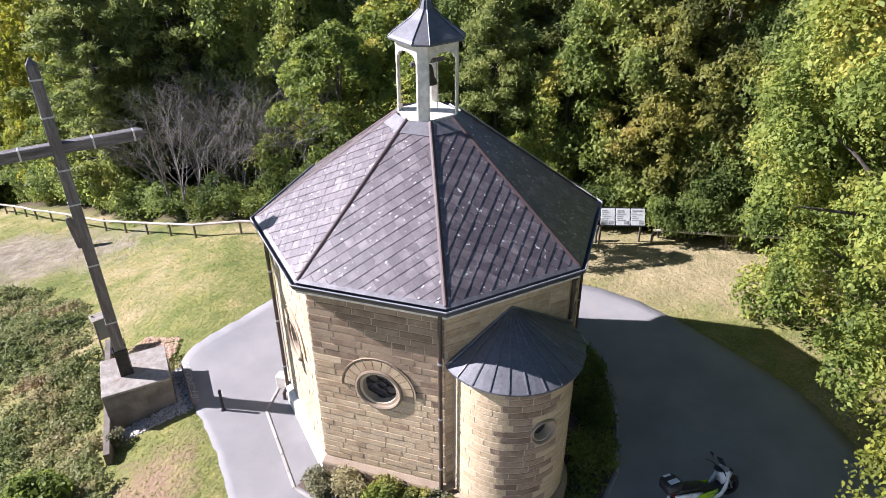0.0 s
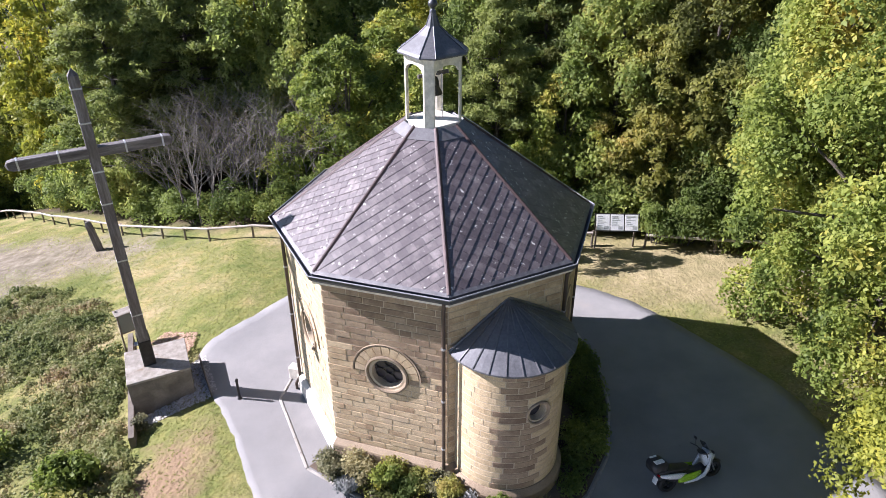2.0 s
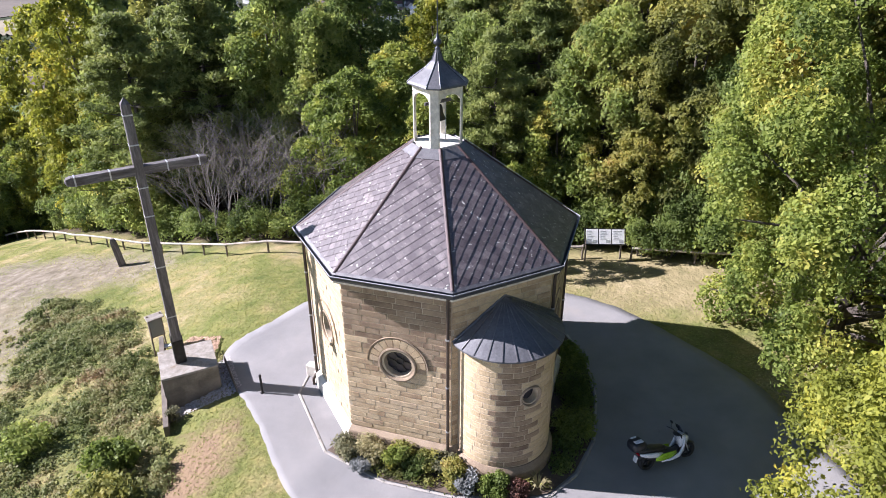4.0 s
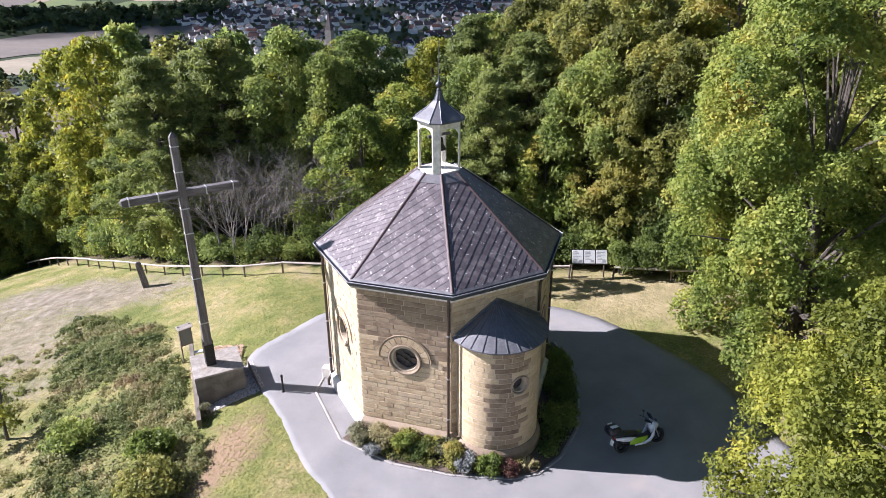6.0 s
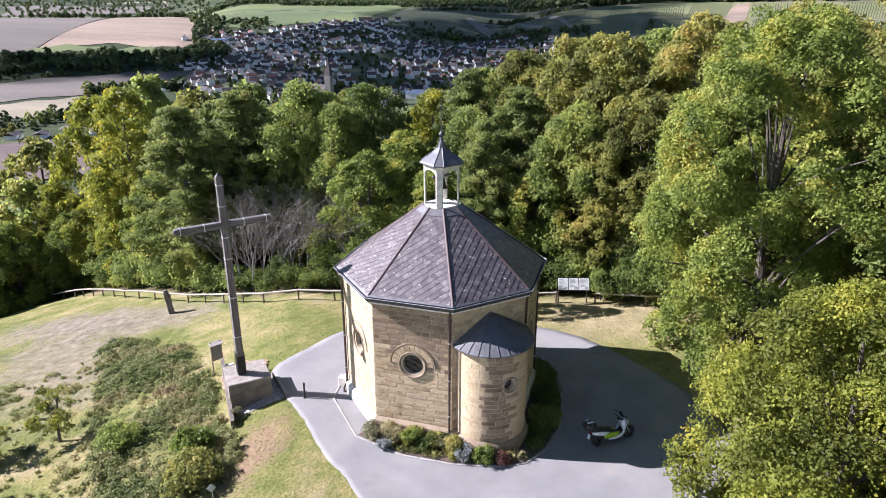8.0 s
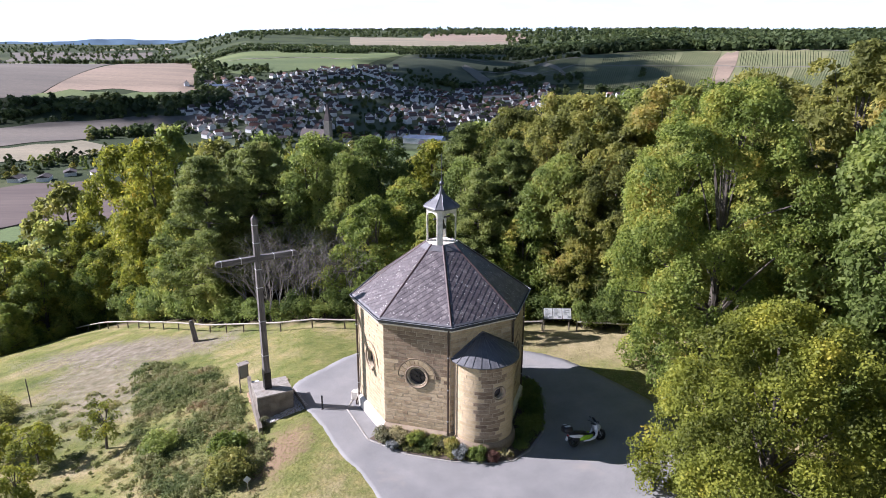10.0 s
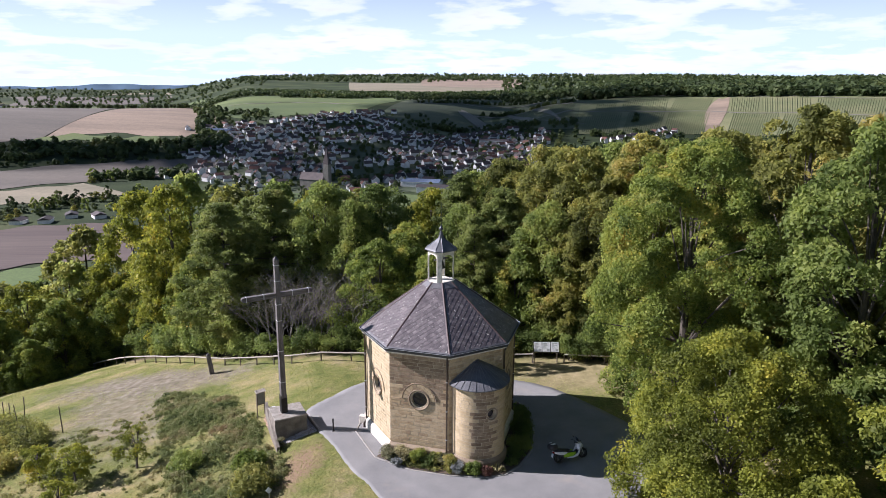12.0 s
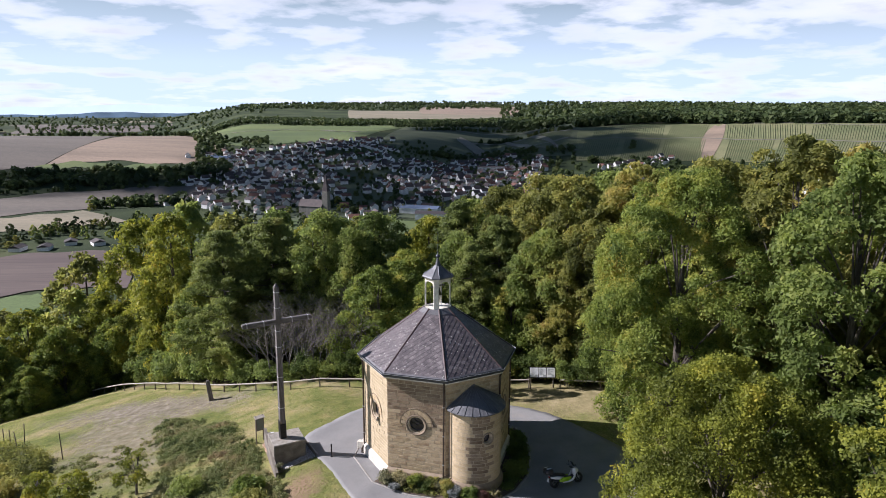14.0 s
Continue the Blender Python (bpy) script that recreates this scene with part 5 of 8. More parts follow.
# ---------- foliage ----------
def leaf_cloud(name, centres, radii, counts, size, seed, flat=0.85, shell=(0.35, 1.15), droop=0.15, aspect=0.62, tri=False, facing=None):
    """Diamond leaves round lumps. centres (n,3), radii (n,), counts (n,). With facing (n,3) each lump is a flat spray of leaves turned that way."""
    rng = np.random.default_rng(seed)
    idx = np.repeat(np.arange(len(centres)), counts)
    n = len(idx)
    d = rng.normal(size=(n, 3))
    d /= np.linalg.norm(d, axis=1)[:, None]
    R = np.asarray(radii)[idx]
    if facing is None:
        d[:, 2] = np.where(d[:, 2] < -0.35, -d[:, 2], d[:, 2])
        q = rng.uniform(shell[0], shell[1], n)
        c = np.asarray(centres)[idx] + d * (R * q)[:, None] * (1, 1, flat)
        # normals lean outward and up
        nn = d * 0.7 + rng.normal(size=(n, 3)) * 0.55 + (0, 0, 0.35)
    else:
        o = np.asarray(facing)[idx]
        side = d - o * (d * o).sum(1)[:, None]
        side /= np.linalg.norm(side, axis=1)[:, None]
        # the outline of a spray is fingered, not round
        star = 0.78 + 0.22 * np.sin(5 * np.arctan2(side[:, 1], side[:, 0]) + idx * 1.7)
        q = np.sqrt(rng.uniform(0, 1, n)) * star * 1.15
        c = np.asarray(centres)[idx] + side * (R * q)[:, None] + o * (R * (0.14 * rng.normal(size=n) - 0.42 * q * q))[:, None]
        nn = o + side * (0.8 * q)[:, None] + rng.normal(size=(n, 3)) * 0.8
    nn /= np.linalg.norm(nn, axis=1)[:, None]
    a = np.cross(nn, rng.normal(size=(n, 3)))
    a /= np.linalg.norm(a, axis=1)[:, None]
    a[:, 2] -= droop
    b = np.cross(nn, a)
    s = size * rng.uniform(0.6, 1.35, n)
    L = a * s[:, None]
    W = b * (s * aspect * 0.5)[:, None]
    if tri:  # three-cornered leaves for trees that stay far off
        V = np.empty((n, 3, 3))
        V[:, 0] = c - L * 0.5 + W * 1.1
        V[:, 1] = c - L * 0.35 - W * 1.1
        V[:, 2] = c + L * 0.6 + nn * (s * -0.12)[:, None]
        return raw_mesh(name, V.reshape(-1, 3), np.arange(3 * n).reshape(n, 3))
    V = np.empty((n, 4, 3))
    V[:, 0] = c - L * 0.5
    V[:, 1] = c + W - L * 0.05
    V[:, 2] = c + L * 0.5 + nn * (s * -0.12)[:, None]
    V[:, 3] = c - W - L * 0.05
    F = np.arange(4 * n).reshape(n, 4)
    return raw_mesh(name, V.reshape(-1, 3), F)


def crown_sprays(rng, h0, h1, rad, n, lump, masses, rough, bough):
    """Boughs of foliage over the face of a lobed crown, each carrying sprays of leaves on its outer and upper side."""
    mid = (h0 + h1) / 2
    p1, p2 = rng.uniform(0, 6.28), rng.uniform(0, 6.28)
    boughs = []
    for i in range(masses):
        t = (i + rng.uniform(0.2, 0.8)) / masses
        a = i * 2.39996 + rng.gauss(0, 0.3)
        w = rad * math.sin(math.pi * min(1, 0.2 + 0.76 * t)) ** 0.6
        w *= 1 + rough * (0.13 * math.sin(3 * a + p1 + 5 * t) + 0.10 * math.sin(11 * t + 2 * a + p2))
        mr = rad * rng.uniform(*bough) * (1 - 0.2 * t)
        q = max(0.0, w - mr) * (1.0 if rng.random() < 0.8 else 0.45)
        boughs.append((Vector((q * math.cos(a), q * math.sin(a), h0 + (h1 - h0) * t - mr * 0.35)), mr))
    weight = [mr * mr for _, mr in boughs]
    C, R, O = [], [], []
    for c, mr in rng.choices(boughs, weight, k=n):
        out = Vector((c.x, c.y, 0.45 * (c.z - mid)))
        out = out.normalized() if out.length > 0.01 else Vector((0, 0, 1))
        v = Vector((rng.gauss(0, 1), rng.gauss(0, 1), rng.gauss(0, 1))).normalized()
        d = (v + out * 0.62 + Vector((0, 0, 0.42))).normalized()
        C.append(tuple(c + d * mr * rng.choice((1.0, 0.97, 1.08, 0.9, 0.62))))
        R.append(rng.uniform(*lump) * rad + 0.12)
        o = (d * 0.62 + Vector((0, 0, 0.8)) + Vector((rng.gauss(0, 1), rng.gauss(0, 1), rng.gauss(0, 1))) * 0.2).normalized()
        O.append(tuple(o))
    return np.array(C), np.array(R), np.array(O)


def trunk_mesh(bm, rng, height_, r, lumps, limbs):
    bend = rng.uniform(-0.4, 0.4), rng.uniform(-0.4, 0.4)
    pts = [(bend[0] * (i / 6) ** 2, bend[1] * (i / 6) ** 2, -0.5 + (height_ + 0.5) * i / 6) for i in range(7)]
    add_tube(bm, pts, r, 8, r * 0.25)
    for i in range(limbs):
        c = lumps[rng.randrange(len(lumps))]
        z0 = min(c[2] * rng.uniform(0.35, 0.75), height_ * 0.9)
        t = (z0 + 0.5) / (height_ + 0.5)
        p0 = Vector((bend[0] * t * t, bend[1] * t * t, z0))
        p2 = Vector(c)
        p1 = p0.lerp(p2, 0.5) + Vector((0, 0, 0.3))
        add_tube(bm, [p0, p1, p2], r * 0.35 * (1 - 0.6 * t), 5, 0.02)


def make_tree(name, label, mat, seed, height_, base, rad, lumps, leaves, size, bark=None, limbs=14, m=None, category="tree", lump=(0.11, 0.22), tri=True, masses=60, rough=1.0, bough=(0.15, 0.33)):
    rng = random.Random(seed)
    C, R, O = crown_sprays(rng, base, height_, rad, lumps, lump, masses, rough, bough)
    w = R ** 2
    counts = np.maximum(6, (leaves * w / w.sum()).astype(int))
    me = leaf_cloud("crown", C, R, counts, size, seed + 1, tri=tri, facing=O)
    t = thing(name, label, category, m)
    bm = bmesh.new()
    trunk_mesh(bm, rng, height_ * 0.86, 0.025 * height_ ** 0.9 + 0.03, C.tolist(), limbs)
    part("trunk", bm, bark or M_bark, t)
    link_mesh("crown", me, mat, t)
    return t


def make_pine(name, label, seed, height_, rad, m=None):
    """Scots pine: whorls of boughs with tufts of needles."""
    rng = random.Random(seed)
    C, R = [], []
    bm = bmesh.new()
    add_tube(bm, [(0, 0, -0.5), (0.1, 0, height_ * 0.5), (0, 0.05, height_)], 0.24, 8, 0.04)
    z = height_ * 0.18
    while z < height_ * 0.98:
        t = (z - height_ * 0.18) / (height_ * 0.8)
        w = rad * (1 - t ** 1.6) + 0.5
        for i in range(8):
            a = rng.uniform(0, 2 * math.pi)
            ln = w * rng.uniform(0.6, 1.08)
            e = Vector((math.cos(a) * ln, math.sin(a) * ln, z + ln * 0.18))
            add_tube(bm, [(0, 0, z), tuple(e * 0.55 + Vector((0, 0, z * 0.45 - 0.1))), tuple(e)], 0.05, 4, 0.015)
            for s in (0.4, 0.6, 0.8, 0.98):
                C.append((e.x * s + rng.uniform(-0.2, 0.2), e.y * s + rng.uniform(-0.2, 0.2), z + (e.z - z) * s + rng.uniform(-0.1, 0.2)))
                R.append(rng.uniform(0.38, 0.7))
        z += rng.uniform(0.55, 0.8)
    t = thing(name, label, "tree", m)
    part("trunk", bm, M_bark, t)
    C, R = np.array(C), np.array(R)
    counts = np.maximum(6, (70 * (R / 0.5) ** 2).astype(int))
    me = leaf_cloud("crown", C, R, counts, 0.34, seed + 1, flat=0.6, shell=(0.2, 1.15), aspect=0.28, tri=True)
    link_mesh("crown", me, M_leaf_pine, t)
    return t


def make_bare_tree(name, label, seed, height_, m=None):
    """A leafless thicket tree: forked limbs down to twigs."""
    rng = random.Random(seed)
    bm = bmesh.new()
    def grow(p, d, ln, r, depth):
        q = p + d * ln * 0.5 + Vector((rng.uniform(-1, 1), rng.uniform(-1, 1), 0)) * ln * 0.06
        e = p + d * ln
        add_tube(bm, [p, q, e], r, 5 if depth > 2 else 3, r * 0.6)
        if depth == 0:
            return
        for _ in range(3 if depth > 1 else 4):
            nd = (d + Vector((rng.uniform(-1, 1), rng.uniform(-1, 1), rng.uniform(-0.45, 0.65))) * 0.85).normalized()
            grow(p.lerp(e, rng.uniform(0.5, 1.0)), nd, ln * rng.uniform(0.55, 0.8), r * 0.55, depth - 1)
    for i in range(4):
        a = i * 1.6 + rng.uniform(0, 1)
        grow(Vector((math.cos(a) * 0.3, math.sin(a) * 0.3, -0.3)), Vector((math.cos(a) * 0.25, math.sin(a) * 0.25, 1)).normalized(), height_ * 0.34, 0.055, 4)
    t = thing(name, label, "tree", m)
    part("branchwork", bm, M_twig, t)
    return t


def at_ground(x, y, rz=0, s=1.0, sz=None, sink=0.1):
    return pose(x, y, ground_at(x, y) - sink, 0, 0, rz) @ Matrix.Diagonal((s, s, sz or s, 1))


def build_near_trees():
    make_tree("maple_tree", "large broadleaf tree with bright green and yellowing leaves beside the forecourt", M_leaf_bright, 21, 17.3, 1.6, 6.1, 1900, 190000, 0.152, m=at_ground(15.8, -0.4), rough=1.2, limbs=40, lump=(0.055, 0.11), masses=120, bough=(0.11, 0.25), tri=False)
    make_tree("maple_tree", "broad low tree with yellow-green autumn leaves overhanging the forecourt", M_leaf_yellow, 22, 9.3, 0.3, 5.2, 1300, 125000, 0.14, m=at_ground(12.9, -12.0), rough=1.0, limbs=36, lump=(0.06, 0.12), masses=110, bough=(0.11, 0.25), tri=False)
    make_tree("maple_tree", "tall dark green tree behind the forecourt", M_leaf_green, 23, 18.4, 1.0, 5.8, 900, 60000, 0.25, m=at_ground(22.5, -7.5), limbs=38, lump=(0.06, 0.12), masses=70)
    make_tree("maple_tree", "yellow-green broadleaf tree at the hill's edge", M_leaf_yellow, 24, 13.4, 0.6, 3.5, 700, 60000, 0.16, m=at_ground(12.2, -24.0), limbs=24, lump=(0.07, 0.13), masses=50, tri=False)
    make_tree("maple_tree", "dense dark green tree in the wood's edge", M_leaf_olive, 25, 19.0, 1.0, 5.5, 900, 50000, 0.27, m=at_ground(25.0, 2.5), limbs=24, lump=(0.06, 0.12), masses=60)


build_near_trees()


def make_shrub(name, label, mat, seed, h, r, leaves, size, m=None, category="shrub"):
    rng = random.Random(seed)
    n = 16
    C = []
    for i in range(n):  # lumps on a low dome
        a, q, e = i * 2.4, rng.uniform(0.25, 0.8), rng.uniform(0.2, 0.8)
        C.append((math.cos(a) * r * q * math.cos(e * 0.9), math.sin(a) * r * q * math.cos(e * 0.9), h * e * 0.95))
    C = np.array(C)
    R = np.array([rng.uniform(0.30, 0.48) * r for _ in range(n)])
    t = thing(name, label, category, m)
    bm = bmesh.new()
    for c in C[::2]:
        add_tube(bm, [(c[0] * 0.15, c[1] * 0.15, -0.2), (c[0] * 0.6, c[1] * 0.6, c[2] * 0.55), tuple(c)], 0.03 * h ** 0.5, 5, 0.008)
    part("stems", bm, M_bark, t)
    link_mesh("leaves", leaf_cloud("leaves", C, R, np.full(n, leaves // n), size, seed + 1, tri=size > 0.2), mat, t)
    t.children[-1].name = "foliage"
    t.children[0].name = "stem"
    return t


def build_wood():
    """The wood behind the fence: a few kinds, copied with turns and sizes."""
    kinds = {
        "g": [make_tree("broadleaf_tree", "dense green broadleaf tree in the wood behind the fence", M_leaf_green, 31 + i, 15, 0.0, 5.0, 950, 40000, 0.26, m=at_ground(60 + i * 9, 60)) for i in range(3)],
        "o": [make_tree("broadleaf_tree", "olive-green broadleaf tree tinged with autumn brown", M_leaf_olive, 41 + i, 16, 0.0, 5.4, 1000, 42000, 0.26, m=at_ground(60 + i * 9, 75), masses=120, lump=(0.07, 0.13), bough=(0.11, 0.24)) for i in range(3)],
        "y": [make_tree("broadleaf_tree", "broadleaf tree turning yellow in the wood", M_leaf_yellow, 51 + i, 13, 0.0, 4.4, 800, 28000, 0.26, m=at_ground(60 + i * 9, 90), lump=(0.09, 0.17)) for i in range(2)],
        "b": [make_tree("broadleaf_tree", "fresh green broadleaf tree in the wood's edge", M_leaf_bright, 56 + i, 11, 0.0, 4.1, 800, 30000, 0.22, m=at_ground(60 + i * 9, 105), lump=(0.09, 0.17)) for i in range(2)],
        "p": [make_pine("pine_tree", "dark blue-green pine in the wood", 61 + i, 15, 4.3, m=at_ground(60 + i * 9, 120)) for i in range(2)],
        "t": [make_bare_tree("bare_tree", "leafless grey-brown scrub tree behind the fence", 71 + i, 8.5, m=at_ground(60 + i * 9, 135)) for i in range(2)],
        "G": [make_tree("broadleaf_tree", "green broadleaf tree deeper in the wood", M_leaf_green, 35, 15, 0.2, 5.0, 220, 13000, 0.46, m=at_ground(80, 60), limbs=6)],
        "O": [make_tree("broadleaf_tree", "olive-green broadleaf tree deeper in the wood", M_leaf_olive, 45, 16, 0.3, 5.4, 230, 13500, 0.46, m=at_ground(80, 75), limbs=6)],
        "s": [make_shrub("undergrowth_shrub", "dark green undergrowth shrub along the fence", M_leaf_green, 81 + i, 2.6, 1.7, 4400, 0.17, m=at_ground(60 + i * 9, 150)) for i in range(2)],
    }
    used = {k: 0 for k in kinds}
    rng = random.Random(17)
    # kind, x, y, size, stretch in height
    plan = []
    plan += [  # scrub, pines and the first bright trees
        ("t", -11.5, 18.0, 1.1, 0.95), ("t", -9.0, 17.0, 1.0, 0.9), ("t", -13.6, 19.6, 1.15, 1.05), ("t", -7.2, 18.2, 1.0, 0.85), ("t", -10.2, 20.2, 1.25, 1.2), ("t", -12.4, 17.4, 1.2, 1.15), ("p", 4.4, 15.4, 0.72, 0.78), ("b", 7.8, 13.9, 0.72, 0.72), ("o", 11.9, 12.2, 0.56, 0.62), ("g", 15.6, 9.6, 0.6, 0.66),
        # first shrub and small tree: added behind the chapel to shade the eastern turf
        ("s", 3.2, 9.7, 0.9, 1.15), ("b", 4.3, 8.6, 0.34, 0.52), ("s", 11.3, 9.0, 0.8, 1.0), ("s", 12.6, 8.4, 0.8, 1.0), ("s", 14.0, 7.8, 0.85, 1.0), ("t", -6.2, 18.0, 1.1, 1.1), ("t", -5.0, 19.6, 1.2, 1.2), ("p", -18.2, 24.4, 1.05, 1.0), ("p", -13.6, 25.5, 1.05, 1.0), ("p", 7.6, 19.0, 0.95, 0.9),
        ("p", -20.6, 31.5, 0.95, 1.0), ("p", 4.8, 27.0, 0.95, 1.0), ("p", -16.0, 28.5, 1.0, 1.0), ("b", -28.0, 36.4, 0.8, 0.74),
    ]
    plan += [  # yellow trees and the western edge
        ("b", -3.6, 18.2, 0.95, 0.82), ("b", -22.4, 31.0, 0.95, 0.9), ("b", -19.2, 26.4, 0.62, 0.58), ("y", -26.4, 34.8, 0.8, 0.85), ("b", 1.2, 17.0, 0.75, 0.72), ("b", -34.5, 40.0, 0.85, 0.8), ("b", -0.8, 21.5, 0.95, 0.9), ("g", -6.0, 24.0, 0.7, 0.8),
        ("y", -30.6, 40.0, 0.95, 0.95), ("y", -26.0, 36.0, 1.2, 1.4), ("y", -37.0, 43.0, 0.9, 0.95), ("b", -40.0, 38.5, 0.9, 0.85), ("y", -44.5, 40.0, 1.0, 0.95), ("b", -45.5, 35.0, 0.85, 0.8),
        ("g", -50.0, 38.0, 0.95, 0.85), ("b", -41.5, 33.5, 0.6, 0.5), ("y", 2.4, 30.5, 0.95, 1.0), ("y", -10.0, 31.5, 0.85, 1.05),
    ]
    plan += [  # the middle of the wood
        ("y", -21.5, 34.0, 0.9, 1.05), ("g", -8.5, 25.5, 0.9, 0.92), ("g", -3.2, 26.5, 0.85, 0.9), ("g", 4.2, 20.5, 0.75, 0.78), ("g", 10.4, 14.2, 0.75, 0.8), ("o", 14.2, 12.2, 0.75, 0.8),
        ("o", 11.6, 19.5, 0.9, 0.95), ("o", 13.8, 18.0, 1.0, 1.02), ("o", 18.4, 13.6, 1.05, 1.06), ("g", 18.8, 21.0, 1.1, 1.1), ("g", 17.4, 8.8, 0.75, 0.9), ("o", 23.0, 9.4, 1.05, 1.1),
        ("o", 9.5, 25.0, 0.9, 0.98), ("g", 26.0, 17.0, 1.15, 1.15), ("o", 30.5, 9.0, 1.1, 1.15), ("g", -41.0, 44.0, 1.0, 0.95),
    ]
    plan += [  # the eastern edge
        ("o", -19.5, 37.0, 1.0, 1.05), ("g", -46.0, 46.0, 1.0, 0.9), ("g", -14.0, 34.5, 0.95, 1.05), ("o", -5.0, 33.0, 0.95, 0.83), ("g", 7.0, 32.0, 1.0, 1.0), ("o", 14.5, 29.0, 1.05, 1.08),
        ("g", 22.5, 29.0, 1.1, 1.12), ("o", 32.0, 20.0, 1.15, 1.08), ("g", 35.0, 1.0, 1.1, 1.15), ("o", 30.0, -6.0, 1.1, 1.2), ("y", 33.0, -14.0, 1.1, 1.1), ("g", 23.5, -18.5, 1.05, 1.05),
        ("o", 38.0, 13.0, 1.1, 1.2), ("o", -52.0, 50.0, 1.0, 0.95), ("y", -33.0, 46.0, 1.3, 1.6), ("o", -42.0, 52.0, 1.15, 1.25),
    ]
    plan += [  # the far rows
        ("g", -26.0, 44.0, 1.1, 1.4), ("g", -10.0, 40.0, 1.0, 0.96), ("o", 2.0, 40.0, 1.0, 0.8), ("g", 12.0, 40.0, 1.1, 1.15), ("o", 22.0, 38.0, 1.1, 1.15), ("g", 31.0, 32.0, 1.1, 1.2),
        ("g", 42.0, 24.0, 1.1, 1.2), ("o", 44.0, 4.0, 1.1, 1.2), ("g", 42.0, -10.0, 1.1, 1.2), ("g", -60.0, 54.0, 1.0, 1.0), ("y", -50.0, 58.0, 1.0, 1.0), ("g", 29.0, -29.0, 1.1, 1.1),
        ("o", 26.0, -42.0, 1.1, 1.1), ("g", 18.0, -54.0, 1.1, 1.1),
    ]
    # undergrowth just behind the rail, thicker towards the east
    line = [(-36.0, 41.0), (-31.0, 36.4), (-24.0, 28.6), (-17.4, 21.9), (-11.0, 16.2), (-5.5, 14.6), (0.0, 13.4), (5.0, 12.2), (9.5, 11.2), (13.5, 9.2), (18.0, 6.2), (20.0, 1.0)]
    for (x0, y0), (x1, y1) in zip(line, line[1:]):
        n = max(2, round(math.hypot(x1 - x0, y1 - y0) / 1.7))
        for i in range(n):
            t = (i + rng.uniform(0.1, 0.9)) / n
            plan.append(("s", x0 + (x1 - x0) * t + rng.uniform(-0.3, 0.6), y0 + (y1 - y0) * t + rng.uniform(-0.3, 1.4), rng.uniform(0.6, 1.15), rng.uniform(0.5, 1.1)))
            if x0 > 9 or x0 < -20:
                plan.append(("s", x0 + (x1 - x0) * t + rng.uniform(-0.4, 0.4), y0 + (y1 - y0) * t + rng.uniform(0.2, 1.8), rng.uniform(0.9, 1.3), rng.uniform(1.1, 1.9)))
    first = []
    for kind, x, y, s, sz in plan:
        if kind in "go" and (y > 33.5 or x > 29):
            kind = kind.upper()
        protos = kinds[kind]
        i = used[kind]
        used[kind] += 1
        m = at_ground(x, y, rng.uniform(0, 360), s, sz)
        if i < len(protos):
            first.append((protos[i], m))
        else:
            copy_thing(protos[i % len(protos)], m)
    for ob, m in first:
        ob.matrix_basis = m


build_wood()


# ---------- bushes and ground cover near the chapel ----------
def inside(P, x, y):
    c = np.zeros(len(x), dtype=bool)
    j = len(P) - 1
    for i in range(len(P)):
        cond = ((P[i][1] > y) != (P[j][1] > y)) & (x < (P[j][0] - P[i][0]) * (y - P[i][1]) / (P[j][1] - P[i][1] + 1e-12) + P[i][0])
        c ^= cond
        j = i
    return c


def points_in(P, n, seed):
    rng = np.random.default_rng(seed)
    P = np.array(P, dtype=float)
    lo, hi = P.min(0), P.max(0)
    out = np.empty((0, 2))
    while len(out) < n:
        q = rng.uniform(lo, hi, (n * 2, 2))
        out = np.vstack([out, q[inside(P, q[:, 0], q[:, 1])]])
    return out[:n]


BRAMBLE = [(-21.6, 11.2), (-20.9, 12.6), (-17.8, 11.8), (-14.2, 7.9), (-12.3, 3.6), (-11.0, -0.6), (-9.5, -3.6), (-9.2, -6.5), (-9.6, -9.5), (-14.5, -9.5), (-15.5, -5.1), (-17.2, -1.0), (-18.7, 3.7)]


def build_brambles():
    P = points_in(BRAMBLE, 1500, 91)
    rng = np.random.default_rng(92)
    R = rng.uniform(0.14, 0.36, len(P))
    H = rng.uniform(0.0, 0.16, len(P)) + 0.28 * np.sin(P[:, 0] * 0.9 + 1) * np.sin(P[:, 1] * 0.7)
    C = np.column_stack([P, height(P[:, 0], P[:, 1]) + H])
    counts = (250 * (R / 0.5) ** 2).astype(int)
    ob = link_mesh("bramble_thicket", leaf_cloud("bramble_thicket", C, R, counts, 0.115, 93, flat=0.8, shell=(0.3, 1.2)), M_leaf_bramble)
    tagged(ob, "tangled grey-green brambles covering the bank below the cross", "brambles", kind="stuff")


build_brambles()


def build_weeds():
    """Knee-high weeds and creeping bramble shoots on the rough slope west of the thicket."""
    P = points_in([(-21.5, 10.5), (-18.6, 4.5), (-16.6, -2.0), (-15.0, -9.5), (-25.0, -9.5), (-31.0, 3.0), (-27.0, 7.0)], 420, 131)
    rng = np.random.default_rng(132)
    R = rng.uniform(0.10, 0.36, len(P)) * rng.choice((0.6, 1.0, 1.3), len(P))
    C = np.column_stack([P, height(P[:, 0], P[:, 1]) + 0.03])
    ob = link_mesh("slope_weeds", leaf_cloud("slope_weeds", C, R, (90 * (R / 0.3) ** 2).astype(int) + 6, 0.10, 133, flat=0.6, shell=(0.3, 1.1)), M_leaf_weed)
    tagged(ob, "scattered green and straw-coloured weeds on the rough slope", "weeds", kind="stuff")


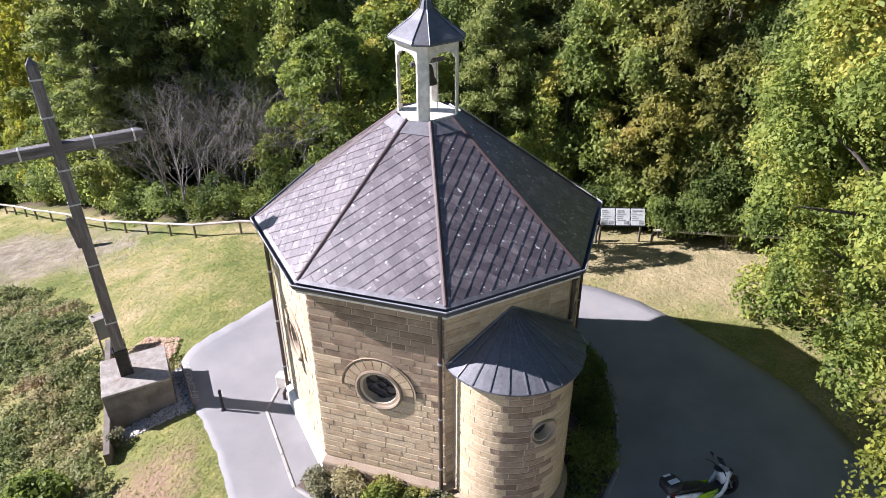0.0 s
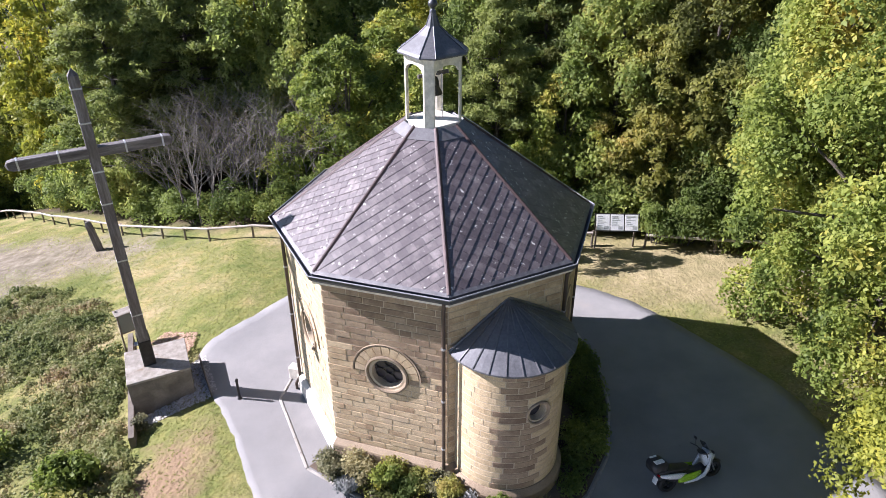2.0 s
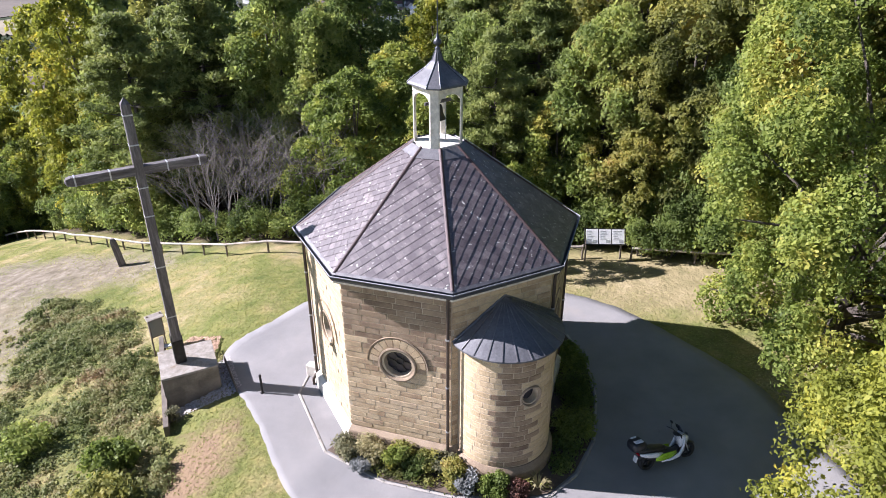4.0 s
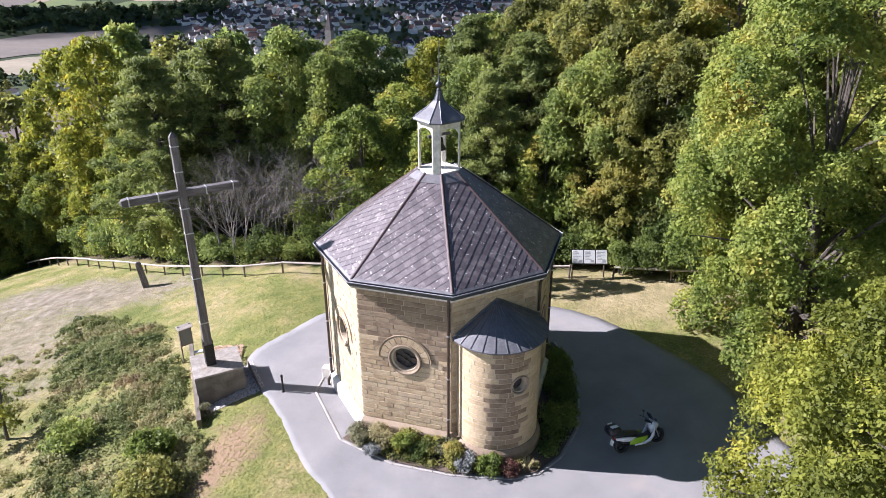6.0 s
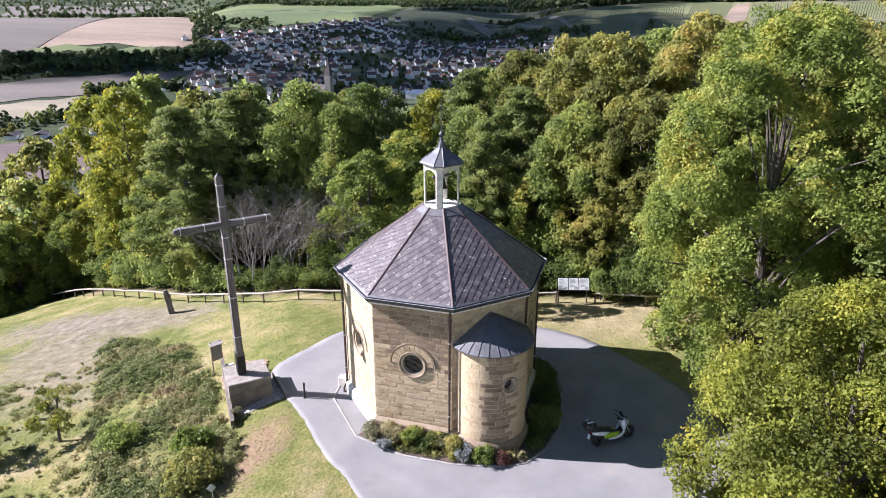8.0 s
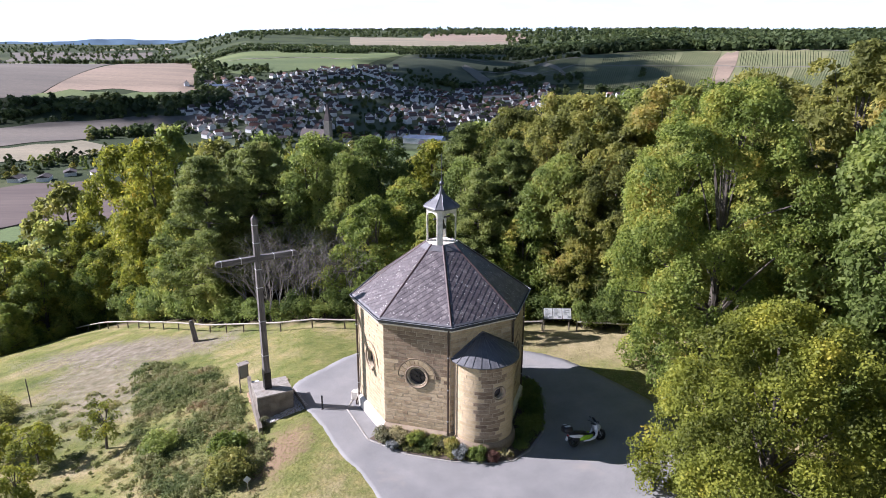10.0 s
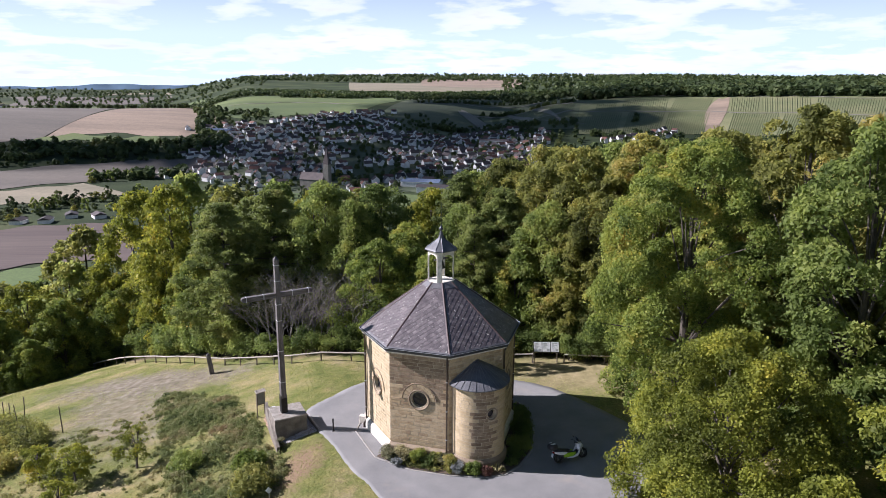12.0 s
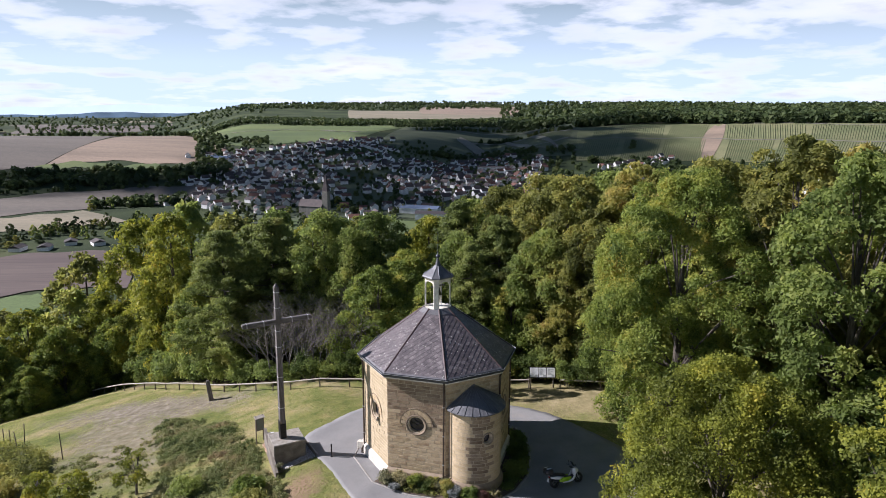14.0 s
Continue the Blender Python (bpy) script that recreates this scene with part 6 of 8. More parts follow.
M_leaf_weed = leaf_material("weed_leaf", [(0.28, (0.10, 0.12, 0.04)), (0.48, (0.19, 0.205, 0.07)), (0.64, (0.28, 0.26, 0.11)), (0.85, (0.36, 0.30, 0.17))], 0.0, lobe=0.5)
build_weeds()


def grass_tufts(name, label, P, n, seed, hgt, lean=0.5):
    """Little upright blades, two to a tuft."""
    rng = np.random.default_rng(seed)
    Q = points_in(P, n, seed)
    keep = ~inside(np.array(EDGE_POLY), Q[:, 0], Q[:, 1])
    for cx, cy, turn, sx, sy, most in BARE:
        c, s = math.cos(radians(turn)), math.sin(radians(turn))
        u, v = (Q[:, 0] - cx) * c + (Q[:, 1] - cy) * s, (Q[:, 1] - cy) * c - (Q[:, 0] - cx) * s
        keep &= np.hypot(u / sx, v / sy) > rng.uniform(0.2, 1.0, len(Q)) * most
    Q = Q[keep]
    n = len(Q)
    Z = height(Q[:, 0], Q[:, 1])
    V = np.empty((n, 2, 3, 3))
    for k in range(2):
        a = rng.uniform(0, 6.28, n)
        h = hgt * rng.uniform(0.5, 1.4, n)
        w = 0.035 * rng.uniform(0.7, 1.4, n)
        bx, by = Q[:, 0] + rng.normal(0, 0.04, n), Q[:, 1] + rng.normal(0, 0.04, n)
        l = rng.normal(0, lean, (n, 2)) * h[:, None]
        V[:, k, 0] = np.column_stack([bx - np.cos(a) * w, by - np.sin(a) * w, Z - 0.01])
        V[:, k, 1] = np.column_stack([bx + np.cos(a) * w, by + np.sin(a) * w, Z - 0.01])
        V[:, k, 2] = np.column_stack([bx + l[:, 0], by + l[:, 1], Z + h])
    F = np.arange(6 * n).reshape(-1, 3)
    ob = link_mesh(name, raw_mesh(name, V.reshape(-1, 3), F), M_grass_blade)
    tagged(ob, label, "grass", kind="stuff")


EDGE_POLY = closed_curve(ASPHALT_EDGE, 120)
grass_tufts("grass", "short dry grass over the hilltop", [(-42, 34), (-34, 33), (-18, 18.5), (-11, 13.5), (-5, 11.8), (8, 9), (15, 5.5), (15, -9), (9, -3), (-4, -10), (-9, -12), (-18, -12), (-42, -6)], 70000, 95, 0.03)


def build_bed_shrubs():
    data = [("silvery_shrub", "clipped silvery-olive shrub in the chapel bed", M_sh_silver, -3.45, -4.10, 0.95, 0.50), ("pale_shrub", "pale yellowish clipped shrub in the chapel bed", M_sh_pale, -2.65, -4.35, 0.95, 0.55),
            ("green_shrub", "fresh green rounded shrub in the chapel bed", M_leaf_bright, -1.85, -4.78, 0.85, 0.42), ("dark_shrub", "dark green shrub in the chapel bed", M_leaf_green, -1.25, -5.05, 0.6, 0.40),
            ("silvery_shrub", "low olive shrub against the chapel wall", M_leaf_bush, -1.5, -4.40, 0.75, 0.50), ("silvery_shrub", "low olive shrub against the chapel wall", M_leaf_bush, -0.75, -4.85, 0.75, 0.45),
            ("silvery_shrub", "low olive shrub against the chapel wall", M_sh_silver, -0.25, -5.15, 0.8, 0.40), ("lavender", "grey-blue lavender bush in the chapel bed", M_sh_grey, 0.35, -5.85, 0.60, 0.42),
            ("silvery_shrub", "olive shrub beside the apse", M_leaf_bush, 0.0, -5.55, 0.85, 0.42), ("green_shrub", "rounded box-green shrub by the kerb", M_leaf_bright, 1.30, -6.15, 0.72, 0.46),
            ("red_shrub", "low reddish-brown plant by the kerb", M_sh_red, 2.0, -6.2, 0.35, 0.36), ("silvery_shrub", "low grey shrub by the kerb", M_sh_grey, -3.0, -4.75, 0.4, 0.3),
            ("dark_shrub", "dark low ivy beside the apse", M_leaf_green, 4.3, -3.6, 0.4, 0.8), ("dark_shrub", "dark low ivy beside the chapel", M_leaf_green, 4.9, -1.6, 0.4, 0.8), ("dark_shrub", "dark low ivy beside the chapel", M_leaf_green, 5.1, 0.2, 0.35, 0.8)]
    for i, (nm, lab, mat, x, y, h, r) in enumerate(data):
        make_shrub(nm, lab, mat, 200 + i, h * 1.05, r * 1.25, 2600, 0.085, m=pose(x, y, ground_at(x, y) + 0.05, 0, 0, i * 40))
    # spiky pale plant
    t = thing("spiky_plant", "pale spiky-leaved plant in the chapel bed", "plant", pose(2.65, -6.1, ground_at(2.65, -6.1) + 0.08))
    rng = random.Random(5)
    bm = bmesh.new()
    for i in range(26):
        a = rng.uniform(0, 6.28)
        e = Vector((math.cos(a), math.sin(a), 0))
        s = Vector((-e.y, e.x, 0)) * 0.022
        l = rng.uniform(0.3, 0.5)
        p = [e * 0.03, e * l * 0.5 + Vector((0, 0, l * 0.75)), e * l * 0.95 + Vector((0, 0, l * rng.uniform(0.5, 0.9)))]
        v = [bm.verts.new(p[0] - s), bm.verts.new(p[0] + s), bm.verts.new(p[1] + s), bm.verts.new(p[1] - s), bm.verts.new(p[2])]
        bm.faces.new(v[:4])
        bm.faces.new([v[3], v[2], v[4]])
    part("foliage", bm, M_sh_pale, t)


M_sh_silver = leaf_material("silvery_leaf", [(0.28, (0.07, 0.075, 0.04)), (0.48, (0.15, 0.15, 0.085)), (0.68, (0.24, 0.23, 0.13)), (0.9, (0.34, 0.31, 0.19))], 0.1, lobe=2.0)
M_sh_pale = leaf_material("pale_leaf", [(0.28, (0.16, 0.14, 0.07)), (0.48, (0.30, 0.27, 0.14)), (0.68, (0.42, 0.38, 0.21)), (0.9, (0.5, 0.46, 0.28))], 0.1, lobe=2.0)
M_sh_grey = leaf_material("lavender_leaf", [(0.28, (0.13, 0.14, 0.13)), (0.48, (0.23, 0.24, 0.23)), (0.68, (0.33, 0.34, 0.33)), (0.9, (0.42, 0.43, 0.42))], 0.1, lobe=2.0)
M_sh_red = leaf_material("reddish_leaf", [(0.28, (0.09, 0.045, 0.035)), (0.48, (0.17, 0.09, 0.07)), (0.68, (0.24, 0.14, 0.10)), (0.9, (0.3, 0.2, 0.14))], 0.1, lobe=2.0)
build_bed_shrubs()


def build_ivy():
    P = points_in([(3.6, -5.6), (4.9, -4.1), (5.6, -2.0), (5.85, 0.2), (5.6, 2.1), (4.9, 1.6), (5.0, 0.0), (4.9, -1.6), (4.0, -3.3), (3.0, -5.2)], 150, 98)
    C = np.column_stack([P, height(P[:, 0], P[:, 1]) + 0.12])
    ob = link_mesh("ivy_cover", leaf_cloud("ivy_cover", C, np.full(len(P), 0.3), np.full(len(P), 60), 0.10, 99, flat=0.5), M_leaf_green)
    tagged(ob, "dark ivy and grass filling the shaded bed", "ivy", kind="stuff")
    P = points_in([(-4.0, -3.9), (-2.2, -5.2), (-0.1, -6.0), (2.0, -6.3), (3.3, -6.0), (2.6, -5.9), (0.2, -5.4), (-1.2, -4.6), (-3.2, -3.7)], 90, 198)
    C = np.column_stack([P, height(P[:, 0], P[:, 1]) + 0.15])
    ob = link_mesh("low_planting", leaf_cloud("low_planting", C, np.full(len(P), 0.24), np.full(len(P), 60), 0.08, 199, flat=0.7), M_leaf_bush)
    tagged(ob, "low mixed olive planting between the shrubs", "planting", kind="stuff")


build_ivy()


def build_saplings():
    def sapling(x, y, h, r, mat, lab, seed, leaves=2200):
        make_tree("sapling", lab, mat, seed, h, h * 0.38, r, 60, leaves, 0.13, m=at_ground(x, y), limbs=14, lump=(0.14, 0.24), masses=20)
    sapling(-19.45, 0.8, 3.3, 1.0, M_leaf_yellow, "young fruit tree with thin olive foliage on the slope", 301, 1700)
    sapling(-23.0, 0.2, 2.6, 1.2, M_leaf_yellow, "small yellowing fruit tree on the slope", 302, 3200)
    sapling(-25.8, 1.4, 2.4, 1.2, M_leaf_yellow, "small yellowing fruit tree on the slope", 303, 3200)
    sapling(-22.4, -3.6, 2.6, 1.1, M_leaf_yellow, "small yellowing fruit tree on the slope", 304, 3000)
    for i, (x, y, s) in enumerate([(-31.5, 9.6, 1.3), (-29.8, 8.2, 1.2), (-33.2, 11.2, 1.3), (-28.6, 6.6, 1.0), (-31.0, 6.4, 1.2), (-34.5, 8.8, 1.3), (-29.5, 3.8, 1.1)]):
        make_shrub("vine_bush", "leafy green vine bush on the slope", M_leaf_olive, 310 + i, 0.95 * s, 1.55 * s, 3000, 0.16, m=at_ground(x, y))
    make_shrub("green_shrub", "bright green self-sown bush in the brambles", M_leaf_bright, 330, 1.7, 1.0, 3600, 0.15, m=at_ground(-11.6, -3.2))
    make_shrub("green_shrub", "bright green bush at the foot of the bank", M_leaf_bush, 331, 1.5, 1.3, 3600, 0.15, m=at_ground(-11.0, -5.6))
    make_shrub("dark_shrub", "dark green bush in the brambles", M_leaf_green, 332, 1.2, 1.2, 2600, 0.15, m=at_ground(-15.9, -0.9))
    make_shrub("flowering_shrub", "small pale shrub at the corner of the plinth", M_sh_silver, 333, 0.8, 0.4, 1200, 0.08, m=at_ground(-10.15, -1.05))
    rng = random.Random(3)
    for x, y in ((-33.8, 13.2), (-32.9, 12.4), (-31.9, 11.6), (-32.4, 13.4), (-27.3, 8.6)):
        t = thing("vine_stake", "thin dark wooden stake among the vines", "stake", at_ground(x, y), group="vine stakes")
        bm = bmesh.new()
        add_cone(bm, 0.045, 0.035, 2.6, pose(0, 0, -0.4, rng.uniform(-4, 4), rng.uniform(-4, 4), 0), 7)
        part("shaft", bm, M_post, t)
    # small marker plate in the brambles
    t = thing("marker_plate", "small pale diamond marker plate on a thin post", "marker", at_ground(-9.95, -6.95))
    bm = bmesh.new()
    add_tube(bm, [(0, 0, -0.2), (0, 0, 0.75)], 0.02, 6)
    part("post", bm, M_galv, t)
    bm = bmesh.new()
    add_box(bm, (0.26, 0.015, 0.26), Matrix.Translation((0, -0.03, 0.75)) @ Matrix.Rotation(radians(45), 4, "Y") @ Matrix.Rotation(radians(-20), 4, "X"), 0.003)
    part("plate", bm, M_galv, t)


build_saplings()


# ---------- the scooter ----------
def loft(bm, secs, n=12, power=2.6):
    """Rounded hull through sections (x, y, half width, z low, z high)."""
    rows = []
    for x, y, w, z0, z1 in secs:
        row = []
        for i in range(n):
            a = 2 * math.pi * i / n
            c, s = math.cos(a), math.sin(a)
            cc, ss = math.copysign(abs(c) ** (2 / power), c), math.copysign(abs(s) ** (2 / power), s)
            row.append(bm.verts.new((x, y + w * cc, (z0 + z1) / 2 + (z1 - z0) / 2 * ss)))
        rows.append(row)
    for a, b in zip(rows, rows[1:]):
        for i in range(n):
            bm.faces.new([a[i], a[(i + 1) % n], b[(i + 1) % n], b[i]])
    bm.faces.new(rows[0][::-1])
    bm.faces.new(rows[-1])


def build_scooter():
    g = ground_at(7.1, -5.5) + 0.045
    sc = thing("motor_scooter", "large white and green motor scooter with top case, parked in shade", "scooter", pose(6.32, -5.72, g, -9, 0, 15.5))
    def wheel(x, r, w):
        bm = bmesh.new()
        prof = [(r - 0.09, -w / 2), (r - 0.02, -w / 2), (r, -w / 4), (r + 0.004, 0), (r, w / 4), (r - 0.02, w / 2), (r - 0.09, w / 2), (r - 0.09, -w / 2)]
        m = Matrix.Translation((x, 0, r)) @ Matrix.Rotation(radians(90), 4, "X")
        add_lathe(bm, prof, m, 28)
        tyre = part("tyre", bm, M_rubber, sc, smooth=True)
        bm = bmesh.new()
        add_lathe(bm, [(0.0, -0.05), (0.05, -0.05), (0.05, 0.05), (0.0, 0.05)], m, 14)
        add_lathe(bm, [(r - 0.115, -w / 2 + 0.01), (r - 0.085, -w / 2), (r - 0.085, w / 2), (r - 0.115, w / 2 - 0.01)], m, 28)
        for i in range(5):
            add_box(bm, (r - 0.12, 0.045, 0.03), m @ Matrix.Rotation(i * 2 * math.pi / 5, 4, "Z") @ Matrix.Translation(((r - 0.12) / 2 + 0.02, 0, 0)), 0.006)
        part("rim", bm, M_black, tyre)
    wheel(0.0, 0.30, 0.16)
    wheel(1.61, 0.29, 0.12)
    bm = bmesh.new()
    loft(bm, [(-0.15, 0, 0.10, 0.50, 0.66), (0.05, 0, 0.17, 0.38, 0.76), (0.40, 0, 0.20, 0.26, 0.74), (0.75, 0, 0.19, 0.20, 0.62), (1.05, 0, 0.17, 0.20, 0.50), (1.25, 0, 0.13, 0.26, 0.60)])
    part("underbody", bm, M_black, sc, "black lower body", smooth=True)
    for s in (-1, 1):
        bm = bmesh.new()
        loft(bm, [(-0.32, s * 0.13, 0.035, 0.66, 0.74), (-0.05, s * 0.19, 0.035, 0.56, 0.74), (0.25, s * 0.215, 0.03, 0.50, 0.70), (0.50, s * 0.20, 0.02, 0.52, 0.62)], 10)
        part("tail_panel", bm, M_scwhite, sc, "white tail panel", smooth=True)
        bm = bmesh.new()
        loft(bm, [(0.22, s * 0.225, 0.02, 0.38, 0.50), (0.45, s * 0.235, 0.03, 0.34, 0.60), (0.80, s * 0.225, 0.03, 0.34, 0.58), (1.02, s * 0.20, 0.02, 0.42, 0.56)], 10)
        part("side_panel", bm, M_scgreen, sc, "bright green side panel", smooth=True)
        bm = bmesh.new()
        loft(bm, [(0.45, s * 0.22, 0.02, 0.27, 0.33), (0.85, s * 0.235, 0.035, 0.25, 0.35), (1.12, s * 0.235, 0.04, 0.30, 0.46), (1.28, s * 0.225, 0.04, 0.45, 0.78), (1.36, s * 0.18, 0.04, 0.66, 0.98), (1.40, s * 0.11, 0.03, 0.80, 1.02)], 10)
        part("leg_shield", bm, M_scwhite, sc, "white curved leg shield", smooth=True)
        bm = bmesh.new()
        add_tube(bm, [(1.22, 0, 0.98), (1.16, s * 0.2, 1.08), (1.06, s * 0.38, 1.10)], 0.017, 8)
        part("handlebar", bm, M_black, sc)
        bm = bmesh.new()
        add_tube(bm, [(1.13, s * 0.24, 1.09), (1.22, s * 0.34, 1.22)], 0.008, 5)
        loft(bm, [(1.21, s * 0.37, 0.005, 1.22, 1.26), (1.225, s * 0.37, 0.075, 1.19, 1.29), (1.25, s * 0.37, 0.06, 1.20, 1.28)], 10)
        part("mirror", bm, M_black, sc)
    bm = bmesh.new()
    loft(bm, [(-0.30, 0, 0.13, 0.72, 0.84), (-0.05, 0, 0.17, 0.72, 0.88), (0.25, 0, 0.18, 0.70, 0.83), (0.34, 0, 0.17, 0.68, 0.80), (0.60, 0, 0.14, 0.64, 0.76), (0.72, 0, 0.09, 0.60, 0.70)])
    part("seat", bm, M_black, sc, "black two-level seat", smooth=True)
    bm = bmesh.new()
    loft(bm, [(1.22, 0, 0.16, 0.50, 1.02), (1.38, 0, 0.19, 0.56, 1.00), (1.52, 0, 0.12, 0.62, 0.92), (1.62, 0, 0.05, 0.70, 0.82)])
    part("front_fairing", bm, M_scwhite, sc, "white front fairing", smooth=True)
    bm = bmesh.new()
    loft(bm, [(1.24, 0, 0.17, 0.96, 1.04), (1.12, 0, 0.14, 1.00, 1.06), (1.06, 0, 0.08, 1.01, 1.05)])
    part("instrument_pod", bm, M_black, sc, smooth=True)
    bm = bmesh.new()
    rows = [[bm.verts.new((x - abs(s) * 0.06, s * w, z)) for s in (-1, -0.5, 0, 0.5, 1)] for x, w, z in ((1.42, 0.16, 1.0), (1.34, 0.19, 1.15), (1.26, 0.15, 1.32))]
    for a, b in zip(rows, rows[1:]):
        for i in range(4):
            bm.faces.new([a[i], a[i + 1], b[i + 1], b[i]])
    part("windscreen", bm, M_screen, sc, "tinted windscreen")
    bm = bmesh.new()
    loft(bm, [(1.40, 0, 0.06, 0.56, 0.62), (1.60, 0, 0.075, 0.585, 0.645), (1.85, 0, 0.06, 0.48, 0.54)])
    part("front_mudguard", bm, M_black, sc, smooth=True)
    for s in (-1, 1):
        bm = bmesh.new()
        add_tube(bm, [(1.61, s * 0.09, 0.29), (1.47, s * 0.09, 0.66)], 0.025, 8)
        part("fork_leg", bm, M_galv, sc)
    # top case with two pale lid plates, on its rack
    bm = bmesh.new()
    loft(bm, [(-0.62, 0, 0.20, 0.92, 1.16), (-0.55, 0, 0.25, 0.88, 1.22), (-0.25, 0, 0.25, 0.88, 1.24), (-0.14, 0, 0.20, 0.90, 1.16)], 14, 4)
    case = part("top_case", bm, M_black, sc, "dark top case with pale lid plates", smooth=True)
    bm = bmesh.new()
    add_box(bm, (0.30, 0.16, 0.02), Matrix.Translation((-0.40, -0.11, 1.238)), 0.008)
    part("lid_plate", bm, M_scwhite, case)
    bm = bmesh.new()
    add_box(bm, (0.22, 0.07, 0.02), Matrix.Translation((-0.42, 0.16, 1.232)), 0.008)
    part("lid_plate", bm, M_scwhite, case)
    bm = bmesh.new()
    add_box(bm, (0.36, 0.2, 0.03), Matrix.Translation((-0.35, 0, 0.87)), 0.006)
    part("rack", bm, M_galv, sc)
    bm = bmesh.new()
    add_box(bm, (0.02, 0.18, 0.20), Matrix.Translation((-0.42, 0, 0.52)) @ Matrix.Rotation(radians(20), 4, "Y"), 0.004)
    part("number_plate", bm, M_panel, sc, "plain white plate")
    bm = bmesh.new()
    loft(bm, [(-0.40, 0, 0.06, 0.42, 0.58), (-0.2, 0, 0.08, 0.5, 0.62), (0.0, 0, 0.09, 0.55, 0.63)])
    part("rear_mudguard", bm, M_black, sc, smooth=True)
    bm = bmesh.new()
    loft(bm, [(-0.36, 0, 0.09, 0.66, 0.72), (-0.33, 0, 0.11, 0.65, 0.73)])
    part("tail_light", bm, M_taillight, sc, "red tail light")
    bm = bmesh.new()
    add_tube(bm, [(0.55, 0.12, 0.22), (0.52, 0.34, 0.05)], 0.014, 6)
    part("side_stand", bm, M_iron, sc)


M_screen = glass_material("tinted_screen", (0.03, 0.035, 0.045), 0.08)
M_taillight = glass_material("red_lens", (0.30, 0.01, 0.01), 0.2)
build_scooter()


# ---------- valley: fields, woods, vineyards, village ----------
OX, OY = -4.0, -41.0


def polar(az, d):
    return OX + d * math.sin(radians(az)), OY + d * math.cos(radians(az))


def field(label, mat, az0, az1, d0, d1, seed, lift=0.6, skew=(0, 0)):
    """A field draped over the land, with slightly crooked sides."""
    na, nd = max(4, int((az1 - az0) * 2)), max(4, int((d1 - d0) / 25))
    rng = random.Random(seed)
    k = [rng.uniform(-0.9, 0.9) for _ in range(2)] + [rng.uniform(-0.03, 0.03) for _ in range(2)]
    V, F = [], []
    for i in range(na + 1):
        for j in range(nd + 1):
            u, v = i / na, j / nd
            az = az0 + (az1 - az0) * u + (k[0] * (1 - u) + k[1] * u) * math.sin(v * 3) + (skew[0] * (1 - u) + skew[1] * u) * (v - 0.5)
            d = (d0 + (d1 - d0) * v) * (1 + k[2] * math.sin(u * 4) + k[3] * math.sin(u * 7) * 0.5 + 0.006 * math.sin(u * 23 + seed))
            x, y = polar(az, d)
            V.append((x, y, ground_at(x, y) + lift))
    for i in range(na):
        for j in range(nd):
            a = i * (nd + 1) + j
            F.append((a, a + nd + 1, a + nd + 2, a + 1))
    ob = link_mesh("field", raw_mesh("field", V, F), mat)
    tagged(ob, label, "field", kind="structure")


def crop(name, a, b, stretch=(1, 1, 1), fine=0.5, scale=0.01):
    return material(name, [(0.35, a), (0.65, b)], scale, fine, 0.95, 0.0, world_space=True, stretch=stretch)


M_f_plough = crop("ploughed_soil", (0.085, 0.06, 0.052), (0.13, 0.095, 0.08), (0.1, 3, 1), 0.25)
M_f_tan = crop("stubble", (0.21, 0.16, 0.115), (0.33, 0.245, 0.175), (0.3, 1.6, 1))
M_f_dull = crop("dull_stubble", (0.11, 0.095, 0.078), (0.16, 0.135, 0.108), (0.3, 1.6, 1))
M_f_green = crop("green_pasture", (0.07, 0.105, 0.028), (0.13, 0.165, 0.045), (0.5, 1.3, 1), scale=0.006)
M_f_bright = crop("bright_pasture", (0.085, 0.13, 0.035), (0.12, 0.17, 0.048))
M_f_straw = crop("straw_field", (0.19, 0.17, 0.11), (0.29, 0.245, 0.165), (0.4, 1.5, 1))
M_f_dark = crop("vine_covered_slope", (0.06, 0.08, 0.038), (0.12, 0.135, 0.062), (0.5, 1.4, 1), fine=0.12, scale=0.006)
M_f_track = crop("farm_track", (0.16, 0.15, 0.12), (0.24, 0.22, 0.17))
M_f_vine = crop("vineyard_ground", (0.13, 0.15, 0.06), (0.22, 0.21, 0.10), scale=0.012)


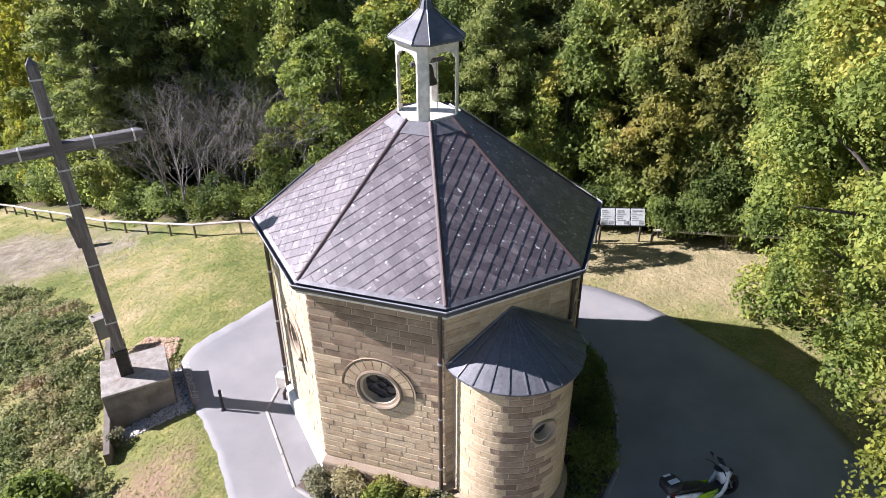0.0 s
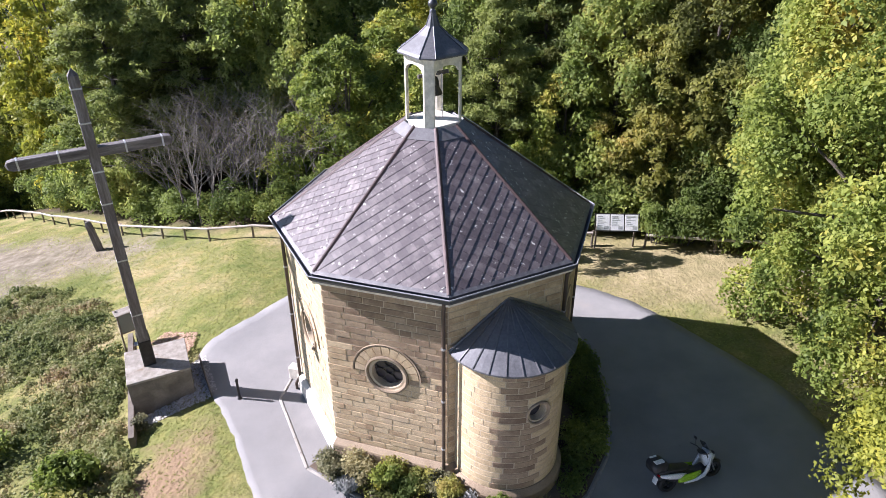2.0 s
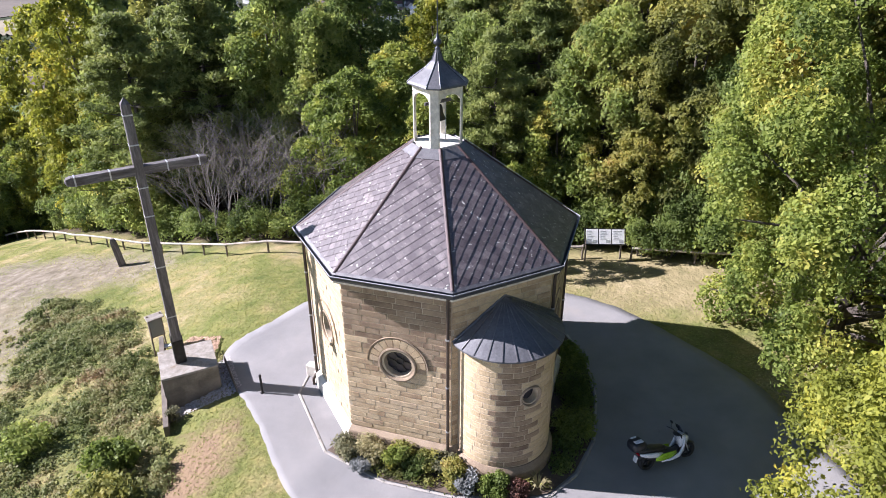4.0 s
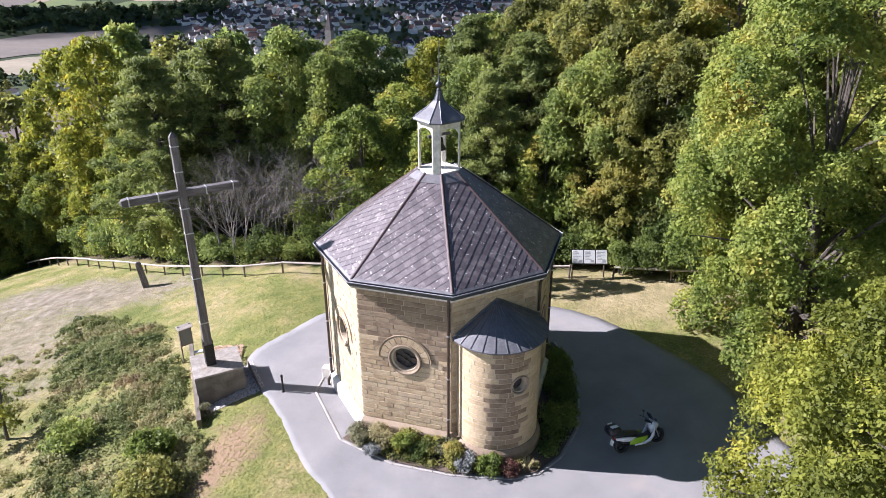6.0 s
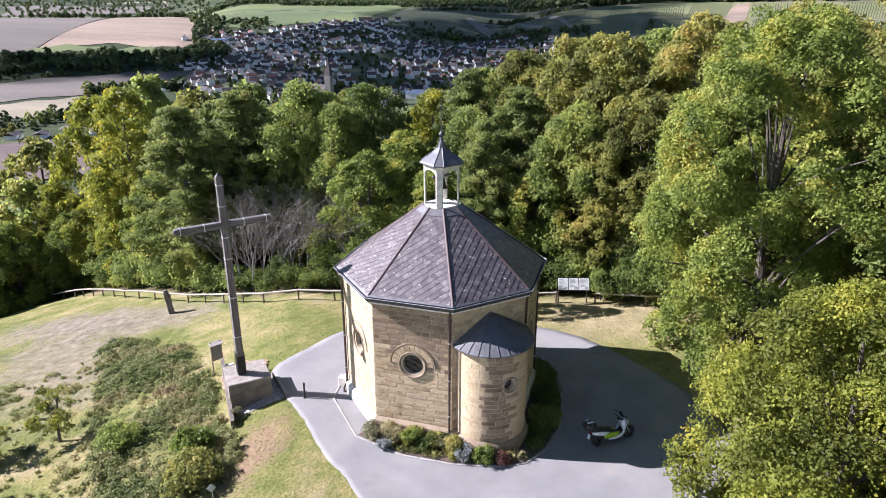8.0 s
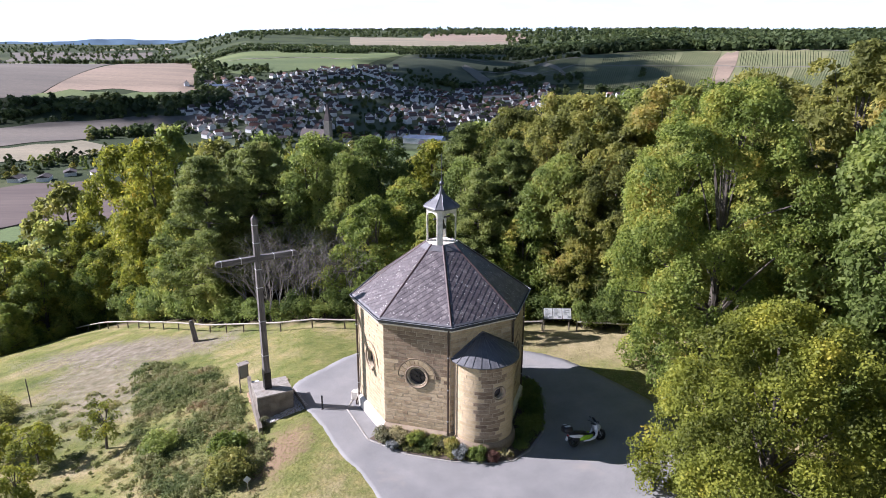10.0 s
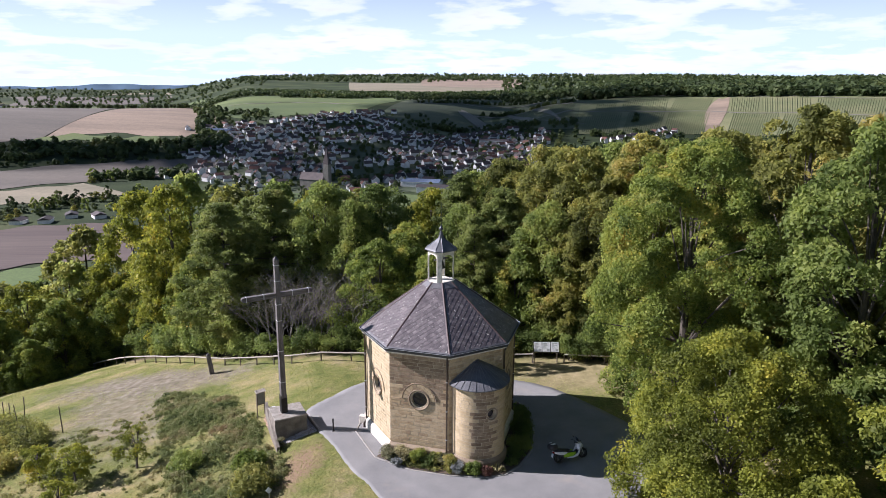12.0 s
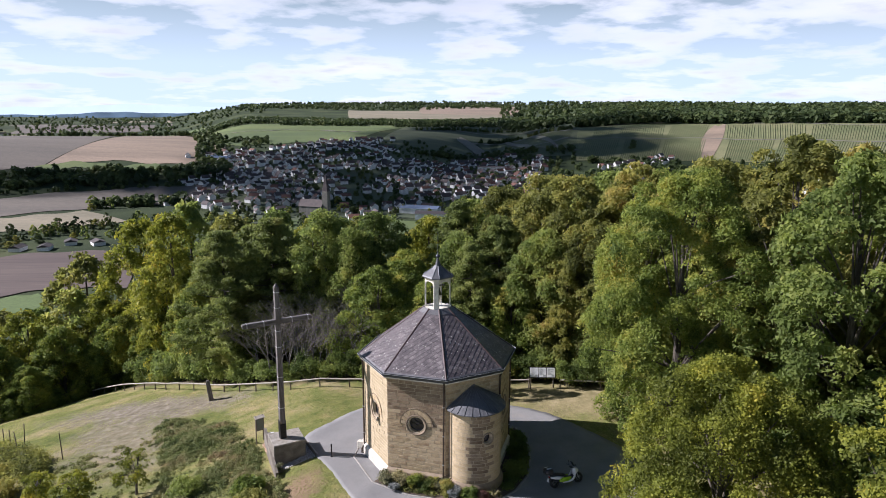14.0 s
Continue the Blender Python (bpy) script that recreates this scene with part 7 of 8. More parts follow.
def build_fields():
    field("reddish ploughed field in the valley", M_f_plough, -34, -19.3, 470, 600, 1)
    field("bright green meadow in the valley", M_f_bright, -34, -25.4, 400, 466, 2)
    field("pale straw-coloured field strip", M_f_straw, -34, -20.3, 735, 825, 3, skew=(0, -3))
    field("dull brown stubble field", M_f_dull, -34, -11.5, 845, 960, 4, skew=(0, 2))
    field("tan stubble field on the rounded hill", M_f_tan, -21.4, -11.8, 1120, 1480, 5, skew=(5.5, -1.6))
    field("dull stubble field on the hillside", M_f_dull, -34, -21.8, 1110, 1500, 6, skew=(0, 5.5))
    field("green fringe below the stubble field", M_f_green, -24, -16.5, 1085, 1125, 14, 0.9)
    field("tan field strip below the wood", M_f_tan, -18.5, -12.2, 1500, 1600, 8)
    field("green pasture on the hillside", M_f_green, -12.6, 1.5, 1330, 1880, 7, skew=(-1, 5))
    field("pale track across the pasture", M_f_track, -11, -1, 1610, 1618, 17, 1.2)
    field("pale fields on the plateau", M_f_straw, -1.5, 11.5, 2350, 3300, 9)
    field("tan field on the plateau", M_f_tan, 4.5, 12.5, 2750, 3700, 16, 1.1)
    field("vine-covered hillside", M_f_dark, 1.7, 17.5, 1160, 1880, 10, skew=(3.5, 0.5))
    for i, (a0, a1, d0) in enumerate(((8, 17, 1300), (9, 18, 1440), (4, 16, 1620), (9, 17.6, 1225))):
        field("pale farm track across the vine slope", M_f_track, a0, a1, d0, d0 + 5, 30 + i, 1.2)
    for i, az in enumerate((8.6, 12.5, 14.6)):
        field("pale farm track up the vine slope", M_f_track, az, az + 0.16, 1230, 1480, 40 + i, 1.3, skew=(-2.5, -2.5))
    field("green meadow below the village", M_f_green, -9.0, 6.0, 610, 690, 11)
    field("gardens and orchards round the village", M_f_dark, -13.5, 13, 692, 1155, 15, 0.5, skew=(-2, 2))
    field("vineyard hillside", M_f_vine, 17.2, 44, 1110, 1520, 12)
    field("brown unplanted strip between the vines", M_f_tan, 27.3, 27.9, 1120, 1515, 18, 1.0, skew=(0.8, 0.8))
    field("pale track along the vineyard", M_f_track, 17.5, 44, 1318, 1326, 19, 1.2)
    field("pale track below the wood", M_f_track, 19.5, 44, 1514, 1521, 20, 1.2)
    field("pale fields far away", M_f_straw, -33, -24, 2600, 3000, 13)
    field("green fields far away", M_f_green, -23, -13, 2300, 2800, 21)
    field("dull fields far away", M_f_dull, -26, -14, 3100, 3700, 22)
    field("pale strip far away", M_f_straw, -20, -15, 3900, 4150, 23)


build_fields()


def build_vineyard():
    """Rows of vines down the sunny slope, and darker ones beside it."""
    V, F = [], []
    rng = random.Random(4)
    def row(az_d0, az_d1, w, h):
        (x0, y0), (x1, y1) = polar(*az_d0), polar(*az_d1)
        d = Vector((x1 - x0, y1 - y0)).normalized()
        s = Vector((-d.y, d.x)) * w
        n = 7
        base = len(V)
        for i in range(n + 1):
            x, y = x0 + (x1 - x0) * i / n, y0 + (y1 - y0) * i / n
            z = ground_at(x, y)
            V.extend([(x - s.x, y - s.y, z), (x - s.x * 0.7, y - s.y * 0.7, z + h), (x + s.x * 0.7, y + s.y * 0.7, z + h), (x + s.x, y + s.y, z)])
        for i in range(n):
            a = base + 4 * i
            for k in range(3):
                F.append((a + k, a + k + 1, a + 5 + k, a + 4 + k))
    plots = [(9.5, 12.0, 1235, 1295), (12.6, 14.4, 1235, 1295), (14.8, 17.2, 1180, 1300), (12.0, 16.6, 1330, 1430), (17.4, 20.2, 1120, 1305), (20.6, 23.4, 1115, 1312), (23.7, 26.8, 1115, 1312), (28.4, 31.6, 1120, 1312), (31.8, 35.2, 1120, 1312), (35.5, 42, 1120, 1312),
             (18.4, 20.0, 1335, 1500), (20.4, 22.0, 1335, 1505), (22.2, 23.9, 1335, 1508), (24.1, 26.9, 1335, 1508), (28.5, 30.5, 1335, 1508), (30.7, 34, 1335, 1508), (34.2, 42, 1335, 1508)]
    for a0, a1, d0, d1 in plots:
        n = int((a1 - a0) / 0.16)
        sl = rng.uniform(-0.15, 0.5)
        for i in range(n):
            az = a0 + (a1 - a0) * i / n
            row((az, d0 + rng.uniform(-5, 5)), (az + sl, d1 + rng.uniform(-5, 5)), 0.6, 1.25)
    ob = link_mesh("vine_rows", raw_mesh("vine_rows", V, F), M_vine)
    tagged(ob, "parallel green vine rows on the far hillside", "vineyard", kind="stuff")


build_vineyard()


def woods(name, label, regions, seed, mat, tufts):
    """Far trees as ragged crowns of large leaf tufts, thousands in one mesh."""
    rng = np.random.default_rng(seed)
    out = []
    for az0, az1, d0, d1, n, s0, s1 in regions:
        az, d = rng.uniform(az0, az1, n), rng.uniform(d0, d1, n)
        x, y = OX + d * np.sin(np.radians(az)), OY + d * np.cos(np.radians(az))
        s = np.repeat(rng.uniform(s0, s1, n), tufts)
        base = np.repeat(np.column_stack([x, y, height(x, y)]), tufts, axis=0)
        m = n * tufts
        dirs = rng.normal(size=(m, 3))
        dirs /= np.linalg.norm(dirs, axis=1)[:, None]
        q = rng.uniform(0.25, 1.0, m)
        c = base + dirs * (s * q)[:, None] * (0.55, 0.55, 0.62) + np.column_stack([np.zeros(m), np.zeros(m), s * 0.68])
        nn = dirs + rng.normal(size=(m, 3)) * 0.5 + (0, 0, 0.4)
        nn /= np.linalg.norm(nn, axis=1)[:, None]
        e = np.cross(nn, rng.normal(size=(m, 3)))
        e /= np.linalg.norm(e, axis=1)[:, None]
        f = np.cross(nn, e)
        w = (s * rng.uniform(0.26, 0.48, m))[:, None]
        out.append(np.stack([c + e * w, c - e * w * 0.6 + f * w * 0.85, c - e * w * 0.6 - f * w * 0.85], axis=1))
    V = np.concatenate(out).reshape(-1, 3)
    ob = link_mesh(name, raw_mesh(name, V, np.arange(len(V)).reshape(-1, 3)), mat)
    tagged(ob, label, "wood", kind="stuff")


woods("valley_trees", "hedges and tree belts between the valley fields",
      [(-34, -11, 985, 1075, 330, 6, 11), (-21, -14, 838, 880, 60, 5, 9), (-34, -12, 962, 972, 60, 3, 6), (-13, 12, 720, 1330, 900, 3, 6), (-13.5, -11.5, 1050, 1480, 110, 6, 10), (9, 17, 690, 1200, 220, 4, 8),
       (4, 17, 1190, 1215, 90, 5, 9), (9, 17, 1452, 1470, 60, 4, 8), (4, 16, 1636, 1650, 90, 4, 8), (2, 16, 1780, 1880, 260, 5, 9), (21.3, 21.7, 1180, 1300, 6, 5, 8), (17, 42, 820, 1105, 420, 5, 9), (-24, -12, 1490, 1540, 70, 5, 9),
       (-12.5, -8, 1330, 1420, 60, 5, 9)], 401, M_leaf_far, 34)
woods("hill_woods", "mixed woods along the far ridges",
      [(-13, 3, 1890, 2120, 1000, 7, 11), (-7, 0, 1830, 1890, 120, 7, 11), (3, 13, 1880, 2050, 700, 8, 12), (11, 20, 1690, 1900, 700, 9, 15), (17, 46, 1530, 1640, 1300, 11, 17), (17, 46, 1640, 2200, 1300, 10, 16), (-34, -12, 1560, 1640, 60, 5, 9), (-34, -12, 2000, 2900, 420, 6, 10),
       (-34, -8, 2900, 4600, 900, 8, 13), (11, 46, 2300, 4700, 1200, 12, 19), (-10, 11, 3300, 4700, 900, 10, 16)], 402, M_leaf_far, 18)


def build_valley_trees():
    """The nearest trees of the valley, each on its own."""
    rng = random.Random(61)
    kinds = [make_tree("valley_tree", lab, mat, 420 + i, h, 0.8, r, 60, 1000, 1.2, m=at_ground(*polar(-20 + i, 690)), limbs=5, lump=(0.18, 0.3), masses=12)
             for i, (lab, mat, h, r) in enumerate((("rounded green tree in the valley's tree belt", M_leaf_green, 11, 4.6), ("dark green tree in the valley's tree belt", M_leaf_valley, 12, 4.4), ("rounded olive tree in the valley's tree belt", M_leaf_olive, 9, 4.0), ("dark green tree among the valley's gardens", M_leaf_valley, 9, 4.2)))]
    spots, first = [], []
    for az0, az1, d0, d1, n in ((-26, -9, 655, 735, 78), (-34, -26, 640, 720, 30), (-13, -4, 640, 700, 26), (-12, 9, 700, 800, 30), (-22, -14, 838, 866, 16)):
        spots += [(rng.uniform(az0, az1), rng.uniform(d0, d1)) for _ in range(n)]
    for i, (az, d) in enumerate(spots):
        m = at_ground(*polar(az, d), rng.uniform(0, 360), rng.uniform(0.6, 1.25), rng.uniform(0.6, 1.2))
        if i < len(kinds):
            first.append(m)
        else:
            copy_thing(kinds[i % len(kinds)], m)
    for ob, m in zip(kinds, first):
        ob.matrix_basis = m


M_leaf_valley = leaf_material("valley_leaf", [(0.28, (0.03, 0.045, 0.018)), (0.5, (0.055, 0.08, 0.028)), (0.7, (0.10, 0.125, 0.042)), (0.9, (0.16, 0.16, 0.055))], 0.3, lobe=0.1, trans=0.2)
build_valley_trees()


def build_distance():
    """Hills at the rim of the view: flat glowing sheets with the haze of distance put into their colour."""
    for name, label, d, az0, az1, e0, e1, colour in (("backdrop_ridge", "flat glowing backdrop of wooded hills, blue haze in its colour", 4700, -37, -3, -0.42, 0.16, (0.085, 0.125, 0.165)), ("backdrop_mountains", "flat glowing backdrop of mountains, pale haze in its colour", 4900, -37, 2, 0.10, 0.22, (0.50, 0.60, 0.70))):
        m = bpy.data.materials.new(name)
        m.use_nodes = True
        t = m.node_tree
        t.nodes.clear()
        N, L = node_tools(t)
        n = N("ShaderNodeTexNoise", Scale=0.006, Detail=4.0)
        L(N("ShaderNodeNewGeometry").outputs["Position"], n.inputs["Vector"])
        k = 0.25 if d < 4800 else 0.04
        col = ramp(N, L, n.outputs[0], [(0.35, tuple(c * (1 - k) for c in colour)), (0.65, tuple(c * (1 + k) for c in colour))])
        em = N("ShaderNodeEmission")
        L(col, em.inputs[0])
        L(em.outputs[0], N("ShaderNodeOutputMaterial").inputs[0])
        V, F = [], []
        steps = 160
        for i in range(steps + 1):
            az = az0 + (az1 - az0) * i / steps
            x, y = polar(az, d)
            fade = min(1, (az1 - az) / 8)
            e = e0 + e1 * (0.6 * math.sin(az * 0.33 + 1) + 0.3 * math.sin(az * 0.9 + d) + 0.12 * math.sin(az * 2.7)) - 0.5 * (1 - fade)
            V += [(x, y, -150), (x, y, 21 + d * math.tan(radians(e)))]
        F = [(2 * i, 2 * i + 2, 2 * i + 3, 2 * i + 1) for i in range(steps)]
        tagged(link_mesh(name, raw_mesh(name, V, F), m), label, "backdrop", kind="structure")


build_distance()


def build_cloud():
    """A broken cumulus sheet added west of the village, unseen outside the view, to cast the shade over the village,
    its vine slope and the valley floor.
    """
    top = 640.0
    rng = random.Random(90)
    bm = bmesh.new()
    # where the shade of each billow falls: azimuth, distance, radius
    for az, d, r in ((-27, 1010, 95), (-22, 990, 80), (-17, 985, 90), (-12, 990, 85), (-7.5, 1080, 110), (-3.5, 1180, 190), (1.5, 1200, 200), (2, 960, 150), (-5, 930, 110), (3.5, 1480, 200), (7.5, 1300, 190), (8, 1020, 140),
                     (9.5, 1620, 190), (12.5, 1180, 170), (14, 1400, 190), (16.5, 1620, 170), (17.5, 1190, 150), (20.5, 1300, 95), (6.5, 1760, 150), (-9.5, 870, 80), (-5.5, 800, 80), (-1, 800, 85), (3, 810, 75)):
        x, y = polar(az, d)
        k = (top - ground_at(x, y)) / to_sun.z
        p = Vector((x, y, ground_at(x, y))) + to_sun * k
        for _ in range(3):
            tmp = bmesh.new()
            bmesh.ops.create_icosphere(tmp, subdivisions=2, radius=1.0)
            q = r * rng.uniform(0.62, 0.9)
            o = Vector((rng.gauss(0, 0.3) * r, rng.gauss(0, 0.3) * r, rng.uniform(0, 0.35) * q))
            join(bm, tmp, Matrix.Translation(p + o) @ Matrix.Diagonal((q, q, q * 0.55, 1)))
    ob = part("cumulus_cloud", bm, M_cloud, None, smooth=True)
    tagged(ob, "unseen cumulus cloud added to shade the village and valley floor", "cloud", kind="structure")


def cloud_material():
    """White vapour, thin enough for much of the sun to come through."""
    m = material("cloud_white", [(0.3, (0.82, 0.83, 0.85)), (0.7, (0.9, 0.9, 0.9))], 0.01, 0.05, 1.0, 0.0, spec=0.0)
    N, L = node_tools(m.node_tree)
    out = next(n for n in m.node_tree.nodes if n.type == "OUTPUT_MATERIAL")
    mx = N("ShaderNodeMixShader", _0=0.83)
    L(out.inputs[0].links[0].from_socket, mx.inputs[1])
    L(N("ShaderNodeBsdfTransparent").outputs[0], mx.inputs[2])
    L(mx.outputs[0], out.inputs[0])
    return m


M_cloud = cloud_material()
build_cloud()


def build_village():
    rng = random.Random(77)
    protos = []
    for i in range(8):
        w, l, h, rh = rng.uniform(8, 10), rng.uniform(10, 14), rng.uniform(5.5, 8.0), rng.uniform(2.6, 4.2)
        t = thing("house", "white-rendered village house with a tiled gable roof", "house", group="village houses")
        bm = bmesh.new()
        lo = [bm.verts.new((x * w / 2, y * l / 2, -3)) for x, y in ((-1, -1), (1, -1), (1, 1), (-1, 1))]
        hi = [bm.verts.new((x * w / 2, y * l / 2, h)) for x, y in ((-1, -1), (1, -1), (1, 1), (-1, 1))]
        g0, g1 = bm.verts.new((0, -l / 2, h + rh)), bm.verts.new((0, l / 2, h + rh))
        for a in range(4):
            bm.faces.new([lo[a], lo[(a + 1) % 4], hi[(a + 1) % 4], hi[a]])
        bm.faces.new([hi[0], hi[1], g0])
        bm.faces.new([hi[2], hi[3], g1])
        part("wall", bm, M_plaster, t)
        bm = bmesh.new()
        o = 0.5
        for s in (-1, 1):
            q = [(s * (w / 2 + o), -l / 2 - o, h - o * rh / (w / 2)), (s * (w / 2 + o), l / 2 + o, h - o * rh / (w / 2)), (0, l / 2 + o, h + rh + 0.05), (0, -l / 2 - o, h + rh + 0.05)]
            v = [bm.verts.new(p) for p in q] + [bm.verts.new((p[0], p[1], p[2] + 0.3)) for p in q]
            for f in ((0, 1, 2, 3), (4, 5, 6, 7), (0, 1, 5, 4), (1, 2, 6, 5), (2, 3, 7, 6), (3, 0, 4, 7)):
                bm.faces.new([v[a] for a in f])
        add_box(bm, (0.8, 0.8, 1.6), Matrix.Translation((w * 0.12, l * 0.2, h + rh)))
        part("roof", bm, M_roof_red if i % 4 == 1 else M_roof_dark, t)
        protos.append(t)
    # streets with houses along both sides
    spots = []
    while len(spots) < 760:
        u = rng.random()
        if u < 0.86:
            az = rng.uniform(-13, 13)
            q = 1 - ((az + 1) / 14) ** 2
            d = rng.uniform(705 + 150 * (1 - q), 1030 + 330 * q)
            if (az > 2.0 and d > 1180) or (az < -6 and d > 1300):
                continue
        elif u < 0.97:
            az, d = rng.uniform(13, 38), rng.uniform(840, 1120)
        else:
            az, d = rng.uniform(-34, -24), rng.uniform(2600, 3400)
        x0, y0 = polar(az, d)
        way = radians(rng.choice((15, 105, 40)) + rng.gauss(0, 9))
        n = rng.randint(3, 9)
        for i in range(n):
            for side in (-1, 1):
                if rng.random() < 0.18:
                    continue
                k, o = (i - n / 2) * rng.uniform(12.5, 15), side * rng.uniform(8.5, 11)
                x, y = x0 + k * math.cos(way) - o * math.sin(way), y0 + k * math.sin(way) + o * math.cos(way)
                if all((x - p[0]) ** 2 + (y - p[1]) ** 2 > 10.5 ** 2 for p in spots):
                    spots.append((x, y, math.degrees(way) + rng.choice((0, 90)) + rng.gauss(0, 4)))
    spots.sort(key=lambda p: (p[0] - OX) ** 2 + (p[1] - OY) ** 2)
    V, F, S, first = [], [], [], []
    for i, (x, y, turn) in enumerate(spots):
        m = pose(x, y, ground_at(x, y), 0, 0, turn) @ Matrix.Scale(rng.uniform(0.62, 0.9), 4)
        if i >= 290:  # those too far to tell apart stand in one mesh
            for o in protos[i % len(protos)].children:
                base = len(V)
                V += [tuple(m @ v.co) for v in o.data.vertices]
                F += [tuple(base + j for j in f.vertices) for f in o.data.polygons]
                S += [0 if o.name.startswith("wall") else 2 if i % 8 in (1, 5) else 1] * len(o.data.polygons)
        elif i < len(protos):
            first.append(m)
        else:
            copy_thing(protos[i % len(protos)], m)
    for ob, m in zip(protos, first):
        ob.matrix_basis = m

    me = bpy.data.meshes.new("far_houses")
    me.from_pydata(V, [], F)
    for mat in (M_plaster, M_roof_dark, M_roof_red):
        me.materials.append(mat)
    me.polygons.foreach_set("material_index", S)
    tagged(new("far_houses", me), "white village houses with tiled roofs farther off", "houses", kind="stuff")

    def hall(label, az, d, size, rz, roof, rh=2.5):
        x, y = polar(az, d)
        t = thing("hall", label, "hall", pose(x, y, ground_at(x, y), 0, 0, rz))
        w, l, h = size
        bm = bmesh.new()
        add_box(bm, (w, l, h + 3), Matrix.Translation((0, 0, h / 2 - 1.5)))
        part("wall", bm, M_plaster, t)
        bm = bmesh.new()
        pts = [(-w / 2 - 0.6, h), (w / 2 + 0.6, h), (0, h + rh)]
        a = [bm.verts.new((p, -l / 2 - 0.6, z)) for p, z in pts]
        b = [bm.verts.new((p, l / 2 + 0.6, z)) for p, z in pts]
        bm.faces.new(a)
        bm.faces.new(b[::-1])
        for i in range(3):
            bm.faces.new([a[i], a[(i + 1) % 3], b[(i + 1) % 3], b[i]])
        part("roof", bm, roof, t)
    hall("long white hall with a solar-panelled roof", 4.3, 735, (18, 42, 6), 70, M_solar)
    hall("long white hall with a grey roof", 5.4, 700, (14, 36, 6), 75, M_roof_dark)
    hall("large white school building on the slope", 10.3, 1010, (14, 42, 9), 80, M_roof_dark, 1.5)
    hall("pale workshop sheds at the village edge", -11.9, 1130, (20, 50, 6), 60, M_solar)
    hall("white farm building with a dark roof", 0.6, 700, (10, 16, 6), 10, M_roof_dark, 4)
    for az, d in ((-24.5, 625), (-22.8, 640), (-26.2, 632), (-21.0, 628)):
        hall("low garden building at the allotments", az, d, (9, 12, 3), az * 7, M_roof_dark, 2)
    x, y = polar(-3.7, 712)
    ch = thing("village_church", "stone village church with a slim spired tower", "church", pose(x, y, ground_at(x, y), 0, 0, 65))
    bm = bmesh.new()
    add_box(bm, (11, 26, 15), Matrix.Translation((0, 14, 4.5)))
    part("nave_wall", bm, M_church, ch)
    bm = bmesh.new()
    a = [bm.verts.new(p) for p in ((-6, 0.5, 12), (6, 0.5, 12), (0, 0.5, 19))]
    b = [bm.verts.new(p) for p in ((-6, 27.5, 12), (6, 27.5, 12), (0, 27.5, 19))]
    bm.faces.new(a)
    bm.faces.new(b[::-1])
    for i in range(3):
        bm.faces.new([a[i], a[(i + 1) % 3], b[(i + 1) % 3], b[i]])
    part("nave_roof", bm, M_roof_dark, ch)
    bm = bmesh.new()
    add_box(bm, (6.5, 6.5, 31), Matrix.Translation((0, -2.2, 12.5)), 0.2)
    part("tower", bm, M_church, ch)
    bm = bmesh.new()
    add_cone(bm, 4.4, 0.1, 18, Matrix.Translation((0, -2.2, 28)) @ Matrix.Rotation(radians(45), 4, "Z"), 4)
    part("spire", bm, M_roof_dark, ch)


M_church = material("grey_church_stone", [(0.3, (0.15, 0.14, 0.125)), (0.7, (0.24, 0.225, 0.20))], 0.3, 3, 0.9, 0.2)
build_village()


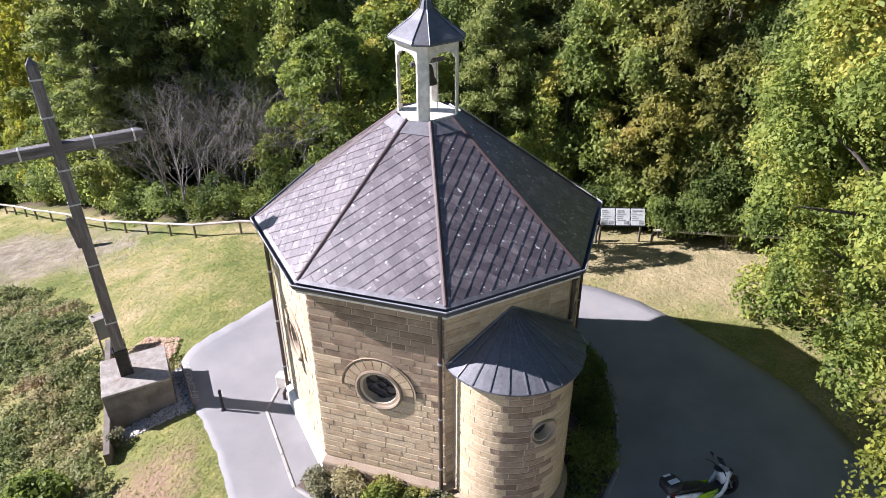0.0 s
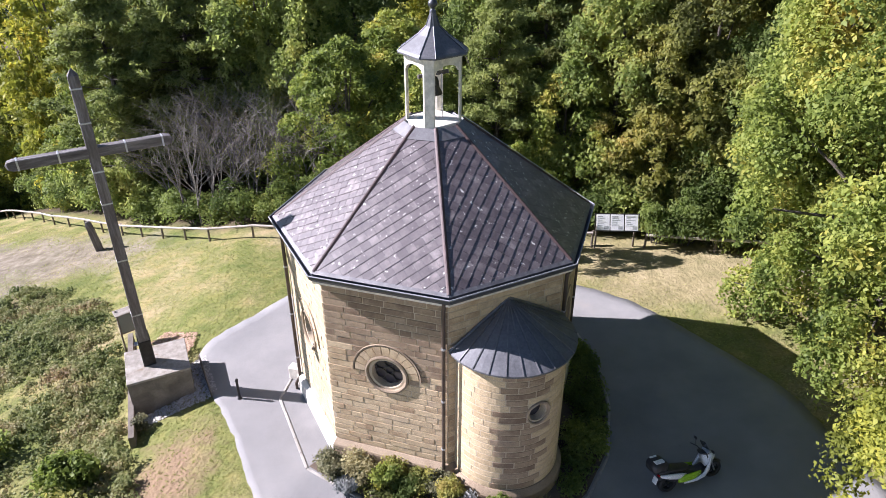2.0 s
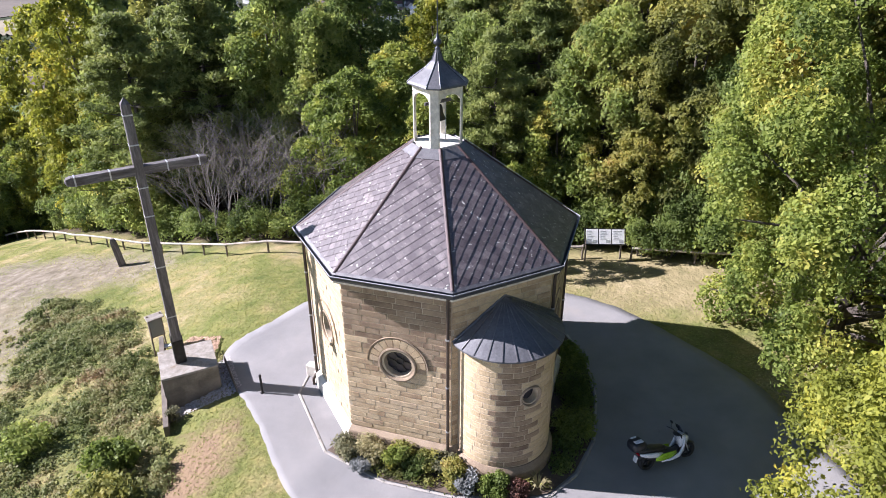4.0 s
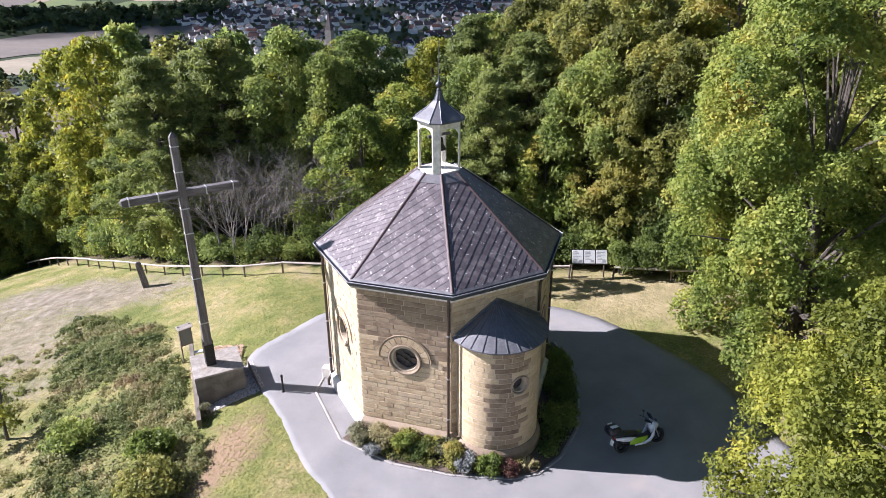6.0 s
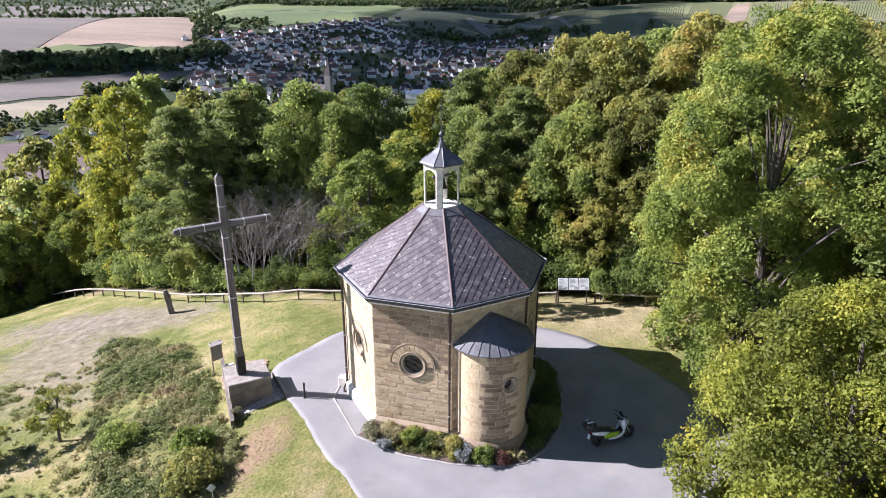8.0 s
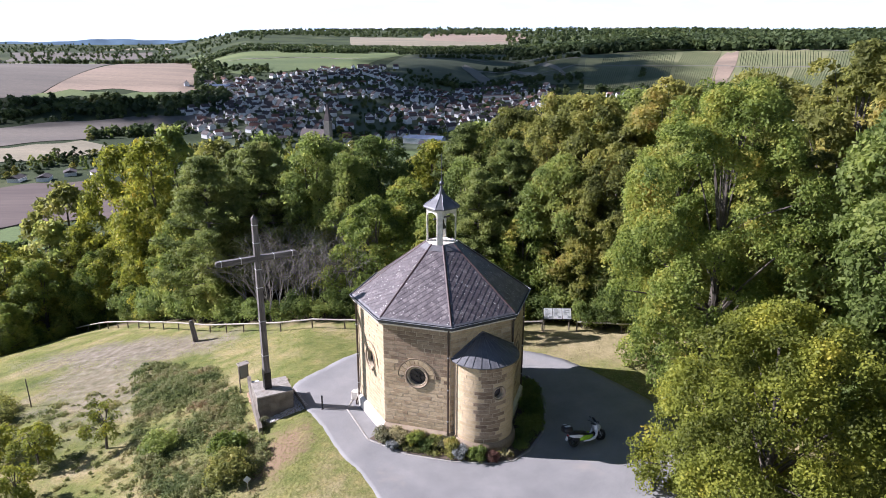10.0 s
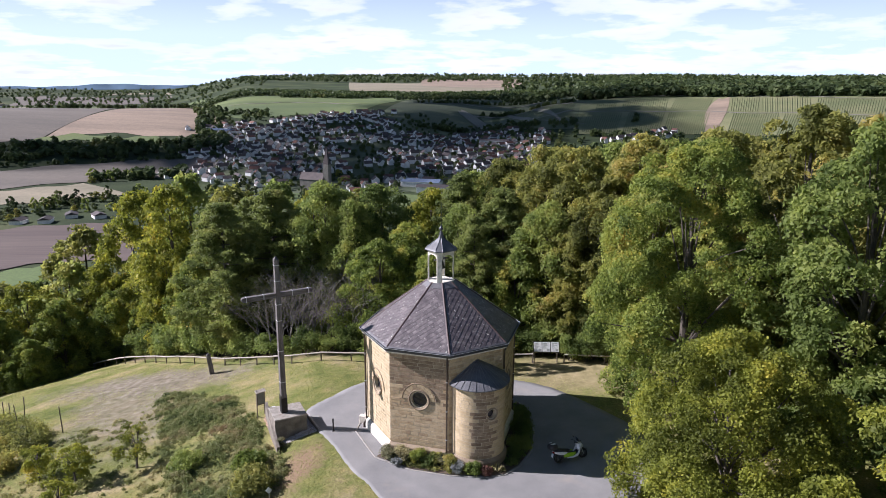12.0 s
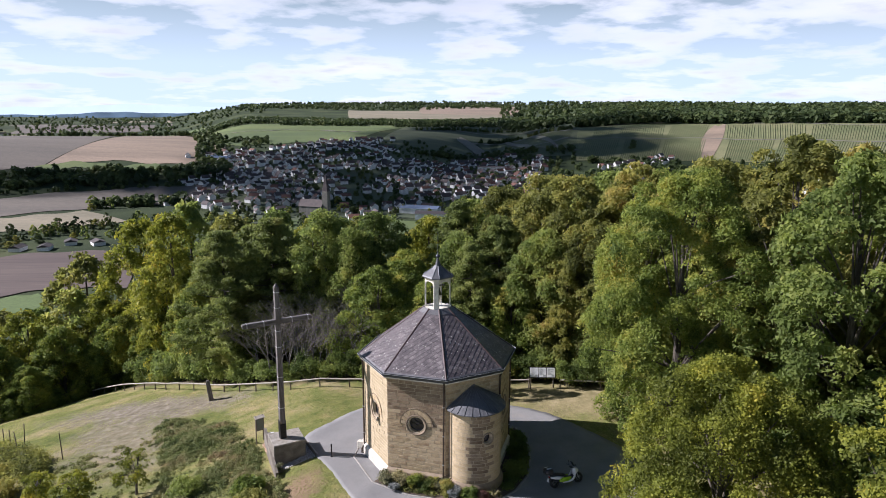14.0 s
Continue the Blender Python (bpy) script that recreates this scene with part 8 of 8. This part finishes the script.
# ---------- stones and slates ----------
def build_stones():
    rng = random.Random(12)
    holes = [(0, OC_Z, 0.60)]
    shared = {}
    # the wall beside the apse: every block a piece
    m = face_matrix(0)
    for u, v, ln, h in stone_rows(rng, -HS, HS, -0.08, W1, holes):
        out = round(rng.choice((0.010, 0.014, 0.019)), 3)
        # the upper courses are darker than the foot
        dark_block = v + 0.55 * math.sin(u * 2.1 + 0.6) + rng.gauss(0, 0.5) > 3.1
        key = (round(ln, 2), round(h, 2), out, dark_block)
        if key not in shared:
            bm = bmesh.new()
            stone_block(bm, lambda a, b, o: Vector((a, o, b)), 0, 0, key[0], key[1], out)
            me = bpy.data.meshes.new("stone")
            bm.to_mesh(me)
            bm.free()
            me.materials.append(M_stone_dark if dark_block else M_stone)
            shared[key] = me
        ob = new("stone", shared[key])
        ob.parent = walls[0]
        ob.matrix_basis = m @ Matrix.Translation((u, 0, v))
    # the apse: curved blocks
    fn = apse_fn()
    half = APSE_R * math.pi / 2
    am = face_matrix(1) @ Matrix.Translation((0.05, APSE_N - WA, 0))
    shared = {}
    for u, v, ln, h in stone_rows(rng, -half + 0.05, half - 0.05, -0.20, APSE_EZ - 0.14, [(-0.02, 2.55, 0.34)]):
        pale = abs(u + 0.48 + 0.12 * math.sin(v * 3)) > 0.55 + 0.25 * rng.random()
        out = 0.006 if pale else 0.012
        key = (round(ln, 2), round(h, 2), pale)
        if key not in shared:
            bm = bmesh.new()
            def local(a, b, o):
                r = APSE_R + o
                return Vector((r * math.sin(a / APSE_R), r * math.cos(a / APSE_R) - APSE_R, b))
            stone_block(bm, local, 0, 0, key[0], key[1], out, 4)
            me = bpy.data.meshes.new("stone")
            bm.to_mesh(me)
            bm.free()
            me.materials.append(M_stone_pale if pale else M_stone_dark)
            shared[key] = me
        a = u / APSE_R
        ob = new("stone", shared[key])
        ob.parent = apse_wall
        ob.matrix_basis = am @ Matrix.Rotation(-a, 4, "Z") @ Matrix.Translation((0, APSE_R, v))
    # the other walls: joined courses
    for k in range(1, 8):
        bm = bmesh.new()
        fnk = flat_fn(face_matrix(k))
        for u, v, ln, h in stone_rows(rng, -HS, HS, -0.08, W1, holes if k != 1 else ()):
            stone_block(bm, fnk, u, v, ln, h, rng.choice((0.008, 0.012, 0.016)))
        # faces 1 and 2 darker, the rest pale: western sunlight put into the stone
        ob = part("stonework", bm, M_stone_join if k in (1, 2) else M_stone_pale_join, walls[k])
        ob["kind"] = "stuff"


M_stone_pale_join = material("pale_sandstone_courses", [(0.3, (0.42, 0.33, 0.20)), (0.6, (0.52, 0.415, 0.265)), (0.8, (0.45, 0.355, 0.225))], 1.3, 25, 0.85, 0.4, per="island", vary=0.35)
build_stones()


def build_slates():
    for k in range(8):
        m, ln = roof_face(k)
        pieces = slate_outlines(k, ln)
        if k in (0, 1):
            for poly, q0, lift in pieces:
                bm = bmesh.new()
                cx, cy = sum(p[0] for p in poly) / len(poly), sum(p[1] for p in poly) / len(poly)
                slate_mesh(bm, m, poly, q0, lift)
                part("slate", bm, M_slate, roof_faces[k])
        else:
            bm = bmesh.new()
            for poly, q0, lift in pieces:
                slate_mesh(bm, m, poly, q0, lift)
            ob = part("slate_covering", bm, M_slate_join, roof_faces[k])
            ob["kind"] = "stuff"


build_slates()
